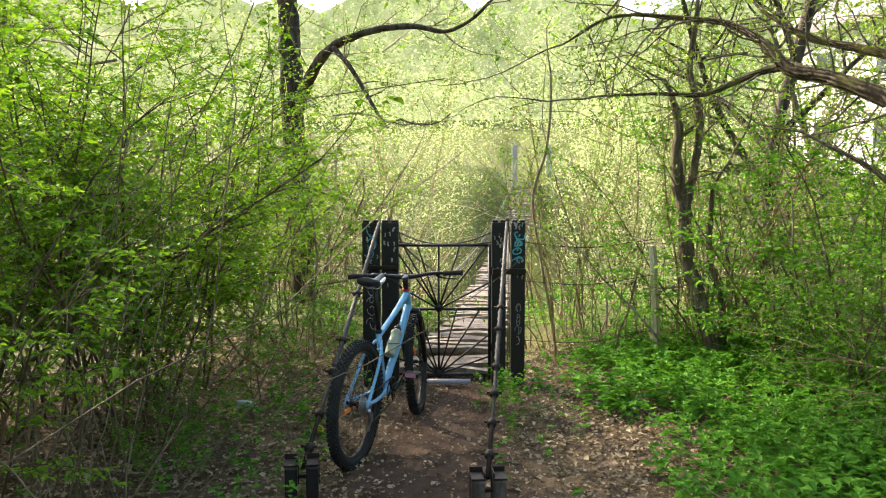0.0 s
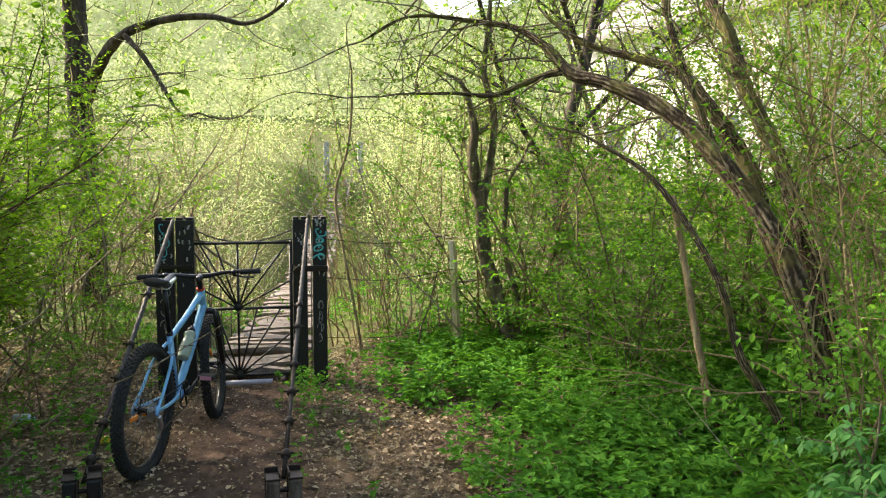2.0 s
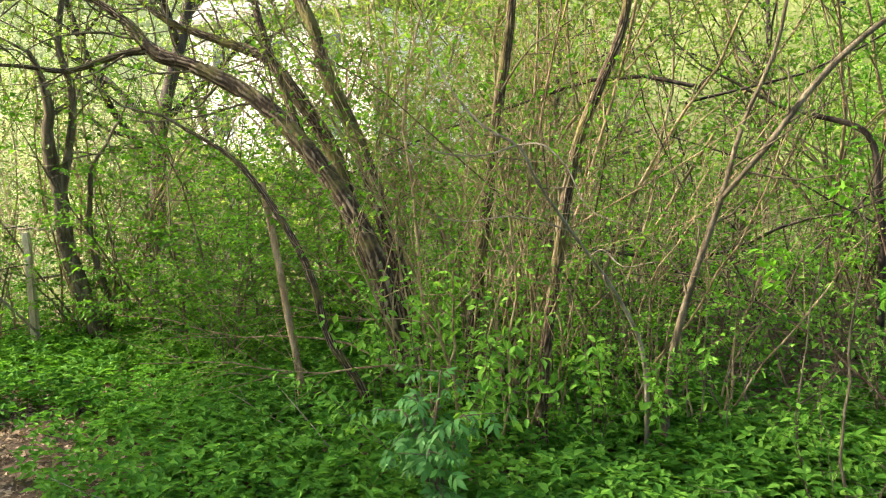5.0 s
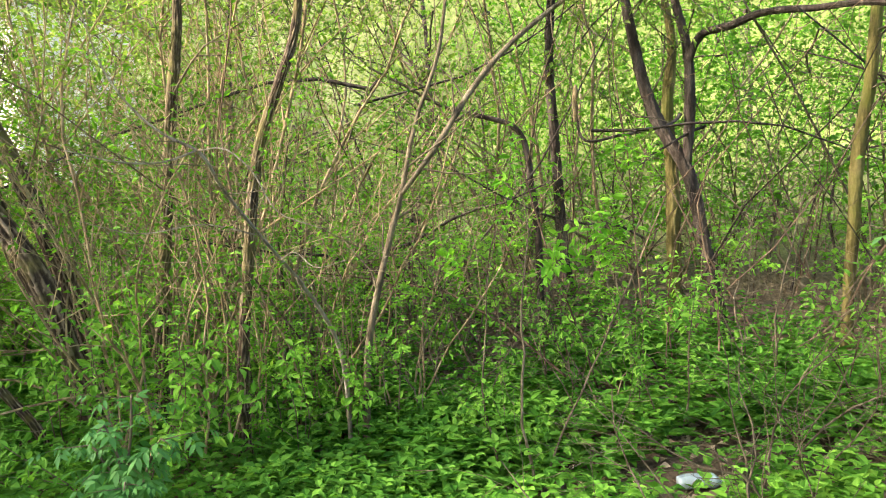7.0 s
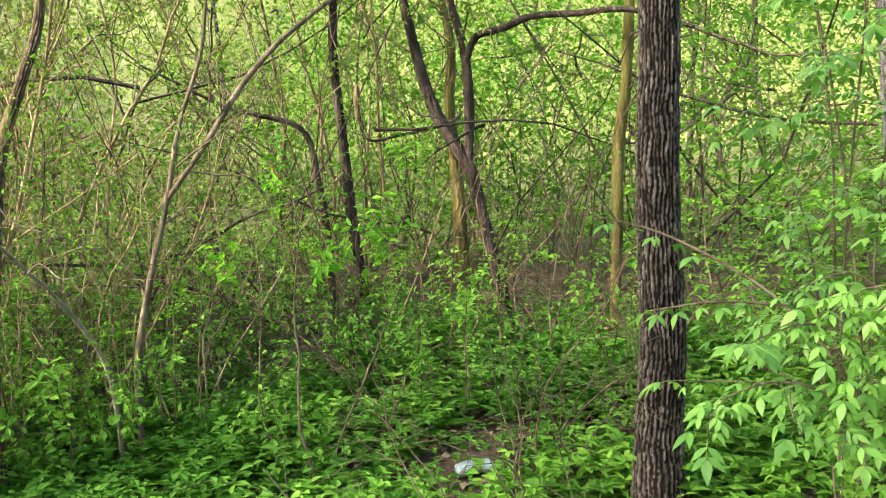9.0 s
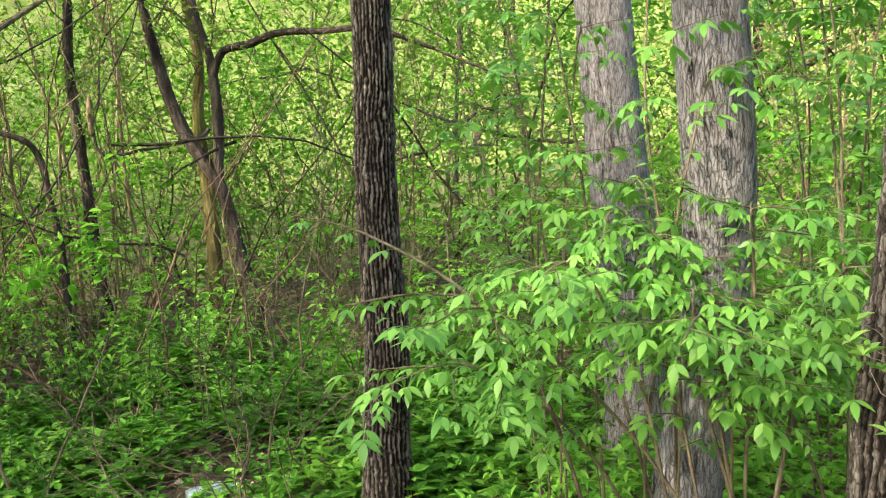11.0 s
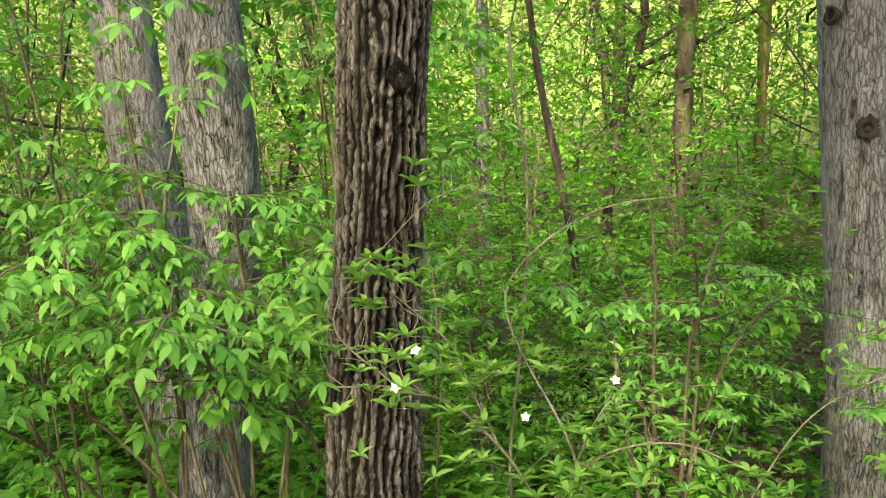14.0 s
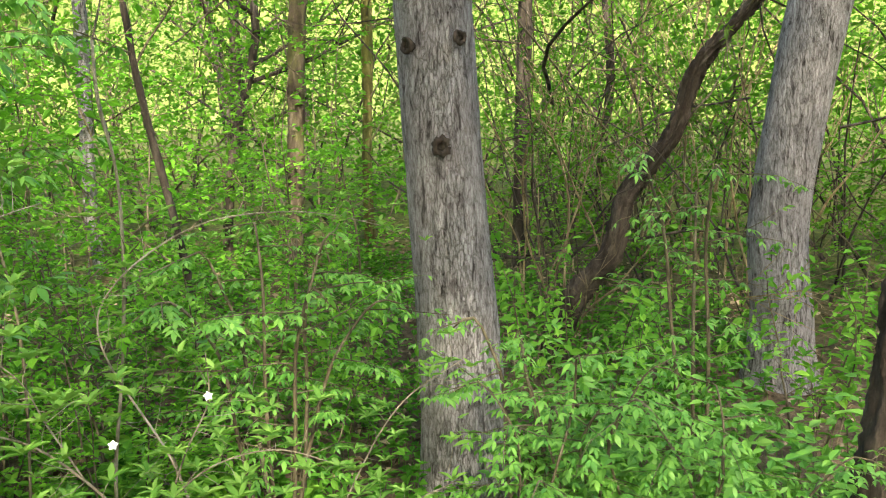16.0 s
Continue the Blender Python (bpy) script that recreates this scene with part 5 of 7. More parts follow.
stuff("branch_tangle", wood_twigs(315, 250, 4.4, 9, 0.16, (-95, -44), 1.0, 0.6), TWIG_BROWN, "brown tangled dead branches in the wood", "branches", True)
stuff("branch_tangle", wood_twigs(318, 120, 5.5, 10, 0.26, (-112, -50), 1.2, 1.2), BARK_DARK, "dark crooked boughs crossing in the wood", "branches", True)
stuff("branch_tangle", wood_twigs(320, 150, 7.5, 15, 0.3, (-165, -112), 1.4, 1.5), BARK_DARK, "dark stems standing in the sunny wood", "branches", True)
stuff("branch_tangle", wood_twigs(316, 120, 3.0, 5.5, 0.1, (24, 62), 1.0, 0.42), TWIG, "arching thin branches crossing in the bushes", "branches", True)
stuff("branch_tangle", wood_twigs(317, 30, 2.9, 4.5, 0.1, (24, 62), 0.8, 0.3), TWIG_PALE, "dead pale twigs hanging in the bushes", "branches", True)


# ---- fresh shrubs close to the camera ----


def put(ob, x, y, turn=0.0, size=1.0):
    ob.matrix_basis = pose(x, y, ground_z(x, y), 0, 0, turn) @ Matrix.Scale(size, 4)
    return ob


def leaflet(geo, p, axis, up, length, width, bend):
    """One pointed leaflet, folded a little along its midrib and bent down to the tip."""
    a = unit(axis)
    side = unit(np.cross(a, up))
    n = np.cross(side, a)
    rows = ((0.0, 0.0), (0.18, 0.34), (0.4, 0.5), (0.62, 0.4), (0.82, 0.19), (1.0, 0.0))
    v = []
    for s, w in rows:
        c = np.array(p) + a * length * s - n * bend * length * s * s
        v += [c] if w == 0 else [c - side * w * width + n * 0.16 * w * width, c, c + side * w * width + n * 0.16 * w * width]
    return geo.add(v, [(0, 1, 2), (0, 2, 3), (10, 13, 11), (11, 13, 12)], [(1, 4, 5, 2), (2, 5, 6, 3), (4, 7, 8, 5), (5, 8, 9, 6), (7, 10, 11, 8), (8, 11, 12, 9)])


def compound_leaf(seed, mat, count=3):
    """A leaf of three or five pointed leaflets on a thin stalk, one metre long, along y."""
    rng = np.random.default_rng(seed)
    g = tube(Geo(), [(0, 0, 0, 0.012), (0, 0.25, 0.03, 0.01), (0, 0.5, 0.0, 0.008)], 3, cap=False)
    up = np.array([0, 0, 1.0])
    leaflet(g, (0, 0.5, 0), (rng.normal(0, 0.06), 1, -0.25), up, 0.6, 0.235 * rng.uniform(0.9, 1.15), 0.22)
    for k in range((count - 1) // 2):
        for sgn in (-1, 1):
            leaflet(g, (0, 0.46 - 0.26 * k, 0.01), (sgn * rng.uniform(0.75, 1.0), 0.55, -0.3 + rng.normal(0, 0.12)), up + np.array([sgn * 0.25, 0, 0]), 0.5 * rng.uniform(0.85, 1.1), 0.2 * rng.uniform(0.9, 1.1), 0.25)
    me = g.mesh("leaf", True)
    me.materials.append(mat)
    return me


LIME_LEAVES = [compound_leaf(900 + k, LEAF_LIME, 3 if k < 3 else 5) for k in range(4)]


def leaf_pose(rng, p, axis, size):
    """The pose of one compound leaf, its face up and its tip drooping."""
    axis = Vector(unit(axis))
    side = axis.cross(Vector(unit(np.array([0, 0, 1.0]) + rng.normal(0, 0.25, 3)))).normalized()
    m = Matrix((side, axis, side.cross(axis))).transposed().to_4x4() @ Matrix.Scale(size, 4)
    m.translation = tuple(p)
    return m


def hang_leaf(rng, ob, p, axis, size, meshes):
    q = part("leaf", meshes[int(rng.integers(len(meshes)))], LEAF_LIME, ob)
    q.matrix_basis = leaf_pose(rng, p, axis, size)


def layered_shrub(label, seed, x, y, shoots, leaf_size, most, gap=0.055, side_len=(0.16, 0.34), name="fresh_shrub", meshes=LIME_LEAVES, low=0.4, thick=1.0):
    """A young broad-leaved shrub; each shoot (tip x, y, z from the foot) rises and then arches over, with leaves in pairs on flat side sprays."""
    rng = np.random.default_rng(seed)
    ob = thing(name, label, "shrub", at=(x, y, ground_z(x, y)))
    spots = []
    for tx, ty, tz in shoots:
        f = rng.normal(0, 0.05, 2)
        line = [(f[0], f[1], -0.05, 0.0075), (tx * 0.2 + f[0], ty * 0.2 + f[1], tz * 0.5, 0.0065), (tx * 0.5, ty * 0.5, tz * 0.88, 0.005), (tx * 0.8, ty * 0.8, tz * 1.02, 0.0035), (tx, ty, tz * 0.98, 0.002)]
        st = smooth_line(line, 0.04)
        st[:, 3] *= thick
        g = tube(Geo(), st, 6)
        sprays = [st[int(len(st) * max(0.6, low)):]]
        for k in range(7):
            q, t = on_line(st, low + (0.98 - low) * (k + rng.uniform(0, 0.7)) / 7)
            side = unit(np.cross(t, (0, 0, 1))) * (1 if k % 2 else -1)
            d = unit(np.array([t[0], t[1], 0]) * 0.7 + side * 0.9 + np.array([0, 0, rng.uniform(-0.1, 0.3)]))
            w = twig_line(rng, q, d, rng.uniform(*side_len), 0.0026 * thick, 5, 0.1, -0.03)
            tube(g, w, 4, cap=False)
            sprays.append(w)
        part("stem", g, TWIG, ob)
        for w in sprays:
            length = np.linalg.norm(np.diff(w[:, :3], axis=0), axis=1).sum()
            n = max(2, int(length / gap))
            for j in range(n + 1):
                q, t = on_line(w, min(1.0, 0.12 + 0.88 * j / n))
                o = unit(np.cross(t, (0, 0, 1)))
                for sgn in ((-1, 1) if j < n else (0,)):
                    spots.append((*q, *(t * (0.6 if sgn else 1.0) + o * sgn * 0.85 + np.array([0, 0, rng.normal(-0.3, 0.2)]))))
    rng.shuffle(spots)
    for sp in spots[:most]:
        hang_leaf(rng, ob, sp[:3], sp[3:], leaf_size * rng.uniform(0.6, 1.25), meshes)
    rest = Geo()
    for sp in spots[most:]:
        me = meshes[int(rng.integers(len(meshes)))]
        m = leaf_pose(rng, sp[:3], sp[3:], leaf_size * rng.uniform(0.6, 1.25))
        me.calc_loop_triangles()
        rest.add([m @ v.co for v in me.vertices], [tuple(t.vertices) for t in me.loop_triangles])
    if rest.n:
        tagged(part("foliage", rest, meshes[0].materials[0], ob), kind="stuff")
    return ob


layered_shrub("bright green shrub with broad pointed drooping leaves", 101, 2.4, -1.0, ((-0.2, 0.66, 1.08), (-0.3, 0.42, 1.18), (-0.1, 0.25, 1.28), (-0.35, 0.1, 1.12), (0.05, 0.52, 1.16), (-0.32, 0.74, 0.98), (0.1, 0.15, 1.34)), 0.066, 298, 0.046, low=0.7, thick=0.7)
layered_shrub("bright green shrub with soft drooping leaves", 106, 2.32, -1.12, ((-0.25, 0.1, 1.28), (-0.38, -0.1, 1.16), (0.0, 0.35, 1.24), (-0.4, 0.28, 1.08), (-0.2, -0.18, 1.1), (-0.1, 0.05, 1.2)), 0.066, 290, 0.046, low=0.7, thick=0.7)
layered_shrub("slim shoots with a few fresh leaves before the grey trunk", 107, 2.36, -0.82, ((0.05, -0.15, 1.95), (-0.05, -0.3, 1.6), (0.1, 0.2, 1.75)), 0.075, 140, 0.08, (0.15, 0.35), thick=0.6)
layered_shrub("bright green shrub spreading beside the grey trunk", 102, 1.42, -2.5, ((-0.1, 0.1, 0.86), (0.22, 0.2, 0.78), (-0.3, 0.12, 0.78), (-0.1, 0.35, 0.62), (0.25, -0.15, 0.72), (-0.25, -0.15, 0.8), (0.05, 0.3, 0.5)), 0.048, 298, 0.038, thick=0.6)
layered_shrub("bright green shrub at the edge of the path", 108, 1.02, -2.62, ((0.05, 0.1, 0.72), (-0.2, 0.15, 0.6), (0.3, 0.1, 0.75), (-0.3, -0.1, 0.66), (0.1, 0.35, 0.5), (0.15, -0.2, 0.76)), 0.048, 280, 0.038, thick=0.6)
layered_shrub("low bright green shrub in front of the grey trunk", 110, 1.14, -2.25, ((0.1, 0.1, 0.5), (-0.2, 0.1, 0.46), (0.2, -0.15, 0.56), (-0.15, -0.2, 0.55), (0.0, 0.25, 0.4)), 0.048, 280, 0.04, thick=0.6)
layered_shrub("tall slim shrub with fresh leaves hanging before the grey trunks", 111, 3.05, -0.72, ((-0.1, 0.25, 2.1), (0.1, -0.1, 2.4), (0.25, 0.15, 1.9), (-0.15, -0.15, 1.75), (0.0, 0.35, 1.5)), 0.08, 298, 0.085, (0.2, 0.45), thick=0.6)
layered_shrub("tall slim shrub with fresh leaves beside the grey trunk", 112, 2.62, -1.5, ((-0.1, 0.2, 1.95), (0.1, -0.2, 2.2), (-0.2, -0.1, 1.6), (0.15, 0.25, 2.35), (0.0, -0.35, 1.75)), 0.075, 298, 0.065, (0.2, 0.42), thick=0.6)
layered_shrub("tall leafy shrub deeper in the green wood", 113, 3.3, -1.75, ((-0.1, 0.3, 1.9), (0.2, -0.3, 2.3), (-0.3, -0.2, 1.6), (0.2, 0.4, 2.2), (0.0, -0.5, 1.8)), 0.08, 298, 0.09, (0.25, 0.5), thick=0.6)
layered_shrub("small-leaved green shrub reaching across the knotted trunk", 114, 1.6, -2.66, ((0.05, 0.05, 0.82), (-0.15, 0.15, 0.66), (0.22, 0.1, 0.86), (-0.05, 0.2, 0.6), (-0.2, -0.15, 0.6)), 0.046, 220, 0.042, (0.12, 0.26))
layered_shrub("small-leaved green shrub with flat sprays beside the knotted trunk", 115, 2.3, -2.3, ((-0.1, -0.25, 1.02), (0.15, 0.2, 1.0), (-0.3, 0.05, 0.9), (0.3, -0.2, 1.05), (0.0, 0.45, 0.9), (-0.2, -0.4, 0.8)), 0.048, 298, 0.045, (0.18, 0.4))
layered_shrub("pale green shrub between the grey trunks", 116, 1.45, -3.45, ((-0.15, 0.1, 1.2), (0.2, 0.15, 1.28), (0.05, -0.2, 1.1)), 0.05, 150, 0.06, (0.18, 0.4))
rng = np.random.default_rng(109)
sprig = tree("leafy_sprig", "long arching shoot with bright green leaves across the trunk", TWIG, [[(2.4, -0.85, 0.1, 0.007), (2.42, -0.75, 0.6, 0.006), (2.46, -0.6, 1.05, 0.005), (2.5, -0.46, 1.23, 0.004), (2.55, -0.28, 1.35, 0.004), (2.59, -0.15, 1.41, 0.003), (2.62, 0.01, 1.45, 0.002)], [(2.5, -0.46, 1.23, 0.003), (2.48, -0.3, 1.24, 0.003), (2.47, -0.15, 1.22, 0.002)]], None, twigs=0, seed=109, category="shrub")
for line in ([(2.46, -0.6, 1.05, 0), (2.5, -0.46, 1.23, 0), (2.55, -0.28, 1.35, 0), (2.62, 0.01, 1.45, 0)], [(2.5, -0.46, 1.23, 0), (2.48, -0.3, 1.24, 0), (2.47, -0.15, 1.22, 0)]):
    pts = smooth_line(line, 0.05)
    for k in range(12):
        q, t = on_line(pts, 0.1 + 0.9 * k / 11)
        hang_leaf(rng, sprig, q - np.array(sprig.location), t * 0.6 + unit(np.cross(t, (0, 0, 1))) * (1 if k % 2 else -1) + np.array([0, 0, -0.3]), 0.085 * rng.uniform(0.7, 1.2), LIME_LEAVES)
HIGH_SPEC = spec_of(0.1, 0.12, -0.005, (3.5, 8.0), (25, 65), (0.25, 0.4), 0.04, 0.6)
put(plant("fresh_shrub", "slim green shrub with leaves in its top", "shrub", 103, 3, 1.35, 0.22, 0.008, HIGH_SPEC, 2, LEAF_FRESH, 0.05, 2, LEAF_LARGE, droop=0.4), 3.45, 1.3)
ELDER_LEAVES = [compound_leaf(920 + k, LEAF_BLUE, 5) for k in range(2)]
layered_shrub("blue-green elder seedling with feathered leaves", 104, 2.25, 2.35, ((-0.1, 0.05, 0.6), (0.12, 0.12, 0.66), (0.05, -0.15, 0.54), (-0.12, -0.1, 0.42), (-0.05, 0.22, 0.5)), 0.088, 180, 0.08, (0.08, 0.18), "elder_seedling", ELDER_LEAVES)


# the blossoming shrub before the furrowed trunk: grey twigs, narrow leaves in rosettes, a few white flowers
rng = np.random.default_rng(105)
blossom = thing("blossom_shrub", "grey twiggy shrub with narrow leaves and few white blossoms", "shrub", at=(1.85, -1.75, ground_z(1.85, -1.75)))
base = np.array(blossom.location)
BRANCHES = (
    ((1.85, -1.75, 0.1, 0.009), (1.78, -1.6, 0.5, 0.007), (1.71, -1.47, 0.84, 0.005), (1.66, -1.36, 1.0, 0.004), (1.64, -1.26, 1.1, 0.003), (1.62, -1.16, 1.15, 0.0025), (1.61, -1.06, 1.17, 0.002)),
    ((1.8, -1.7, 0.3, 0.006), (1.73, -1.54, 0.84, 0.004), (1.66, -1.55, 0.99, 0.003), (1.61, -1.57, 1.09, 0.0025), (1.61, -1.57, 1.17, 0.002)),
    ((1.66, -1.36, 1.0, 0.003), (1.62, -1.29, 1.12, 0.0025), (1.58, -1.23, 1.22, 0.002), (1.58, -1.19, 1.26, 0.002), (1.55, -1.13, 1.31, 0.0015)),
    ((1.71, -1.47, 0.84, 0.004), (1.64, -1.58, 0.95, 0.003), (1.56, -1.67, 0.97, 0.0025), (1.48, -1.75, 0.93, 0.002)),
    ((1.62, -1.16, 1.15, 0.003), (1.63, -1.07, 1.26, 0.0025), (1.64, -1.18, 1.38, 0.002), (1.66, -1.26, 1.43, 0.002), (1.67, -1.34, 1.45, 0.0015)),
    ((1.85, -1.8, 0.2, 0.008), (2.0, -1.75, 0.8, 0.006), (2.12, -1.67, 1.19, 0.004), (2.09, -1.89, 1.34, 0.004), (1.99, -2.16, 1.36, 0.003), (1.86, -2.41, 1.29, 0.002)),
    ((1.8, -1.7, 0.3, 0.005), (1.6, -1.75, 0.6, 0.004), (1.45, -1.85, 0.8, 0.003), (1.35, -1.95, 0.86, 0.002)),
    ((1.8, -1.7, 0.3, 0.005), (1.55, -1.5, 0.6, 0.004), (1.42, -1.4, 0.8, 0.003), (1.35, -1.35, 0.9, 0.002)),
    ((1.85, -1.75, 0.2, 0.006), (1.7, -1.95, 0.7, 0.004), (1.6, -2.1, 0.95, 0.003), (1.52, -2.2, 1.02, 0.002)),
)
foliage = Geo()
for line in BRANCHES:
    pts = smooth_line(line, 0.015)
    pts[:, :3] -= base
    pts[:, 3] *= 0.55
    g = tube(Geo(), pts, 6)
    spots = []
    for q0, q1 in zip(pts[:-1], pts[1:]):
        if q0[2] > 0.35 and rng.random() < 0.75:
            d = turn_off(rng, unit(q1[:3] - q0[:3]), radians(rng.uniform(35, 80)))
            w = twig_line(rng, q0[:3], d, rng.uniform(0.02, 0.14), 0.0009, 3, 0.25, 0.05)
            tube(g, w, 3, cap=False)
            tip = w[-1, :3]
            n = rng.integers(5, 9)
            a = rng.uniform(0, 2 * math.pi) + np.arange(n) * 2 * math.pi / n
            ax = np.stack([np.cos(a), np.sin(a), rng.uniform(0.1, 0.9, n)], -1)
            ln = rng.uniform(0.02, 0.042, n)
            leaves(foliage, LEAF_LARGE, np.repeat(tip[None], n, 0), ax, np.array([[0, 0, 1.0]]) + rng.normal(0, 0.2, (n, 3)), ln, ln * 0.32)
    part("branch", g, TWIG_PALE, blossom)
tagged(part("foliage", foliage, LEAF_PALE, blossom), kind="stuff")
PETAL = plain("white_petal", (0.72, 0.73, 0.78), 0.6, 0, 0.05, 50)
PISTIL = plain("yellow_pistil", (0.7, 0.66, 0.4), 0.6)
for x, y, z in ((1.6, -1.15, 1.156), (1.591, -1.555, 1.098), (1.638, -1.4, 1.051), (1.545, -1.16, 1.223)):
    c = np.array((x, y, z)) - base
    a = np.arange(5) * 2 * math.pi / 5 + rng.uniform(0, 1)
    face = unit(np.array([-0.8, 0.4, 0.5]) + rng.normal(0, 0.2, 3))
    u = unit(np.cross(face, (0, 0, 1)))
    w = np.cross(face, u)
    g = leaves(Geo(), LEAF_LARGE, np.repeat(c[None], 5, 0), np.cos(a)[:, None] * u + np.sin(a)[:, None] * w + face * 0.25, np.repeat(face[None], 5, 0), 0.0092, 0.0078)
    fl = part("blossom", g, PETAL, blossom, "small white blossom")
    part("pistil", tube(Geo(), [(*c, 0.002), (*(c + face * 0.005), 0.0015)], 5), PISTIL, fl)

tree("grey_sapling", "thin grey sapling stem with small fresh leaves", TWIG_PALE, [[(2.38, -1.81, 0.68, 0.005), (2.36, -1.85, 1.0, 0.005), (2.34, -1.87, 1.31, 0.005), (2.34, -1.87, 1.49, 0.004), (2.36, -1.85, 1.67, 0.005), (2.36, -1.85, 1.81, 0.004)]], LEAF_FRESH, 0.035, 9.0, 0.22, 0.8, 61, level=0)


# ---- ground cover ----
def herbs(seed, n, box, height, size, keep, shape=LEAF_SMALL):
    """Leafy herbs: a short stem with pairs of leaves."""
    rng = np.random.default_rng(seed)
    x, y = rng.uniform(box[0], box[1], n), rng.uniform(box[2], box[3], n)
    ok = rng.random(n) < keep(x, y)
    x, y = x[ok], y[ok]
    n = len(x)
    p = np.stack([x, y, terrain(x, y)], -1)
    h = height * rng.uniform(0.35, 1.2, n)
    tilt = rng.normal(0, 0.18, (n, 2))
    stems, foliage = Geo(), Geo()
    for level in (0.35, 0.65, 0.9, 1.0):
        for k in range(2 if level < 1 else 3):
            a = rng.uniform(0, 2 * math.pi, n) + k * math.pi
            q = p + np.stack([tilt[:, 0] * h * level, tilt[:, 1] * h * level, h * level], -1)
            axis = np.stack([np.cos(a), np.sin(a), rng.uniform(-0.25, 0.55, n)], -1)
            ln = size * rng.uniform(0.6, 1.3, n) * (1.15 - 0.35 * level)
            leaves(foliage, shape, q, axis, np.stack([rng.normal(0, 0.3, n), rng.normal(0, 0.3, n), np.ones(n)], -1), ln, ln * rng.uniform(0.45, 0.7, n))
    top = p + np.stack([tilt[:, 0] * h, tilt[:, 1] * h, h], -1)
    side = np.array([0.0018, 0, 0])
    v = np.stack([p - side, p + side, top], 1).reshape(-1, 3)
    stems.add(v, np.arange(3 * n).reshape(-1, 3))
    return foliage, stems


def patchy(x, y, scale, seed):
    return 0.5 + 0.5 * np.sin(x * scale + seed) * np.cos(y * scale * 1.13 + seed * 1.7) + 0.35 * np.sin(x * scale * 2.3 + y * scale * 1.9 + seed)


def cover(x, y):
    right = smoothstep(x, 1.0, 1.8)
    near_gate = np.where((np.abs(x - PATH_X(y)) < 0.5) | (y < 1.0) & (x < 1.0), 0.0, 0.25)
    litter = np.exp(-(((x - 0.75) / 0.6) ** 2 + ((y - 4.6) / 1.2) ** 2))
    tuft = 0.9 * np.exp(-(((x - 0.42) / 0.16) ** 2 + ((y - 5.2) / 1.0) ** 2)) + 0.8 * np.exp(-(((x - 0.75) / 0.3) ** 2 + ((y - 6.3) / 0.35) ** 2)) + 0.6 * np.exp(-(((x + 1.15) / 0.4) ** 2 + ((y - 5.3) / 1.0) ** 2))
    bare_soil = 1 - 0.8 * np.exp(-(((x - 4.4) / 1.1) ** 2 + ((y - 1.6) / 0.9) ** 2))
    near = smoothstep(x, 1.3, 1.9) * smoothstep(-y, -3.0, -1.8)
    return bare_soil * np.clip(0.55 * tuft + 0.35 * near + (right * (0.25 + 0.75 * patchy(x, y, 1.6, 0.4)) + 0.35 * near_gate * patchy(x, y, 2.3, 2.0)) * (1 - 0.95 * litter), 0, 1)


f, s = herbs(201, 19000, (-3.5, 6.5, -5.5, 8.5), 0.21, 0.053, cover)
stuff("ground_herbs", f, LEAF_HERB, "carpet of green nettle-like herbs", "ground cover")
stuff("herb_stems", s, LEAF_HERB, "thin stalks of the herbs", "ground cover")
f, s = herbs(205, 7800, (0.9, 4.4, 1.4, 7.2), 0.19, 0.068, lambda x, y: np.clip(smoothstep(x, 0.8 + 0.25 * np.sin(3.1 * y) + 0.12 * (4.5 - y), 2.1 + 0.15 * np.sin(5.3 * y)) * (0.35 + 0.8 * patchy(x, y, 1.9, 0.9)), 0, 1))
stuff("herb_bed", f, LEAF_HERB, "dense dark green bed of herbs beside the path", "ground cover")
def rosettes(seed, n, where, size, keep):
    """Low whorls of narrow leaves, two tiers each."""
    rng = np.random.default_rng(seed)
    x, y = rng.uniform(where[0], where[1], n), rng.uniform(where[2], where[3], n)
    ok = rng.random(n) < keep(x, y)
    x, y = x[ok], y[ok]
    n = len(x)
    g = Geo()
    h = rng.uniform(0.06, 0.2, n)
    for tier, count in ((0.55, 6), (1.0, 6)):
        turn = rng.uniform(0, 6.28, n)
        for k in range(count):
            a = turn + k * 2 * math.pi / count + rng.normal(0, 0.2, n)
            ln = size * rng.uniform(0.65, 1.2, n) * (1.2 - 0.3 * tier)
            leaves(g, LEAF_MID, np.stack([x, y, terrain(x, y) + h * tier], -1), np.stack([np.cos(a), np.sin(a), rng.normal(0.25, 0.2, n)], -1), np.stack([rng.normal(0, 0.15, n), rng.normal(0, 0.15, n), np.ones(n)], -1), ln, ln * rng.uniform(0.34, 0.46, n))
    return g


stuff("rosette_herbs", rosettes(206, 2300, (2.5, 5.6, -0.6, 2.0), 0.085, lambda x, y: np.clip(0.05 + patchy(x, y, 1.7, 1.2), 0, 1)), LEAF_HERB, "low whorls of narrow green leaves", "ground cover")
f, s = herbs(203, 4300, (1.6, 4.6, -2.5, 2.0), 0.24, 0.064, lambda x, y: np.clip(1.1 * patchy(x, y, 2.1, 2.6) - 0.1, 0, 0.8) * (1 - 0.8 * np.exp(-(((x - 4.4) / 1.0) ** 2 + ((y - 1.5) / 0.8) ** 2))), LEAF_MID)
stuff("nettle_patch", f, LEAF_NETTLE, "fresh light green nettles among the herbs", "ground cover")
f, s = herbs(204, 2300, (1.75, 3.1, 0.35, 2.3), 0.21, 0.055, lambda x, y: np.clip(0.35 + patchy(x, y, 3.1, 0.7), 0, 1), LEAF_MID)
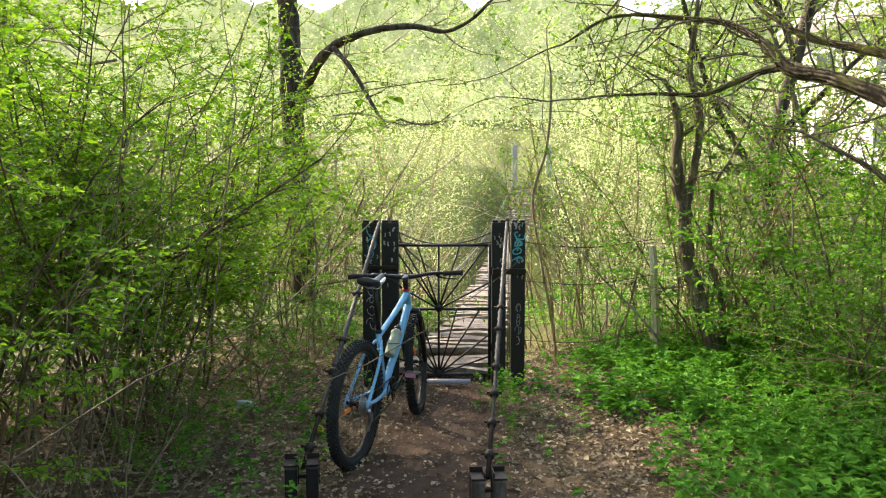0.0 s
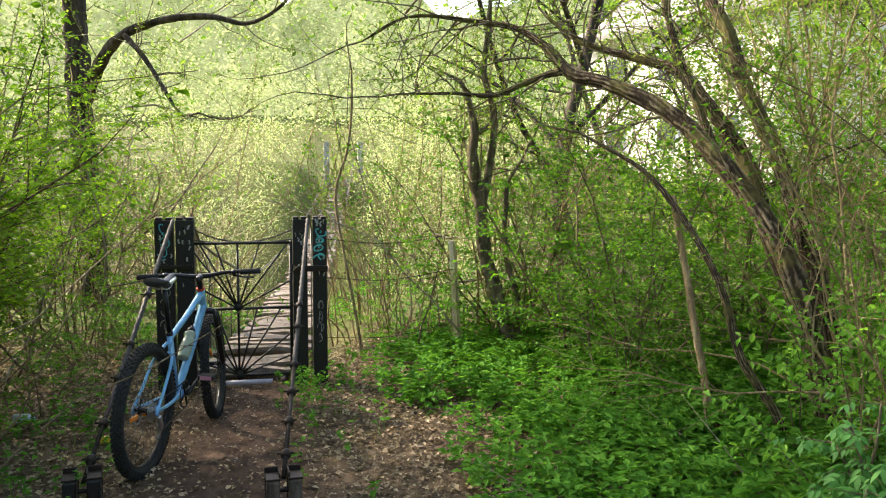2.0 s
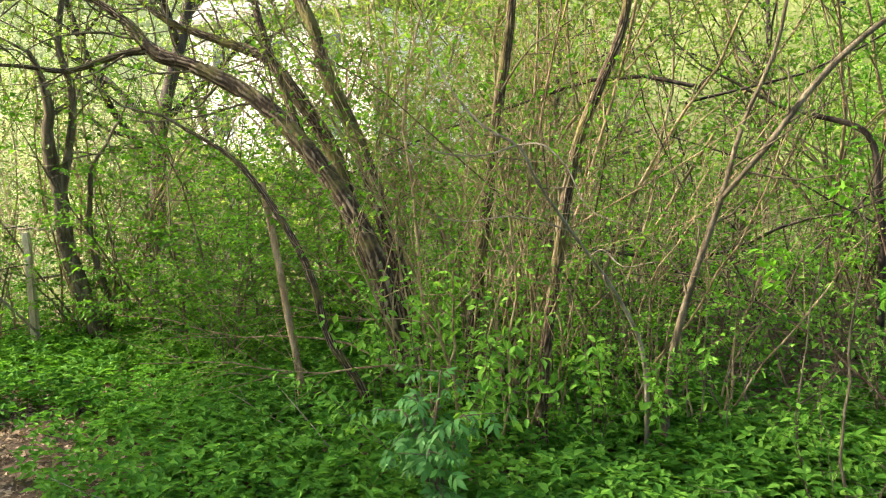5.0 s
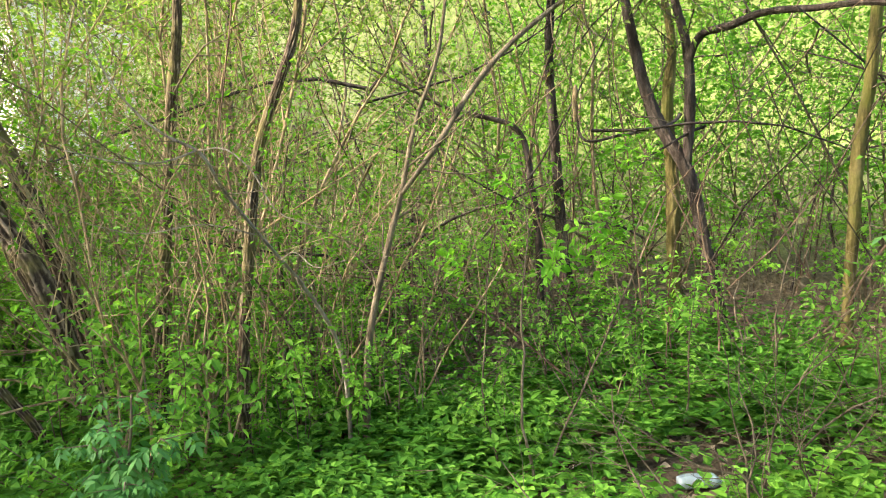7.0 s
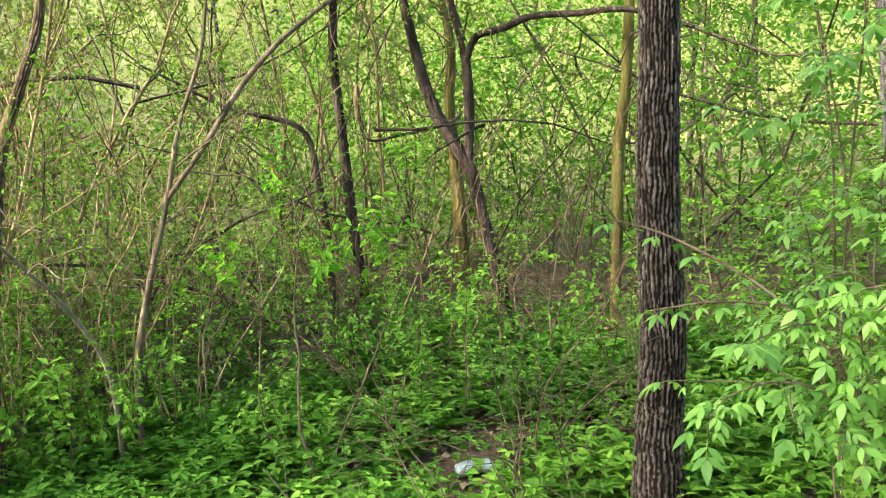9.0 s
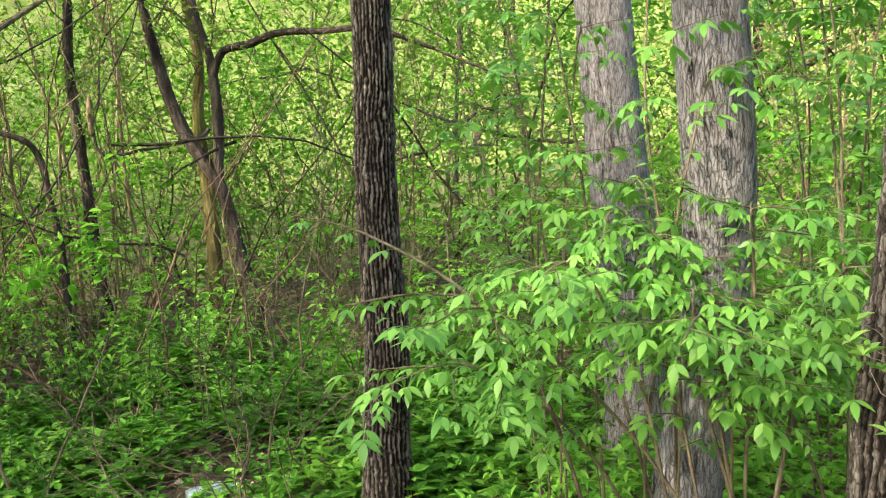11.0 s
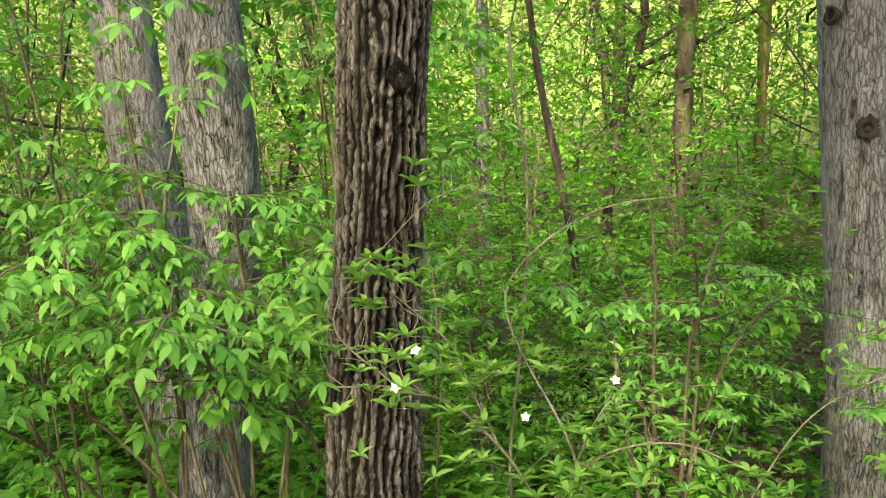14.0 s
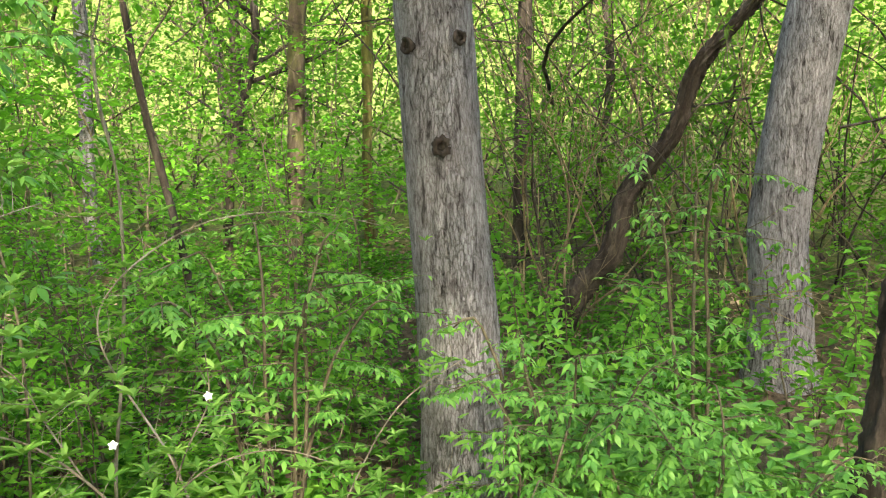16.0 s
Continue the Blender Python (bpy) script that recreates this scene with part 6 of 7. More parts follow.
stuff("nettle_patch", f, LEAF_NETTLE, "bright young nettles at the edge of the thicket", "ground cover")
f, s = herbs(207, 1500, (0.7, 2.0, -3.3, -1.95), 0.55, 0.055, lambda x, y: np.clip(0.3 + patchy(x, y, 3.3, 1.7), 0, 0.9) * smoothstep(-0.8 * x - 0.6 * y, 0.25, 0.5), LEAF_MID)
stuff("young_sprouts", f, LEAF_LIME, "bright green young sprouts under the shrubs", "ground cover")
stuff("sprout_stems", s, LEAF_HERB, "thin green stalks of the young sprouts", "ground cover")
f, s = herbs(202, 14000, (-6, 14, -12, 14), 0.28, 0.085, lambda x, y: np.clip(0.5 * patchy(x, y, 0.9, 1.0), 0, 1) * ((x > 6) | (y < -5) | (y > 8) | (x < -3.4)))
stuff("woodland_herbs", f, LEAF_HERB, "green herbs covering the woodland floor", "ground cover")


def litter(seed, n, box, size, keep):
    rng = np.random.default_rng(seed)
    x, y = rng.uniform(box[0], box[1], n), rng.uniform(box[2], box[3], n)
    edge = np.minimum(np.minimum(x - box[0], box[1] - x) / 0.8, np.minimum(y - box[2], box[3] - y) / 0.8)
    ok = rng.random(n) < keep(x, y) * np.clip(edge, 0, 1)
    x, y = x[ok], y[ok]
    n = len(x)
    p = np.stack([x, y, terrain(x, y) + rng.uniform(0.004, 0.022, n)], -1)
    a = rng.uniform(0, 2 * math.pi, n)
    ln = size * rng.uniform(0.4, 1.2, n)
    return leaves(Geo(), LEAF_SMALL, p, np.stack([np.cos(a), np.sin(a), rng.normal(0, 0.25, n)], -1), np.stack([rng.normal(0, 0.4, n), rng.normal(0, 0.4, n), np.ones(n)], -1), ln, ln * rng.uniform(0.4, 0.9, n))


def litter_keep(x, y):
    path = np.clip(1.3 - np.abs(x - PATH_X(y)) / 0.6, 0, 1)
    return np.clip(0.9 - 0.8 * path, 0.06, 1)


stuff("leaf_litter", litter(211, 50000, (-3, 3.2, 1.5, 9), 0.042, litter_keep), LEAF_DEAD, "dry brown fallen leaves on the soil", "leaf litter")
stuff("leaf_litter", litter(212, 16000, (1, 7, -7, 3.5), 0.055, litter_keep), LEAF_DEAD, "dry brown fallen leaves under the shrubs", "leaf litter")
stuff("leaf_litter", litter(214, 10000, (-6, 1.8, -8, 2.4), 0.05, litter_keep), LEAF_DEAD, "dry brown fallen leaves behind the clearing", "leaf litter")
stuff("path_debris", litter(213, 16000, (-1.5, 1.6, -1.0, 7.2), 0.022, lambda x, y: np.full(len(x), 0.9)), LEAF_DEAD, "crumbled leaf bits and bark chips on the path", "leaf litter")


# ---- footbridge ----
BLACK = plain("black_paint", (0.009, 0.0085, 0.009), 0.5, 0.0, 0.35, 40)
RUST = plain("rusty_steel", (0.032, 0.024, 0.021), 0.6, 0.7, 0.4, 60)
STEEL = plain("grey_cable", (0.12, 0.105, 0.1), 0.55, 0.75, 0.3, 80)
PALE_TUBE = plain("pale_tube", (0.42, 0.38, 0.44), 0.5, 0.1, 0.15, 40)
PLANK = bark_material("weathered_plank", (0.09, 0.075, 0.065), (0.2, 0.168, 0.145), (0.27, 0.23, 0.2), None, 8)
STAKE = bark_material("pale_stake", (0.34, 0.29, 0.19), (0.56, 0.49, 0.34), (0.68, 0.61, 0.46), None, 8)


def box(geo, x0, x1, y0, y1, z0, z1, bevel=0.004):
    """A block with its edges cut off."""
    b_ = min(bevel, (x1 - x0) / 3, (y1 - y0) / 3, (z1 - z0) / 3)
    bm = bmesh.new()
    bmesh.ops.create_cube(bm, size=1)
    for v in bm.verts:
        v.co = ((x0 + x1) / 2 + v.co.x * (x1 - x0), (y0 + y1) / 2 + v.co.y * (y1 - y0), (z0 + z1) / 2 + v.co.z * (z1 - z0))
    bmesh.ops.bevel(bm, geom=list(bm.edges), offset=b_, segments=1, affect="EDGES")
    bmesh.ops.triangulate(bm, faces=list(bm.faces))
    bm.verts.index_update()
    geo.add([v.co for v in bm.verts], [[v.index for v in f_.verts] for f_ in bm.faces])
    bm.free()
    return geo


GY = 6.234
TEAL = plain("teal_paint", (0.05, 0.36, 0.38), 0.5, 0, 0.3, 90)
CHALK = plain("worn_grey_paint", (0.3, 0.29, 0.28), 0.7, 0, 0.3, 90)
DARK_STEEL = plain("dark_cable", (0.06, 0.052, 0.048), 0.6, 0.35, 0.4, 90)
ROPE = plain("grey_wire_rope", (0.04, 0.036, 0.035), 0.65, 0.15, 0.4, 70)
RED = plain("red_plastic", (0.55, 0.03, 0.02), 0.4)


def stroke(geo, pts, r):
    """A flat brush stroke through points, a little proud of the surface."""
    p = smooth_line([(*q, r) for q in pts], r * 1.2)
    k = geo.n
    tube(geo, p, 6)
    v = geo.v[-1]
    v[:, 1] = pts[0][1] + (v[:, 1] - pts[0][1]) * 0.25


def gate_post(x0, x1, seed, bolts, cross=None):
    rng = np.random.default_rng(seed)
    cx = (x0 + x1) / 2
    ob = thing("gate_post", "black painted post of the footbridge gate with scratched paint", "post", "gate posts", (cx, GY, 0))
    w = (x1 - x0) / 2
    g = Geo()
    box(g, -w, w, 0.0, 0.018, -0.1, 1.275, 0.004)
    box(g, -w, -w + 0.016, 0.018, 0.12, -0.1, 1.275, 0.003)
    box(g, w - 0.016, w, 0.018, 0.12, -0.1, 1.275, 0.003)
    box(g, -w + 0.016, w - 0.016, 0.104, 0.12, -0.1, 1.268, 0.003)
    part("shaft", g, BLACK, ob, smooth=False)
    for k in (-1, 1):
        part("cap_lug", box(Geo(), k * w * 0.55 - w * 0.38, k * w * 0.55 + w * 0.38, 0.01, 0.11, 1.275, 1.293, 0.004), RUST, ob, smooth=False)
    for z in bolts:
        part("bolt", rod(Geo(), (rng.uniform(-0.3, 0.3) * w, -0.012, z), (0, 0.002, z), 0.011, 6), RUST, ob)
    for k in range(11):
        z, x = rng.uniform(0.75, 1.26), rng.uniform(-0.7, 0.7) * w
        g = Geo()
        stroke(g, [(x, -0.0012, z), (x + rng.uniform(-0.012, 0.012), -0.0012, z + 0.012), (x + rng.uniform(-0.01, 0.01), -0.0012, z + 0.03)], rng.uniform(0.003, 0.008))
        part("paint_chip", g, CHALK, ob)
    return ob


posts = [gate_post(-0.633, -0.502, 1, (1.2, 0.5)), gate_post(-0.485, -0.355, 2, (1.22, 0.6)), gate_post(0.366, 0.474, 3, (1.18, 0.9)), gate_post(0.517, 0.622, 4, (1.2, 0.35))]


def scrawl(ob, mat, x, z, w, h, seed, n, r, name="scrawl"):
    """n loose looping tags one above another, each a few strokes of unreadable writing."""
    rng = np.random.default_rng(seed)
    for k in range(n):
        zz, hh = z + h * (1 - (k + 0.5) / n), h / n * 0.46
        for s_ in range(2):
            a0, turn, wide = rng.uniform(0, 6.28), rng.choice((-1, 1)) * rng.uniform(3.0, 5.5), rng.uniform(0.3, 0.5)
            cx, cz = x + w * rng.uniform(-0.18, 0.18), zz + hh * rng.uniform(-0.4, 0.4)
            pts = [(cx + w * wide * math.cos(a0 + turn * u) * (1 - 0.4 * u) + w * 0.2 * (u - 0.5), -0.0016, cz + hh * math.sin(a0 + turn * u) * (0.6 + 0.4 * u)) for u in np.linspace(0, 1, 8)]
            g = Geo()
            stroke(g, pts, r)
            part(name, g, mat, ob, "teal painted scrawl" if mat is TEAL else "scratched grey scrawl")


scrawl(posts[0], TEAL, 0.0, 0.98, 0.08, 0.27, 11, 3, 0.004)
scrawl(posts[0], CHALK, 0.0, 0.45, 0.07, 0.35, 12, 4, 0.0028)
scrawl(posts[3], TEAL, 0.0, 0.96, 0.085, 0.24, 13, 4, 0.0065)
scrawl(posts[3], CHALK, 0.0, 0.3, 0.05, 0.35, 14, 4, 0.0022)
ob = thing("cross_tie", "black steel tie between the gate posts", "bracket", at=(0.49, GY - 0.02, 0.9))
part("bar", box(Geo(), -0.12, 0.135, -0.02, 0.018, -0.022, 0.022, 0.004), RUST, ob, smooth=False)
ob = thing("cross_tie", "black steel tie between the gate posts", "bracket", at=(-0.5, GY - 0.02, 0.93))
part("bar", box(Geo(), -0.12, 0.135, -0.02, 0.018, -0.015, 0.015, 0.004), RUST, ob, smooth=False)
ob = thing("red_scrap", "small red plastic scrap at the foot of a post", "litter", at=(0.5, 6.2, ground_z(0.5, 6.2)))
part("scrap", tube(Geo(), smooth_line([(-0.03, 0, 0.01, 0.008), (0, 0, 0.035, 0.014), (0.025, 0.01, 0.012, 0.01)], 0.006), 7, swell(3, 0.4)), RED, ob)

# the iron gate with its two fans of bars
gate = thing("iron_gate", "closed black iron gate with two fans of bars", "gate", at=(-0.045, GY + 0.03, 0))
L, R, BOT, MID, TOP = -0.36, 0.395, 0.085, 0.6, 1.098
for name, a, b_, r in (("top_rail", (L, 0, TOP), (R, 0, TOP), 0.011), ("middle_rail", (L, 0, MID), (R, 0, MID), 0.011), ("bottom_rail", (L, 0, BOT), (R, 0, BOT), 0.011),
                       ("stile", (R, 0, 0.05), (R, 0, TOP + 0.01), 0.013), ("stile", (L, 0, 0.05), (L, 0, TOP + 0.01), 0.013), ("centre_bar", (0, 0, BOT), (0, 0, TOP), 0.009)):
    part(name, rod(Geo(), a, b_, r, 8), BLACK, gate)
for z0, z1, ends in ((MID, TOP, ((-0.355, 0.98), (-0.275, 1), (-0.165, 1), (0.165, 1), (0.375, 1), (0.395, 0.42), (-0.36, 0.42))), (BOT, MID, ((-0.3, 1), (-0.16, 1), (0.14, 1), (0.32, 1), (0.395, 0.62), (0.395, 0.28), (-0.36, 0.62), (-0.36, 0.28)))):
    for x, f in ends:
        part("fan_bar", rod(Geo(), (0, 0, z0), (x, 0, z0 + (z1 - z0) * f), 0.0075, 6), BLACK, gate)
    part("hub_plate", rod(Geo(), (0, -0.012, z0 + 0.01), (0, 0.012, z0 + 0.01), 0.03, 12), BLACK, gate)
for z in (0.3, 0.9):
    part("hinge", rod(Geo(), (R + 0.012, 0, z - 0.03), (R + 0.012, 0, z + 0.03), 0.014, 8), RUST, gate)
sill = thing("threshold_tube", "pale metal tube lying across the gate foot", "tube", at=(0.0, GY - 0.06, ground_z(0, GY - 0.06) + 0.035))
part("tube", rod(Geo(), (-0.2, 0, 0), (0.2, 0, 0), 0.02, 12), PALE_TUBE, sill)


for z, sag in ((1.2, 0.1), (1.12, 0.03)):
    ob = thing("sagging_cable", "thin dark cable sagging between the gate posts", "cable", "cables across the gate", (0, GY + 0.09, z))
    part("strand", tube(Geo(), smooth_line([(-0.37, 0, 0, 0.006), (-0.2, 0, -0.7 * sag, 0.006), (0.0, 0, -sag, 0.006), (0.2, 0, -0.7 * sag, 0.006), (0.38, 0, 0, 0.006)], 0.03), 6), DARK_STEEL, ob)


# tie rods from the post tops to the ground anchors
def tie(top, low, clamps):
    ob = thing("tie_cable", "grey steel tie cable with clamps from post top to anchor", "cable", "tie cables", tuple(low))
    d = np.array(top) - np.array(low)
    mid_ = 0.32
    twist = lambda ang, s, r: np.sin(3 * np.asarray(ang)[None, :] + np.asarray(s)[:, None] * 95) * 0.0026
    part("rope", tube(Geo(), smooth_line([(*(d * mid_), 0.014), (*(d * 0.6), 0.0135), (*d, 0.013)], 0.011), 12, twist), ROPE, ob)
    part("rod", tube(Geo(), [(0, 0, 0, 0.012), (*(d * mid_), 0.012)], 8), RUST, ob)
    u = unit(d)
    for f in clamps:
        c = d * f
        part("clamp", tube(Geo(), [(*(c - u * 0.022), 0.02), (*(c - u * 0.012), 0.026), (*(c + u * 0.012), 0.026), (*(c + u * 0.022), 0.02)], 8), RUST, ob)
        part("clamp_bolt", rod(Geo(), c + np.array([-0.042, 0, 0.006]), c + np.array([0.042, 0, 0.006]), 0.006, 6), RUST, ob)
    return ob


tie((0.478, GY - 0.03, 1.275), (0.235, 3.84, 0.16), (0.06, 0.15, 0.24, 0.33, 0.47, 0.56))
tie((-0.497, GY - 0.03, 1.275), (-0.69, 3.95, 0.16), (0.06, 0.16, 0.3, 0.42, 0.62))
OLD_WOOD = bark_material("old_timber", (0.035, 0.028, 0.022), (0.085, 0.068, 0.055), (0.16, 0.135, 0.112), None, 12)


def anchor(x, y, turn, wood):
    ob = thing("cable_anchor", "low ground anchor of two timber stubs with steel plates", "anchor", "cable anchors", (x, y, ground_z(x, y)))
    ob.rotation_euler[2] = radians(turn)
    for k in (-1, 1):
        part("stub", box(Geo(), k * 0.052 - 0.03, k * 0.052 + 0.03, -0.06, 0.05, -0.12, 0.185, 0.008), wood, ob, smooth=False)
        g = Geo()
        box(g, k * 0.052 - 0.034, k * 0.052 + 0.034, -0.055, 0.045, 0.187, 0.197, 0.002)
        box(g, k * 0.052 - k * 0.03 - 0.004, k * 0.052 - k * 0.03 + 0.004, -0.05, 0.04, 0.198, 0.222, 0.002)
        box(g, k * 0.052 - 0.034, k * 0.052 + 0.034, 0.052, 0.06, 0.06, 0.22, 0.002)
        part("steel_plate", g, RUST, ob, smooth=False)
    part("pin", rod(Geo(), (-0.085, 0, 0.12), (0.085, 0, 0.12), 0.011, 8), RUST, ob)
    return ob


anchor(0.235, 3.8, 4, OLD_WOOD)
anchor(-0.69, 3.93, 8, BLACK)


# deck, ropes and far towers
def bridge_at(s):
    """The deck's centre line s metres beyond the gate."""
    s = np.asarray(s, float)
    return 0.0 + 0.088 * s + 0.0013 * s**2, GY + 0.25 + s, 0.05 + 1.4 * (s / 25) - 0.95 * 4 * (s / 25) * (1 - s / 25)


deck = thing("bridge_deck", "weathered uneven plank deck of a narrow footbridge", "footbridge")
for side in (-0.3, 0.3):
    s = np.linspace(-0.2, 25, 60)
    x, y, z = bridge_at(s)
    part("bearer_cable", tube(Geo(), np.stack([x + side, y, z - 0.045, np.full_like(s, 0.018)], -1), 6), STEEL, deck)
plank_meshes = []
for k in range(6):
    rng = np.random.default_rng(600 + k)
    n = 9
    xs = np.linspace(-0.39, 0.39, n) + 0.02 * rng.normal(size=n)
    bow, warp = rng.normal(0, 0.012), rng.normal(0, 0.05)
    front, back = -0.062 + rng.normal(0, 0.006, n), 0.062 + rng.normal(0, 0.006, n)
    zz = bow * (1 - (xs / 0.39) ** 2) + rng.normal(0, 0.002, n)
    g = Geo()
    v = np.stack([np.stack([xs, f_, zz + warp * f_ + h], -1) for f_, h in ((front, -0.02), (back, -0.02), (back, 0.02), (front, 0.02))], 1)
    i, j = np.meshgrid(np.arange(n - 1), np.arange(4), indexing="ij")
    q = np.stack([i * 4 + j, i * 4 + (j + 1) % 4, (i + 1) * 4 + (j + 1) % 4, (i + 1) * 4 + j], -1).reshape(-1, 4)
    g.add(v.reshape(-1, 3), None, np.concatenate([q, [(3, 2, 1, 0), (n * 4 - 4, n * 4 - 3, n * 4 - 2, n * 4 - 1)]]))
    me = g.mesh("plank", False)
    me.materials.append(PLANK)
    plank_meshes.append(me)
rng = np.random.default_rng(31)
for k in range(148):
    s = 0.02 + k * 0.169
    x, y, z = bridge_at(s)
    if k in (3, 9, 17, 31):
        continue
    ob = part("plank", plank_meshes[int(rng.integers(6))], PLANK, deck)
    ob.matrix_basis = pose(x + rng.normal(0, 0.045), y, z + rng.normal(0, 0.013) + (0.04 if k in (1, 6, 7) else 0), rng.normal(0, 4), rng.normal(0, 2), -5 + rng.normal(0, 3.5))
for side in (-0.44, 0.5):
    ob = thing("hand_cable", "sagging steel hand cable with wire hangers", "cable", "hand cables of the bridge")
    s = np.linspace(-0.05, 25, 110)
    x, y, z = bridge_at(s)
    zz = z + 1.15 - 0.62 * np.minimum(1, 4 * (s / 25) * (1 - s / 25) * 1.6) + 0.08 * (s < 0.5)
    part("rope", tube(Geo(), np.stack([x + side, y, zz, np.full_like(s, 0.011)], -1), 6), STEEL, ob)
    for k in range(2, 106, 3):
        part("hanger", rod(Geo(), (x[k] + side, y[k], z[k] - 0.03), (x[k] + side, y[k], zz[k]), 0.005, 4), STEEL, ob)
for side in (-0.6, 0.7):
    x, y, z = bridge_at(25.3)
    ob = thing("bridge_tower", "grey post at the far end of the footbridge", "post", "far bridge posts", (x + side, y, ground_z(x + side, y)))
    top_z = z + 1.35 - ground_z(x + side, y)
    part("shaft", box(Geo(), -0.1, 0.1, -0.1, 0.1, -0.3, max(0.8, top_z), 0.01), CHALK, ob, smooth=False)

# stake, wire and scraps
stake = thing("stake", "pale weathered wooden fence stake", "stake", at=(1.8, 6.84, ground_z(1.8, 6.84)))
part("shaft", tube(Geo(), [(0, 0, -0.1, 0.036), (-0.02, 0.0, 0.4, 0.034), (-0.045, 0.01, 0.9, 0.032), (-0.06, 0.01, 1.0, 0.028)], 4), STAKE, stake, smooth=False)
for z in (0.35, 0.82, 1.12):
    ob = thing("fence_wire", "thin rusty wire strung from the gate post", "wire", "fence wires")
    part("strand", tube(Geo(), smooth_line([(0.6, GY + 0.06, z, 0.003), (1.1, 6.5, z - 0.06, 0.003), (1.76, 6.84, z - 0.02, 0.003)], 0.1), 4), RUST, ob)
CAN = plain("white_can", (0.75, 0.75, 0.8), 0.35, 0.2, 0.1)
BLUE_PL = plain("blue_plastic", (0.12, 0.4, 0.6), 0.3, 0, 0.3, 20)
CLEAR_PL = plain("milky_plastic", (0.34, 0.43, 0.45), 0.2, 0, 0.2, 20)


def crushed(name, label, x, y, turn, length, r, mat, cap_mat, seed):
    ob = thing(name, label, "litter", at=(x, y, ground_z(x, y) + r * 0.9))
    ob.rotation_euler[2] = radians(turn)
    g = Geo()
    tube(g, smooth_line([(-length / 2, 0, 0, r * 0.85), (-length * 0.4, 0, 0, r), (length * 0.1, 0, 0.004, r * 0.9), (length * 0.28, 0, 0, r), (length * 0.4, 0, 0, r * 0.45), (length * 0.5, 0, 0, r * 0.36)], length / 30), 16, swell(seed, 0.35))
    part("body", g, mat, ob)
    part("cap", tube(Geo(), [(length * 0.5, 0, 0, r * 0.42), (length * 0.57, 0, 0, r * 0.42)], 12), cap_mat, ob)
    return ob


crushed("drink_can", "crushed white drink can in the herbs", 1.56, 7.25, 20, 0.15, 0.036, CAN, CAN, 2)
crushed("plastic_bottle", "crushed clear bottle with a blue cap", -1.42, 5.7, -15, 0.13, 0.03, CLEAR_PL, BLUE_PL, 5)
crushed("plastic_bottle", "crumpled clear bottle with a white cap", 3.72, 0.64, -60, 0.2, 0.034, CLEAR_PL, CAN, 8)
ob = thing("yellow_scrap", "small yellow plastic scrap by the path", "litter", at=(-0.8, 5.1, ground_z(-0.8, 5.1)))
part("scrap", tube(Geo(), smooth_line([(-0.03, 0, 0.012, 0.012), (0.0, 0.01, 0.03, 0.022), (0.03, 0, 0.014, 0.012)], 0.006), 8, swell(1, 0.4)), plain("yellow_plastic", (0.6, 0.35, 0.02), 0.4), ob)

# a pale house far behind the trees
house = thing("house", "pale rendered house glimpsed through the trees", "house", at=(19.0, 31.0, ground_z(19, 31) - 0.3))
house.rotation_euler[2] = radians(-72)
WALL = plain("pale_render", (0.62, 0.57, 0.53), 0.85, 0, 0.08, 2)
ROOF = plain("grey_roof", (0.2, 0.18, 0.18), 0.7, 0, 0.2, 4)
GLASS = plain("dark_window", (0.05, 0.06, 0.07), 0.1, 0, 0.1, 3, 0.8)
part("wall", box(Geo(), -5, 5, -3.5, 3.5, 0, 6.0, 0.02), WALL, house, smooth=False)
g = Geo()
g.add([(-5.5, -4.1, 5.9), (5.5, -4.1, 5.9), (5.5, 0, 8.6), (-5.5, 0, 8.6), (-5.5, 4.1, 5.9), (5.5, 4.1, 5.9), (-5.5, -4.1, 6.1), (5.5, -4.1, 6.1), (5.5, 0, 8.8), (-5.5, 0, 8.8), (-5.5, 4.1, 6.1), (5.5, 4.1, 6.1)],
      None, [(6, 7, 8, 9), (9, 8, 11, 10), (0, 3, 2, 1), (3, 4, 5, 2), (0, 1, 7, 6), (4, 10, 11, 5), (1, 2, 8, 7), (2, 5, 11, 8), (0, 6, 9, 3), (3, 9, 10, 4)])
part("roof", g, ROOF, house, smooth=False)
for x in (-3, 0, 3):
    for z in (1.2, 3.9):
        win = part("window", box(Geo(), x - 0.6, x + 0.6, -3.56, -3.5, z, z + 1.3, 0.01), CAN, house, smooth=False)
        part("pane", box(Geo(), x - 0.5, x + 0.5, -3.575, -3.562, z + 0.1, z + 1.2, 0.004), GLASS, win, smooth=False)

# torn pale tip of a dead limb in the wood
tip = thing("broken_branch", "torn orange-brown broken branch tip in the wood", "branch", at=(5.46, 1.82, 1.8))
part("wood", tube(Geo(), smooth_line([(0, 0, 0.1, 0.012), (0.005, 0.0, 0.18, 0.02), (-0.005, 0, 0.28, 0.022), (0.0, 0, 0.34, 0.008)], 0.02), 10, knobbly(4, 0.3)), TWIG_OCHRE, tip)
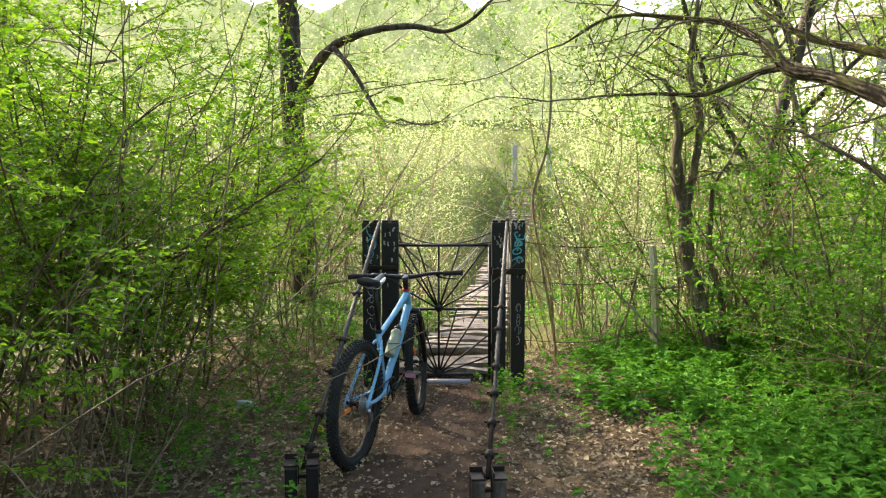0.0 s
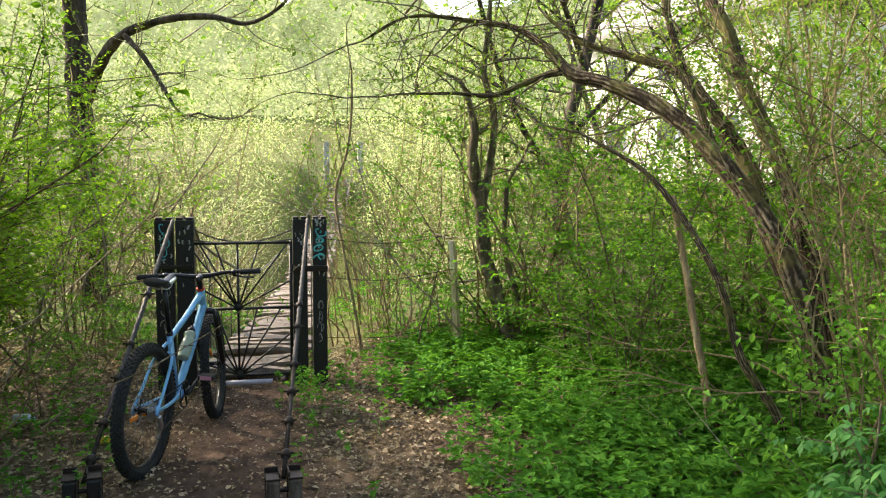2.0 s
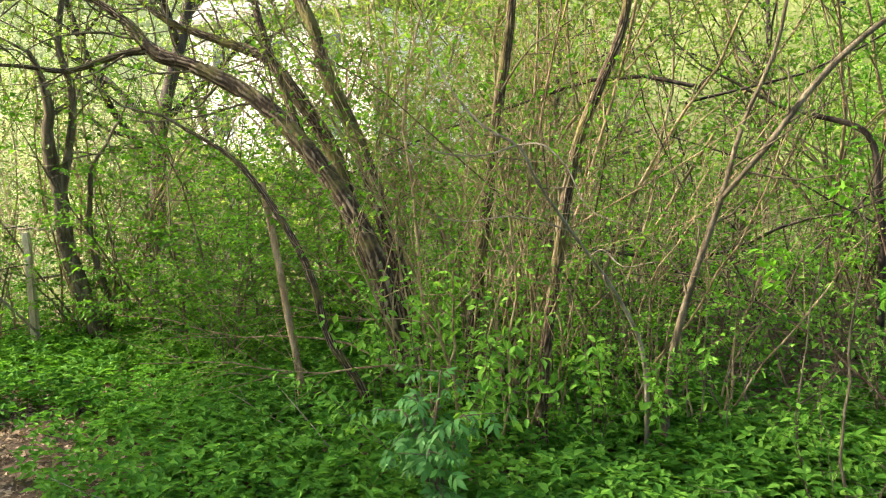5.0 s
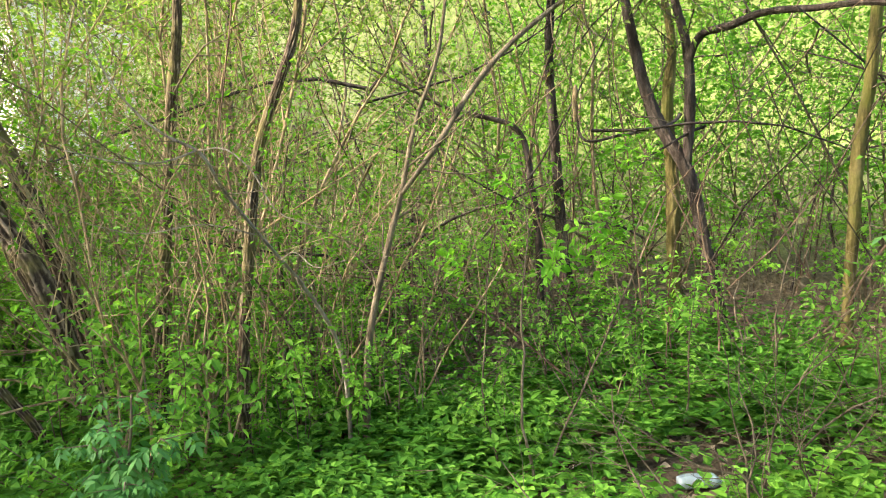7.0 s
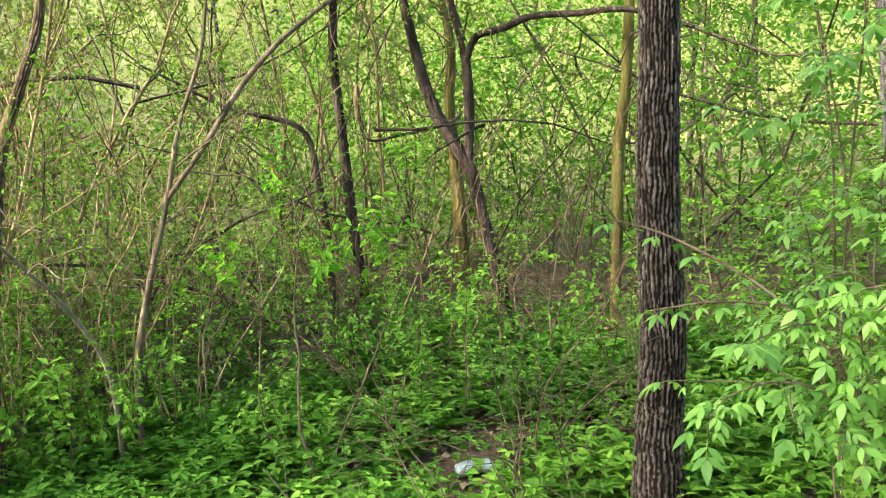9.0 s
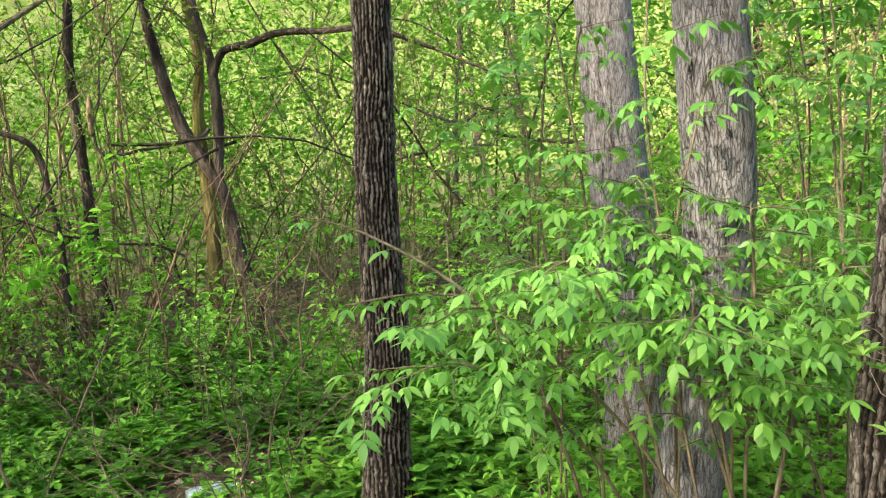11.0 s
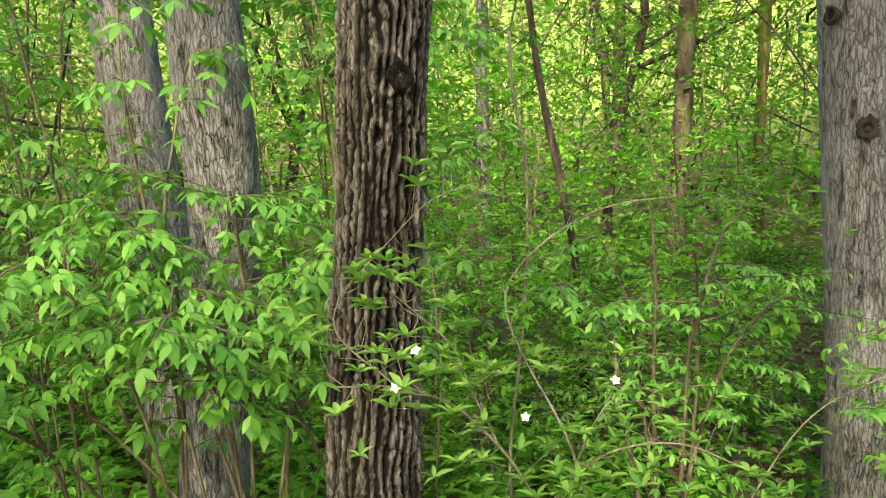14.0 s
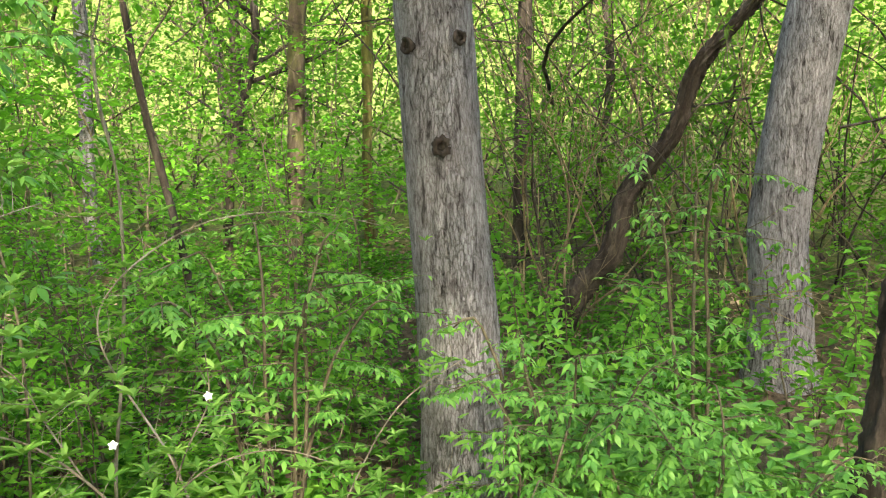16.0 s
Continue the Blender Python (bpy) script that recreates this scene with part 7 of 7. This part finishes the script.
# fallen branches on the woodland floor
for k, (x, y, turn, ln, r) in enumerate(((4.3, 1.6, -70, 1.0, 0.012), (4.6, 1.85, -30, 0.7, 0.02), (3.15, -0.72, -40, 0.5, 0.013), (3.2, -2.28, 170, 0.8, 0.017), (1.9, 2.9, 30, 0.6, 0.007), (1.6, 3.4, -50, 0.7, 0.006), (2.2, 2.5, 80, 0.8, 0.006), (-1.6, 4.3, 20, 0.7, 0.008), (-1.9, 3.6, 100, 0.8, 0.01))):
    rng = np.random.default_rng(400 + k)
    ob = thing("fallen_branch", "bare fallen branch lying among the herbs", "branch", "fallen branches", (x, y, ground_z(x, y) + 0.03 + r))
    ob.rotation_euler[2] = radians(turn)
    w = twig_line(rng, (-ln / 2, 0, 0), (1, 0, 0), ln, r, 10, 0.09)
    ca, sa = math.cos(radians(turn)), math.sin(radians(turn))
    w[:, 2] = terrain(x + w[:, 0] * ca - w[:, 1] * sa, y + w[:, 0] * sa + w[:, 1] * ca) - ground_z(x, y) + 0.02 * np.sin(np.arange(11))
    part("wood", tube(Geo(), w, 7, knobbly(k, 0.2)), TWIG_PALE, ob)
    for j in (3, 5, 7):
        part("side_twig", tube(Geo(), twig_line(rng, w[j, :3], turn_off(rng, (1, 0, 0.2), 0.8), ln * 0.25, r * 0.4, 4, 0.2), 4), TWIG_PALE, ob)


# dry stalks leaning over the herb bed
rng = np.random.default_rng(450)
for x, y in ((1.7, 3.3), (1.95, 2.95), (2.1, 3.5), (1.45, 3.7), (2.35, 3.05), (1.6, 2.6), (2.5, 3.6), (1.85, 4.1), (2.9, 1.3), (3.2, 0.9), (2.6, 0.8), (3.6, 1.3)):
    ob = thing("dry_stalk", "thin dry pale stalk leaning over the herbs", "stalk", "dry stalks", (x, y, ground_z(x, y)))
    a = rng.uniform(0, 6.28)
    w = twig_line(rng, (0, 0, -0.02), (math.cos(a), math.sin(a), rng.uniform(0.25, 0.8)), rng.uniform(0.4, 0.75), 0.004, 6, 0.1, -0.03)
    part("stem", tube(Geo(), w, 5), TWIG_PALE, ob)
    for k in (2, 4):
        part("side_twig", tube(Geo(), twig_line(rng, w[k, :3], turn_off(rng, (math.cos(a), math.sin(a), 0.2), 0.7), 0.15, 0.002, 3, 0.2), 4), TWIG_PALE, ob)


# ---- bicycle ----
FRAME_BLUE = plain("blue_frame_paint", (0.16, 0.4, 0.66), 0.32, 0.1, 0.08, 25, 0.5)
RUBBER = plain("tyre_rubber", (0.022, 0.022, 0.023), 0.8, 0, 0.4, 60, 0.3)
DARK_ALLOY = plain("black_alloy", (0.018, 0.018, 0.02), 0.35, 0.5, 0.2, 60)
ALLOY = plain("grey_alloy", (0.4, 0.4, 0.42), 0.35, 0.9, 0.2, 60)
SPOKE = plain("dark_spoke", (0.08, 0.08, 0.085), 0.35, 0.8, 0.2, 60)
ORANGE = plain("orange_reflector", (0.85, 0.22, 0.02), 0.2, 0, 0.15, 200, 0.8)
SADDLE_TOP = plain("saddle_cover", (0.03, 0.03, 0.032), 0.5, 0, 0.2, 60)
WHITE_PL = plain("white_plastic", (0.7, 0.72, 0.7), 0.4, 0, 0.06, 30)
PINK = plain("pink_pedal", (0.55, 0.22, 0.3), 0.4, 0.2, 0.2, 60)
RED_AN = plain("red_ring", (0.5, 0.05, 0.03), 0.3, 0.6, 0.1, 60)
BOTTLE = plain("grey_green_bottle", (0.3, 0.34, 0.27), 0.3, 0, 0.12, 30)

WR = 0.36
HEADING, LEAN, STEER = 15.4, 2.0, 11.0
bike = thing("bicycle", "blue mountain bicycle parked before the gate", "bicycle")
bike.matrix_basis = pose(-0.49, 4.48, ground_z(-0.49, 4.48) - 0.004, 0, 0, 90 - HEADING) @ pose(0, 0, 0, LEAN, 0, 0)


def ring(geo, c, r, w, sides=64, round_=10, flat=1.0):
    """A ring in the bicycle's plane round the point c; w: half thickness, flat: its width to its height."""
    a = np.linspace(0, 2 * math.pi, sides, endpoint=False)
    t = np.linspace(0, 2 * math.pi, round_, endpoint=False)
    A, T = np.meshgrid(a, t, indexing="ij")
    rr = r + w * np.cos(T)
    v = np.stack([c[0] + rr * np.cos(A), c[1] + w * flat * np.sin(T), c[2] + rr * np.sin(A)], -1)
    i, j = np.meshgrid(np.arange(sides), np.arange(round_), indexing="ij")
    k, l = (i + 1) % sides, (j + 1) % round_
    return geo.add(v.reshape(-1, 3), None, np.stack([i * round_ + j, i * round_ + l, k * round_ + l, k * round_ + j], -1).reshape(-1, 4))


def wheel(name, parent, cx, gear):
    c = (cx, 0, WR)
    rim = part(name, ring(Geo(), c, 0.298, 0.011, 64, 8, 1.3), DARK_ALLOY, parent)
    g = ring(Geo(), c, WR - 0.033, 0.029, 80, 14, 0.98)
    for k in range(76):
        for row, off, tall in ((0, 0.0, 0.0365), (1, 0.014, 0.034), (1, -0.014, 0.034), (0, 0.0235, 0.0265), (0, -0.0235, 0.0265)):
            a = 2 * math.pi * (k + 0.5 * row) / 76
            rad = WR - 0.033
            b0, b1 = tall - 0.009, tall
            u, w = np.array([math.cos(a), 0, math.sin(a)]), np.array([-math.sin(a), 0, math.cos(a)])
            o = np.array(c) + u * rad + np.array([0, off, 0])
            h = 0.0085 if row == 0 else 0.007
            v = [o + u * r_ + w * sw * h + np.array([0, sy * 0.006, 0]) for r_ in (b0, b1) for sw, sy in ((-1, -1), (1, -1), (1, 1), (-1, 1))]
            g.add(v, None, [(4, 5, 6, 7), (0, 1, 5, 4), (1, 2, 6, 5), (2, 3, 7, 6), (3, 0, 4, 7)])
    part("tyre", g, RUBBER, rim, "knobbly black rubber tyre", smooth=False)
    part("hub", tube(Geo(), [(cx, -0.06, WR, 0.012), (cx, -0.035, WR, 0.012), (cx, -0.034, WR, 0.026), (cx, -0.028, WR, 0.026), (cx, -0.026, WR, 0.014), (cx, 0.026, WR, 0.014), (cx, 0.028, WR, 0.026), (cx, 0.034, WR, 0.026), (cx, 0.035, WR, 0.012), (cx, 0.06, WR, 0.012)], 12), DARK_ALLOY, rim)
    for k in range(28):
        a = 2 * math.pi * k / 28
        e = a + (0.42 if k % 4 < 2 else -0.42)
        y = 0.03 if k % 2 else -0.03
        part("spoke", rod(Geo(), (cx + 0.025 * math.cos(e), y, WR + 0.025 * math.sin(e)), (cx + 0.292 * math.cos(a), 0, WR + 0.292 * math.sin(a)), 0.0012, 4), SPOKE, rim)
    part("brake_disc", ring(Geo(), (cx, 0.042, WR), 0.075, 0.007, 40, 6, 0.14), ALLOY, rim)
    for k in range(5):
        a = 2 * math.pi * k / 5
        part("disc_arm", rod(Geo(), (cx, 0.042, WR), (cx + 0.07 * math.cos(a), 0.042, WR + 0.07 * math.sin(a)), 0.003, 5), ALLOY, rim)
    if gear:
        g = Geo()
        for k in range(8):
            ring(g, (cx, -0.036 - 0.0035 * k, WR), 0.058 - 0.0055 * k, 0.004, 30, 6, 0.3)
        part("cassette", g, ALLOY, rim)
    g = Geo()
    a = 3.1 if gear else 2.5
    box(g, -0.04, 0.04, -0.006, 0.006, -0.012, 0.012, 0.003)
    o = part("reflector", g, ORANGE, rim, "orange spoke reflector", smooth=False)
    o.matrix_basis = pose(cx + 0.17 * math.cos(a), -0.012, WR + 0.17 * math.sin(a), 0, -math.degrees(a) , 0)
    return rim


wheel("rear_wheel", bike, 0.0, True)
BB, SEAT, HT, HB = np.array([0.44, 0, 0.335]), np.array([0.325, 0, 0.72]), np.array([0.83, 0, 0.895]), np.array([0.885, 0, 0.775])


def pipe(name, pts, mat, sides=12, parent=bike, label=""):
    return part(name, tube(Geo(), smooth_line(pts, 0.02) if len(pts) > 2 else pts, sides), mat, parent, label)


pipe("seat_tube", [(*BB, 0.018), (*SEAT, 0.017)], FRAME_BLUE)
pipe("top_tube", [(*(SEAT + (0, 0, -0.035)), 0.017), (0.58, 0, 0.77, 0.018), (*(HT + (0.005, 0, -0.025)), 0.022)], FRAME_BLUE)
pipe("down_tube", [(*BB, 0.022), (0.66, 0, 0.545, 0.025), (*(HB + (-0.005, 0, 0.02)), 0.025)], FRAME_BLUE)
pipe("head_tube", [(*(HB + (0.003, 0, -0.008)), 0.025), (*((HB + HT) / 2), 0.022), (*(HT + (-0.002, 0, 0.005)), 0.025)], FRAME_BLUE)
pipe("bottom_bracket", [(0.44, -0.04, 0.335, 0.025), (0.44, 0.04, 0.335, 0.025)], FRAME_BLUE)
for k in (-1, 1):
    pipe("chainstay", [(0.41, k * 0.03, 0.335, 0.013), (0.3, k * 0.045, 0.338, 0.012), (0.15, k * 0.062, 0.348, 0.01), (0.0, k * 0.068, WR, 0.009)], FRAME_BLUE)
    pipe("seatstay", [(*(SEAT + (0.005, k * 0.016, -0.06)), 0.009), (0.25, k * 0.046, 0.6, 0.009), (0.1, k * 0.062, 0.45, 0.009), (0.0, k * 0.068, WR, 0.009)], FRAME_BLUE)
    pipe("dropout", [(-0.012, k * 0.066, WR - 0.02, 0.012), (0.012, k * 0.066, WR + 0.025, 0.012)], FRAME_BLUE, 8)
part("stay_bridge", rod(Geo(), (0.265, -0.042, 0.618), (0.265, 0.042, 0.618), 0.008, 8), FRAME_BLUE, bike)
part("seat_clamp", rod(Geo(), SEAT + (0.002, 0, -0.012), SEAT + (-0.003, 0, 0.008), 0.021, 12), DARK_ALLOY, bike)
pipe("seatpost", [(*SEAT, 0.0145), (0.247, 0, 0.985, 0.0145)], DARK_ALLOY)
g = Geo()
n = 24
u = np.linspace(0, 1, n)
half = np.interp(u, [0, 0.12, 0.3, 0.55, 0.9, 1], [0.055, 0.072, 0.066, 0.032, 0.02, 0.012])
rows = []
for k in range(n):
    t = np.linspace(0, 2 * math.pi, 14, endpoint=False)
    top_z = 1.035 + 0.012 * math.cos(u[k] * 6) - 0.004 * u[k]
    rows.append(np.stack([np.full(14, 0.09 + 0.28 * u[k]), half[k] * np.cos(t), top_z + np.where(np.sin(t) > 0, 0.02, 0.03) * np.sin(t)], -1))
v = np.concatenate(rows)
i, j = np.meshgrid(np.arange(n - 1), np.arange(14), indexing="ij")
g.add(v, [(0, (k + 1) % 14, k) for k in range(14)][1:-1], np.stack([i * 14 + j, i * 14 + (j + 1) % 14, (i + 1) * 14 + (j + 1) % 14, (i + 1) * 14 + j], -1).reshape(-1, 4))
saddle = part("saddle", g, SADDLE_TOP, bike, "black saddle with a white side panel")
for k in (-1, 1):
    part("saddle_rail", tube(Geo(), smooth_line([(0.14, k * 0.025, 1.01, 0.0035), (0.2, k * 0.022, 0.99, 0.0035), (0.28, k * 0.022, 0.99, 0.0035), (0.34, k * 0.012, 1.015, 0.0035)], 0.02), 6), ALLOY, saddle)
part("side_panel", tube(Geo(), smooth_line([(0.15, -0.068, 1.034, 0.006), (0.24, -0.05, 1.034, 0.011), (0.32, -0.031, 1.036, 0.008), (0.36, -0.02, 1.037, 0.004)], 0.012), 8), WHITE_PL, saddle, "white glossy saddle side")
# drive
crank = part("chainring", ring(Geo(), (0.44, -0.052, 0.335), 0.078, 0.006, 40, 6, 0.4), DARK_ALLOY, bike)
for k in range(4):
    a = math.pi / 2 * k + 0.4
    part("spider_arm", rod(Geo(), (0.44, -0.052, 0.335), (0.44 + 0.075 * math.cos(a), -0.052, 0.335 + 0.075 * math.sin(a)), 0.007, 6), DARK_ALLOY, crank)
for k, (dx, dz), colour in ((-1, (0.155, 0.07), PINK), (1, (-0.155, -0.07), ORANGE)):
    e = np.array([0.44 + dx, k * 0.085, 0.335 + dz])
    pipe("crank_arm", [(0.44, k * 0.068, 0.335, 0.013), (*e, 0.01)], DARK_ALLOY, 8)
    ped = part("pedal", box(Geo(), e[0] - 0.045, e[0] + 0.045, min(e[1], e[1] + k * 0.095), max(e[1], e[1] + k * 0.095), e[2] - 0.011, e[2] + 0.011, 0.004), DARK_ALLOY, bike, "flat pedal", smooth=False)
    part("pedal_plate", box(Geo(), e[0] - 0.049, e[0] - 0.0455, min(e[1] + k * 0.015, e[1] + k * 0.085), max(e[1] + k * 0.015, e[1] + k * 0.085), e[2] - 0.012, e[2] + 0.012, 0.002), colour, ped, "bright rear plate of the pedal", smooth=False)
g = Geo()
tube(g, smooth_line([(0.0, -0.05, WR + 0.05, 0.004), (0.22, -0.052, 0.402, 0.004), (0.44, -0.052, 0.335 + 0.08, 0.004)], 0.02), 5)
tube(g, smooth_line([(0.44, -0.052, 0.335 - 0.08, 0.004), (0.25, -0.052, 0.24, 0.004), (0.03, -0.052, 0.215, 0.004)], 0.02), 5)
part("chain", g, RUST, bike)
part("derailleur", tube(Geo(), smooth_line([(-0.01, -0.075, 0.335, 0.014), (0.01, -0.08, 0.29, 0.016), (0.035, -0.06, 0.23, 0.012), (0.03, -0.055, 0.2, 0.014)], 0.01), 8), ALLOY, bike)
# bottle on the down tube
d = unit(np.array([0.22, 0, 0.23]))
nrm = np.array([-d[2], 0, d[0]])
o = np.array([0.585, 0, 0.48]) + nrm * 0.066
bottle = part("water_bottle", tube(Geo(), smooth_line([(*(o - d * 0.0), 0.034), (*(o + d * 0.1), 0.036), (*(o + d * 0.14), 0.032), (*(o + d * 0.17), 0.035), (*(o + d * 0.185), 0.024)], 0.008), 16), BOTTLE, bike, "grey-green drinking bottle")
part("bottle_cap", tube(Geo(), [(*(o + d * 0.186), 0.025), (*(o + d * 0.205), 0.023), (*(o + d * 0.207), 0.011), (*(o + d * 0.225), 0.011)], 14), DARK_ALLOY, bottle)
part("bottle_cage", tube(Geo(), smooth_line([(*(o - nrm * 0.036 + d * 0.1), 0.003), (*(o + np.array([0, 0.04, 0]) + d * 0.09), 0.003), (*(o + nrm * 0.038 + d * 0.06), 0.003), (*(o + np.array([0, -0.04, 0]) + d * 0.09), 0.003), (*(o - nrm * 0.036 + d * 0.1), 0.003)], 0.01), 5), DARK_ALLOY, bottle)
# steered front
axis = (HT - HB) / np.linalg.norm(HT - HB)
S = Matrix.Translation(Vector(HB)) @ Matrix.Rotation(radians(STEER), 4, Vector(axis)) @ Matrix.Translation(-Vector(HB))
FA = np.array([1.11, 0, WR])
fw = wheel("front_wheel", bike, 1.11, False)
fw.matrix_basis = S


def front(name, pts, mat, sides=12, label=""):
    o = pipe(name, pts, mat, sides, bike, label)
    o.matrix_basis = S
    return o


crown = HB + np.array([0.012, 0, -0.03])
front("fork_crown", [(*(crown + (0, -0.068, 0)), 0.017), (*(crown + (0, -0.03, 0.008)), 0.021), (*(crown + (0, 0.03, 0.008)), 0.021), (*(crown + (0, 0.068, 0)), 0.017)], DARK_ALLOY)
for k in (-1, 1):
    a_ = crown + (0.0, k * 0.066, 0)
    e = FA + np.array([-0.02, k * 0.066, 0])
    m_ = a_ + (e - a_) * 0.42
    front("stanchion", [(*a_, 0.0155), (*m_, 0.0155)], ALLOY if False else DARK_ALLOY)
    front("fork_leg", [(*m_, 0.021), (*(a_ + (e - a_) * 0.5), 0.02), (*(a_ + (e - a_) * 0.9), 0.017), (*e, 0.014)], DARK_ALLOY)
front("fork_brace", [(*(crown + (0.06, -0.066, -0.17)), 0.009), (*(crown + (0.09, -0.03, -0.09)), 0.011), (*(crown + (0.09, 0.03, -0.09)), 0.011), (*(crown + (0.06, 0.066, -0.17)), 0.009)], DARK_ALLOY)
front("headset_ring", [(*(HT + axis * 0.004), 0.026), (*(HT + axis * 0.016), 0.026)], RED_AN)
front("crown_ring", [(*(HB - axis * 0.014), 0.026), (*(HB - axis * 0.006), 0.026)], RED_AN)
front("steerer_spacer", [(*(HT + axis * 0.016), 0.018), (*(HT + axis * 0.1), 0.018)], DARK_ALLOY)
bar = HT + axis * 0.085 + np.array([0.055, 0, 0.01])
front("stem", [(*(HT + axis * 0.08), 0.02), (*bar, 0.019)], DARK_ALLOY, label="black stem")
front("handlebar", [(bar[0] - 0.035, 0.37, bar[2] + 0.018, 0.011), (bar[0] - 0.005, 0.14, bar[2] + 0.014, 0.012), (*(bar + (0, 0.05, 0)), 0.0155), (*(bar + (0, -0.05, 0)), 0.0155), (bar[0] - 0.005, -0.14, bar[2] + 0.014, 0.012), (bar[0] - 0.035, -0.37, bar[2] + 0.018, 0.011)], DARK_ALLOY)
for k in (-1, 1):
    front("grip", [(bar[0] - 0.036, k * 0.378, bar[2] + 0.018, 0.018), (bar[0] - 0.03, k * 0.32, bar[2] + 0.018, 0.016), (bar[0] - 0.02, k * 0.25, bar[2] + 0.016, 0.017)], RUBBER)
    front("brake_clamp", [(bar[0] - 0.016, k * 0.225, bar[2] + 0.016, 0.018), (bar[0] - 0.013, k * 0.2, bar[2] + 0.015, 0.018)], DARK_ALLOY)
    front("brake_lever", [(bar[0] + 0.02, k * 0.2, bar[2] - 0.004, 0.009), (bar[0] + 0.045, k * 0.24, bar[2] - 0.02, 0.006), (bar[0] + 0.03, k * 0.33, bar[2] - 0.028, 0.005)], DARK_ALLOY)
    front("brake_hose", [(bar[0] + 0.02, k * 0.19, bar[2] + 0.0, 0.0028), (bar[0] + 0.08, k * 0.1, bar[2] - 0.03, 0.0028), (bar[0] + 0.07, k * 0.03, bar[2] - 0.1, 0.0028), (HB[0] + 0.02, k * 0.03, HB[2] + 0.02, 0.0028)], DARK_ALLOY, 5)
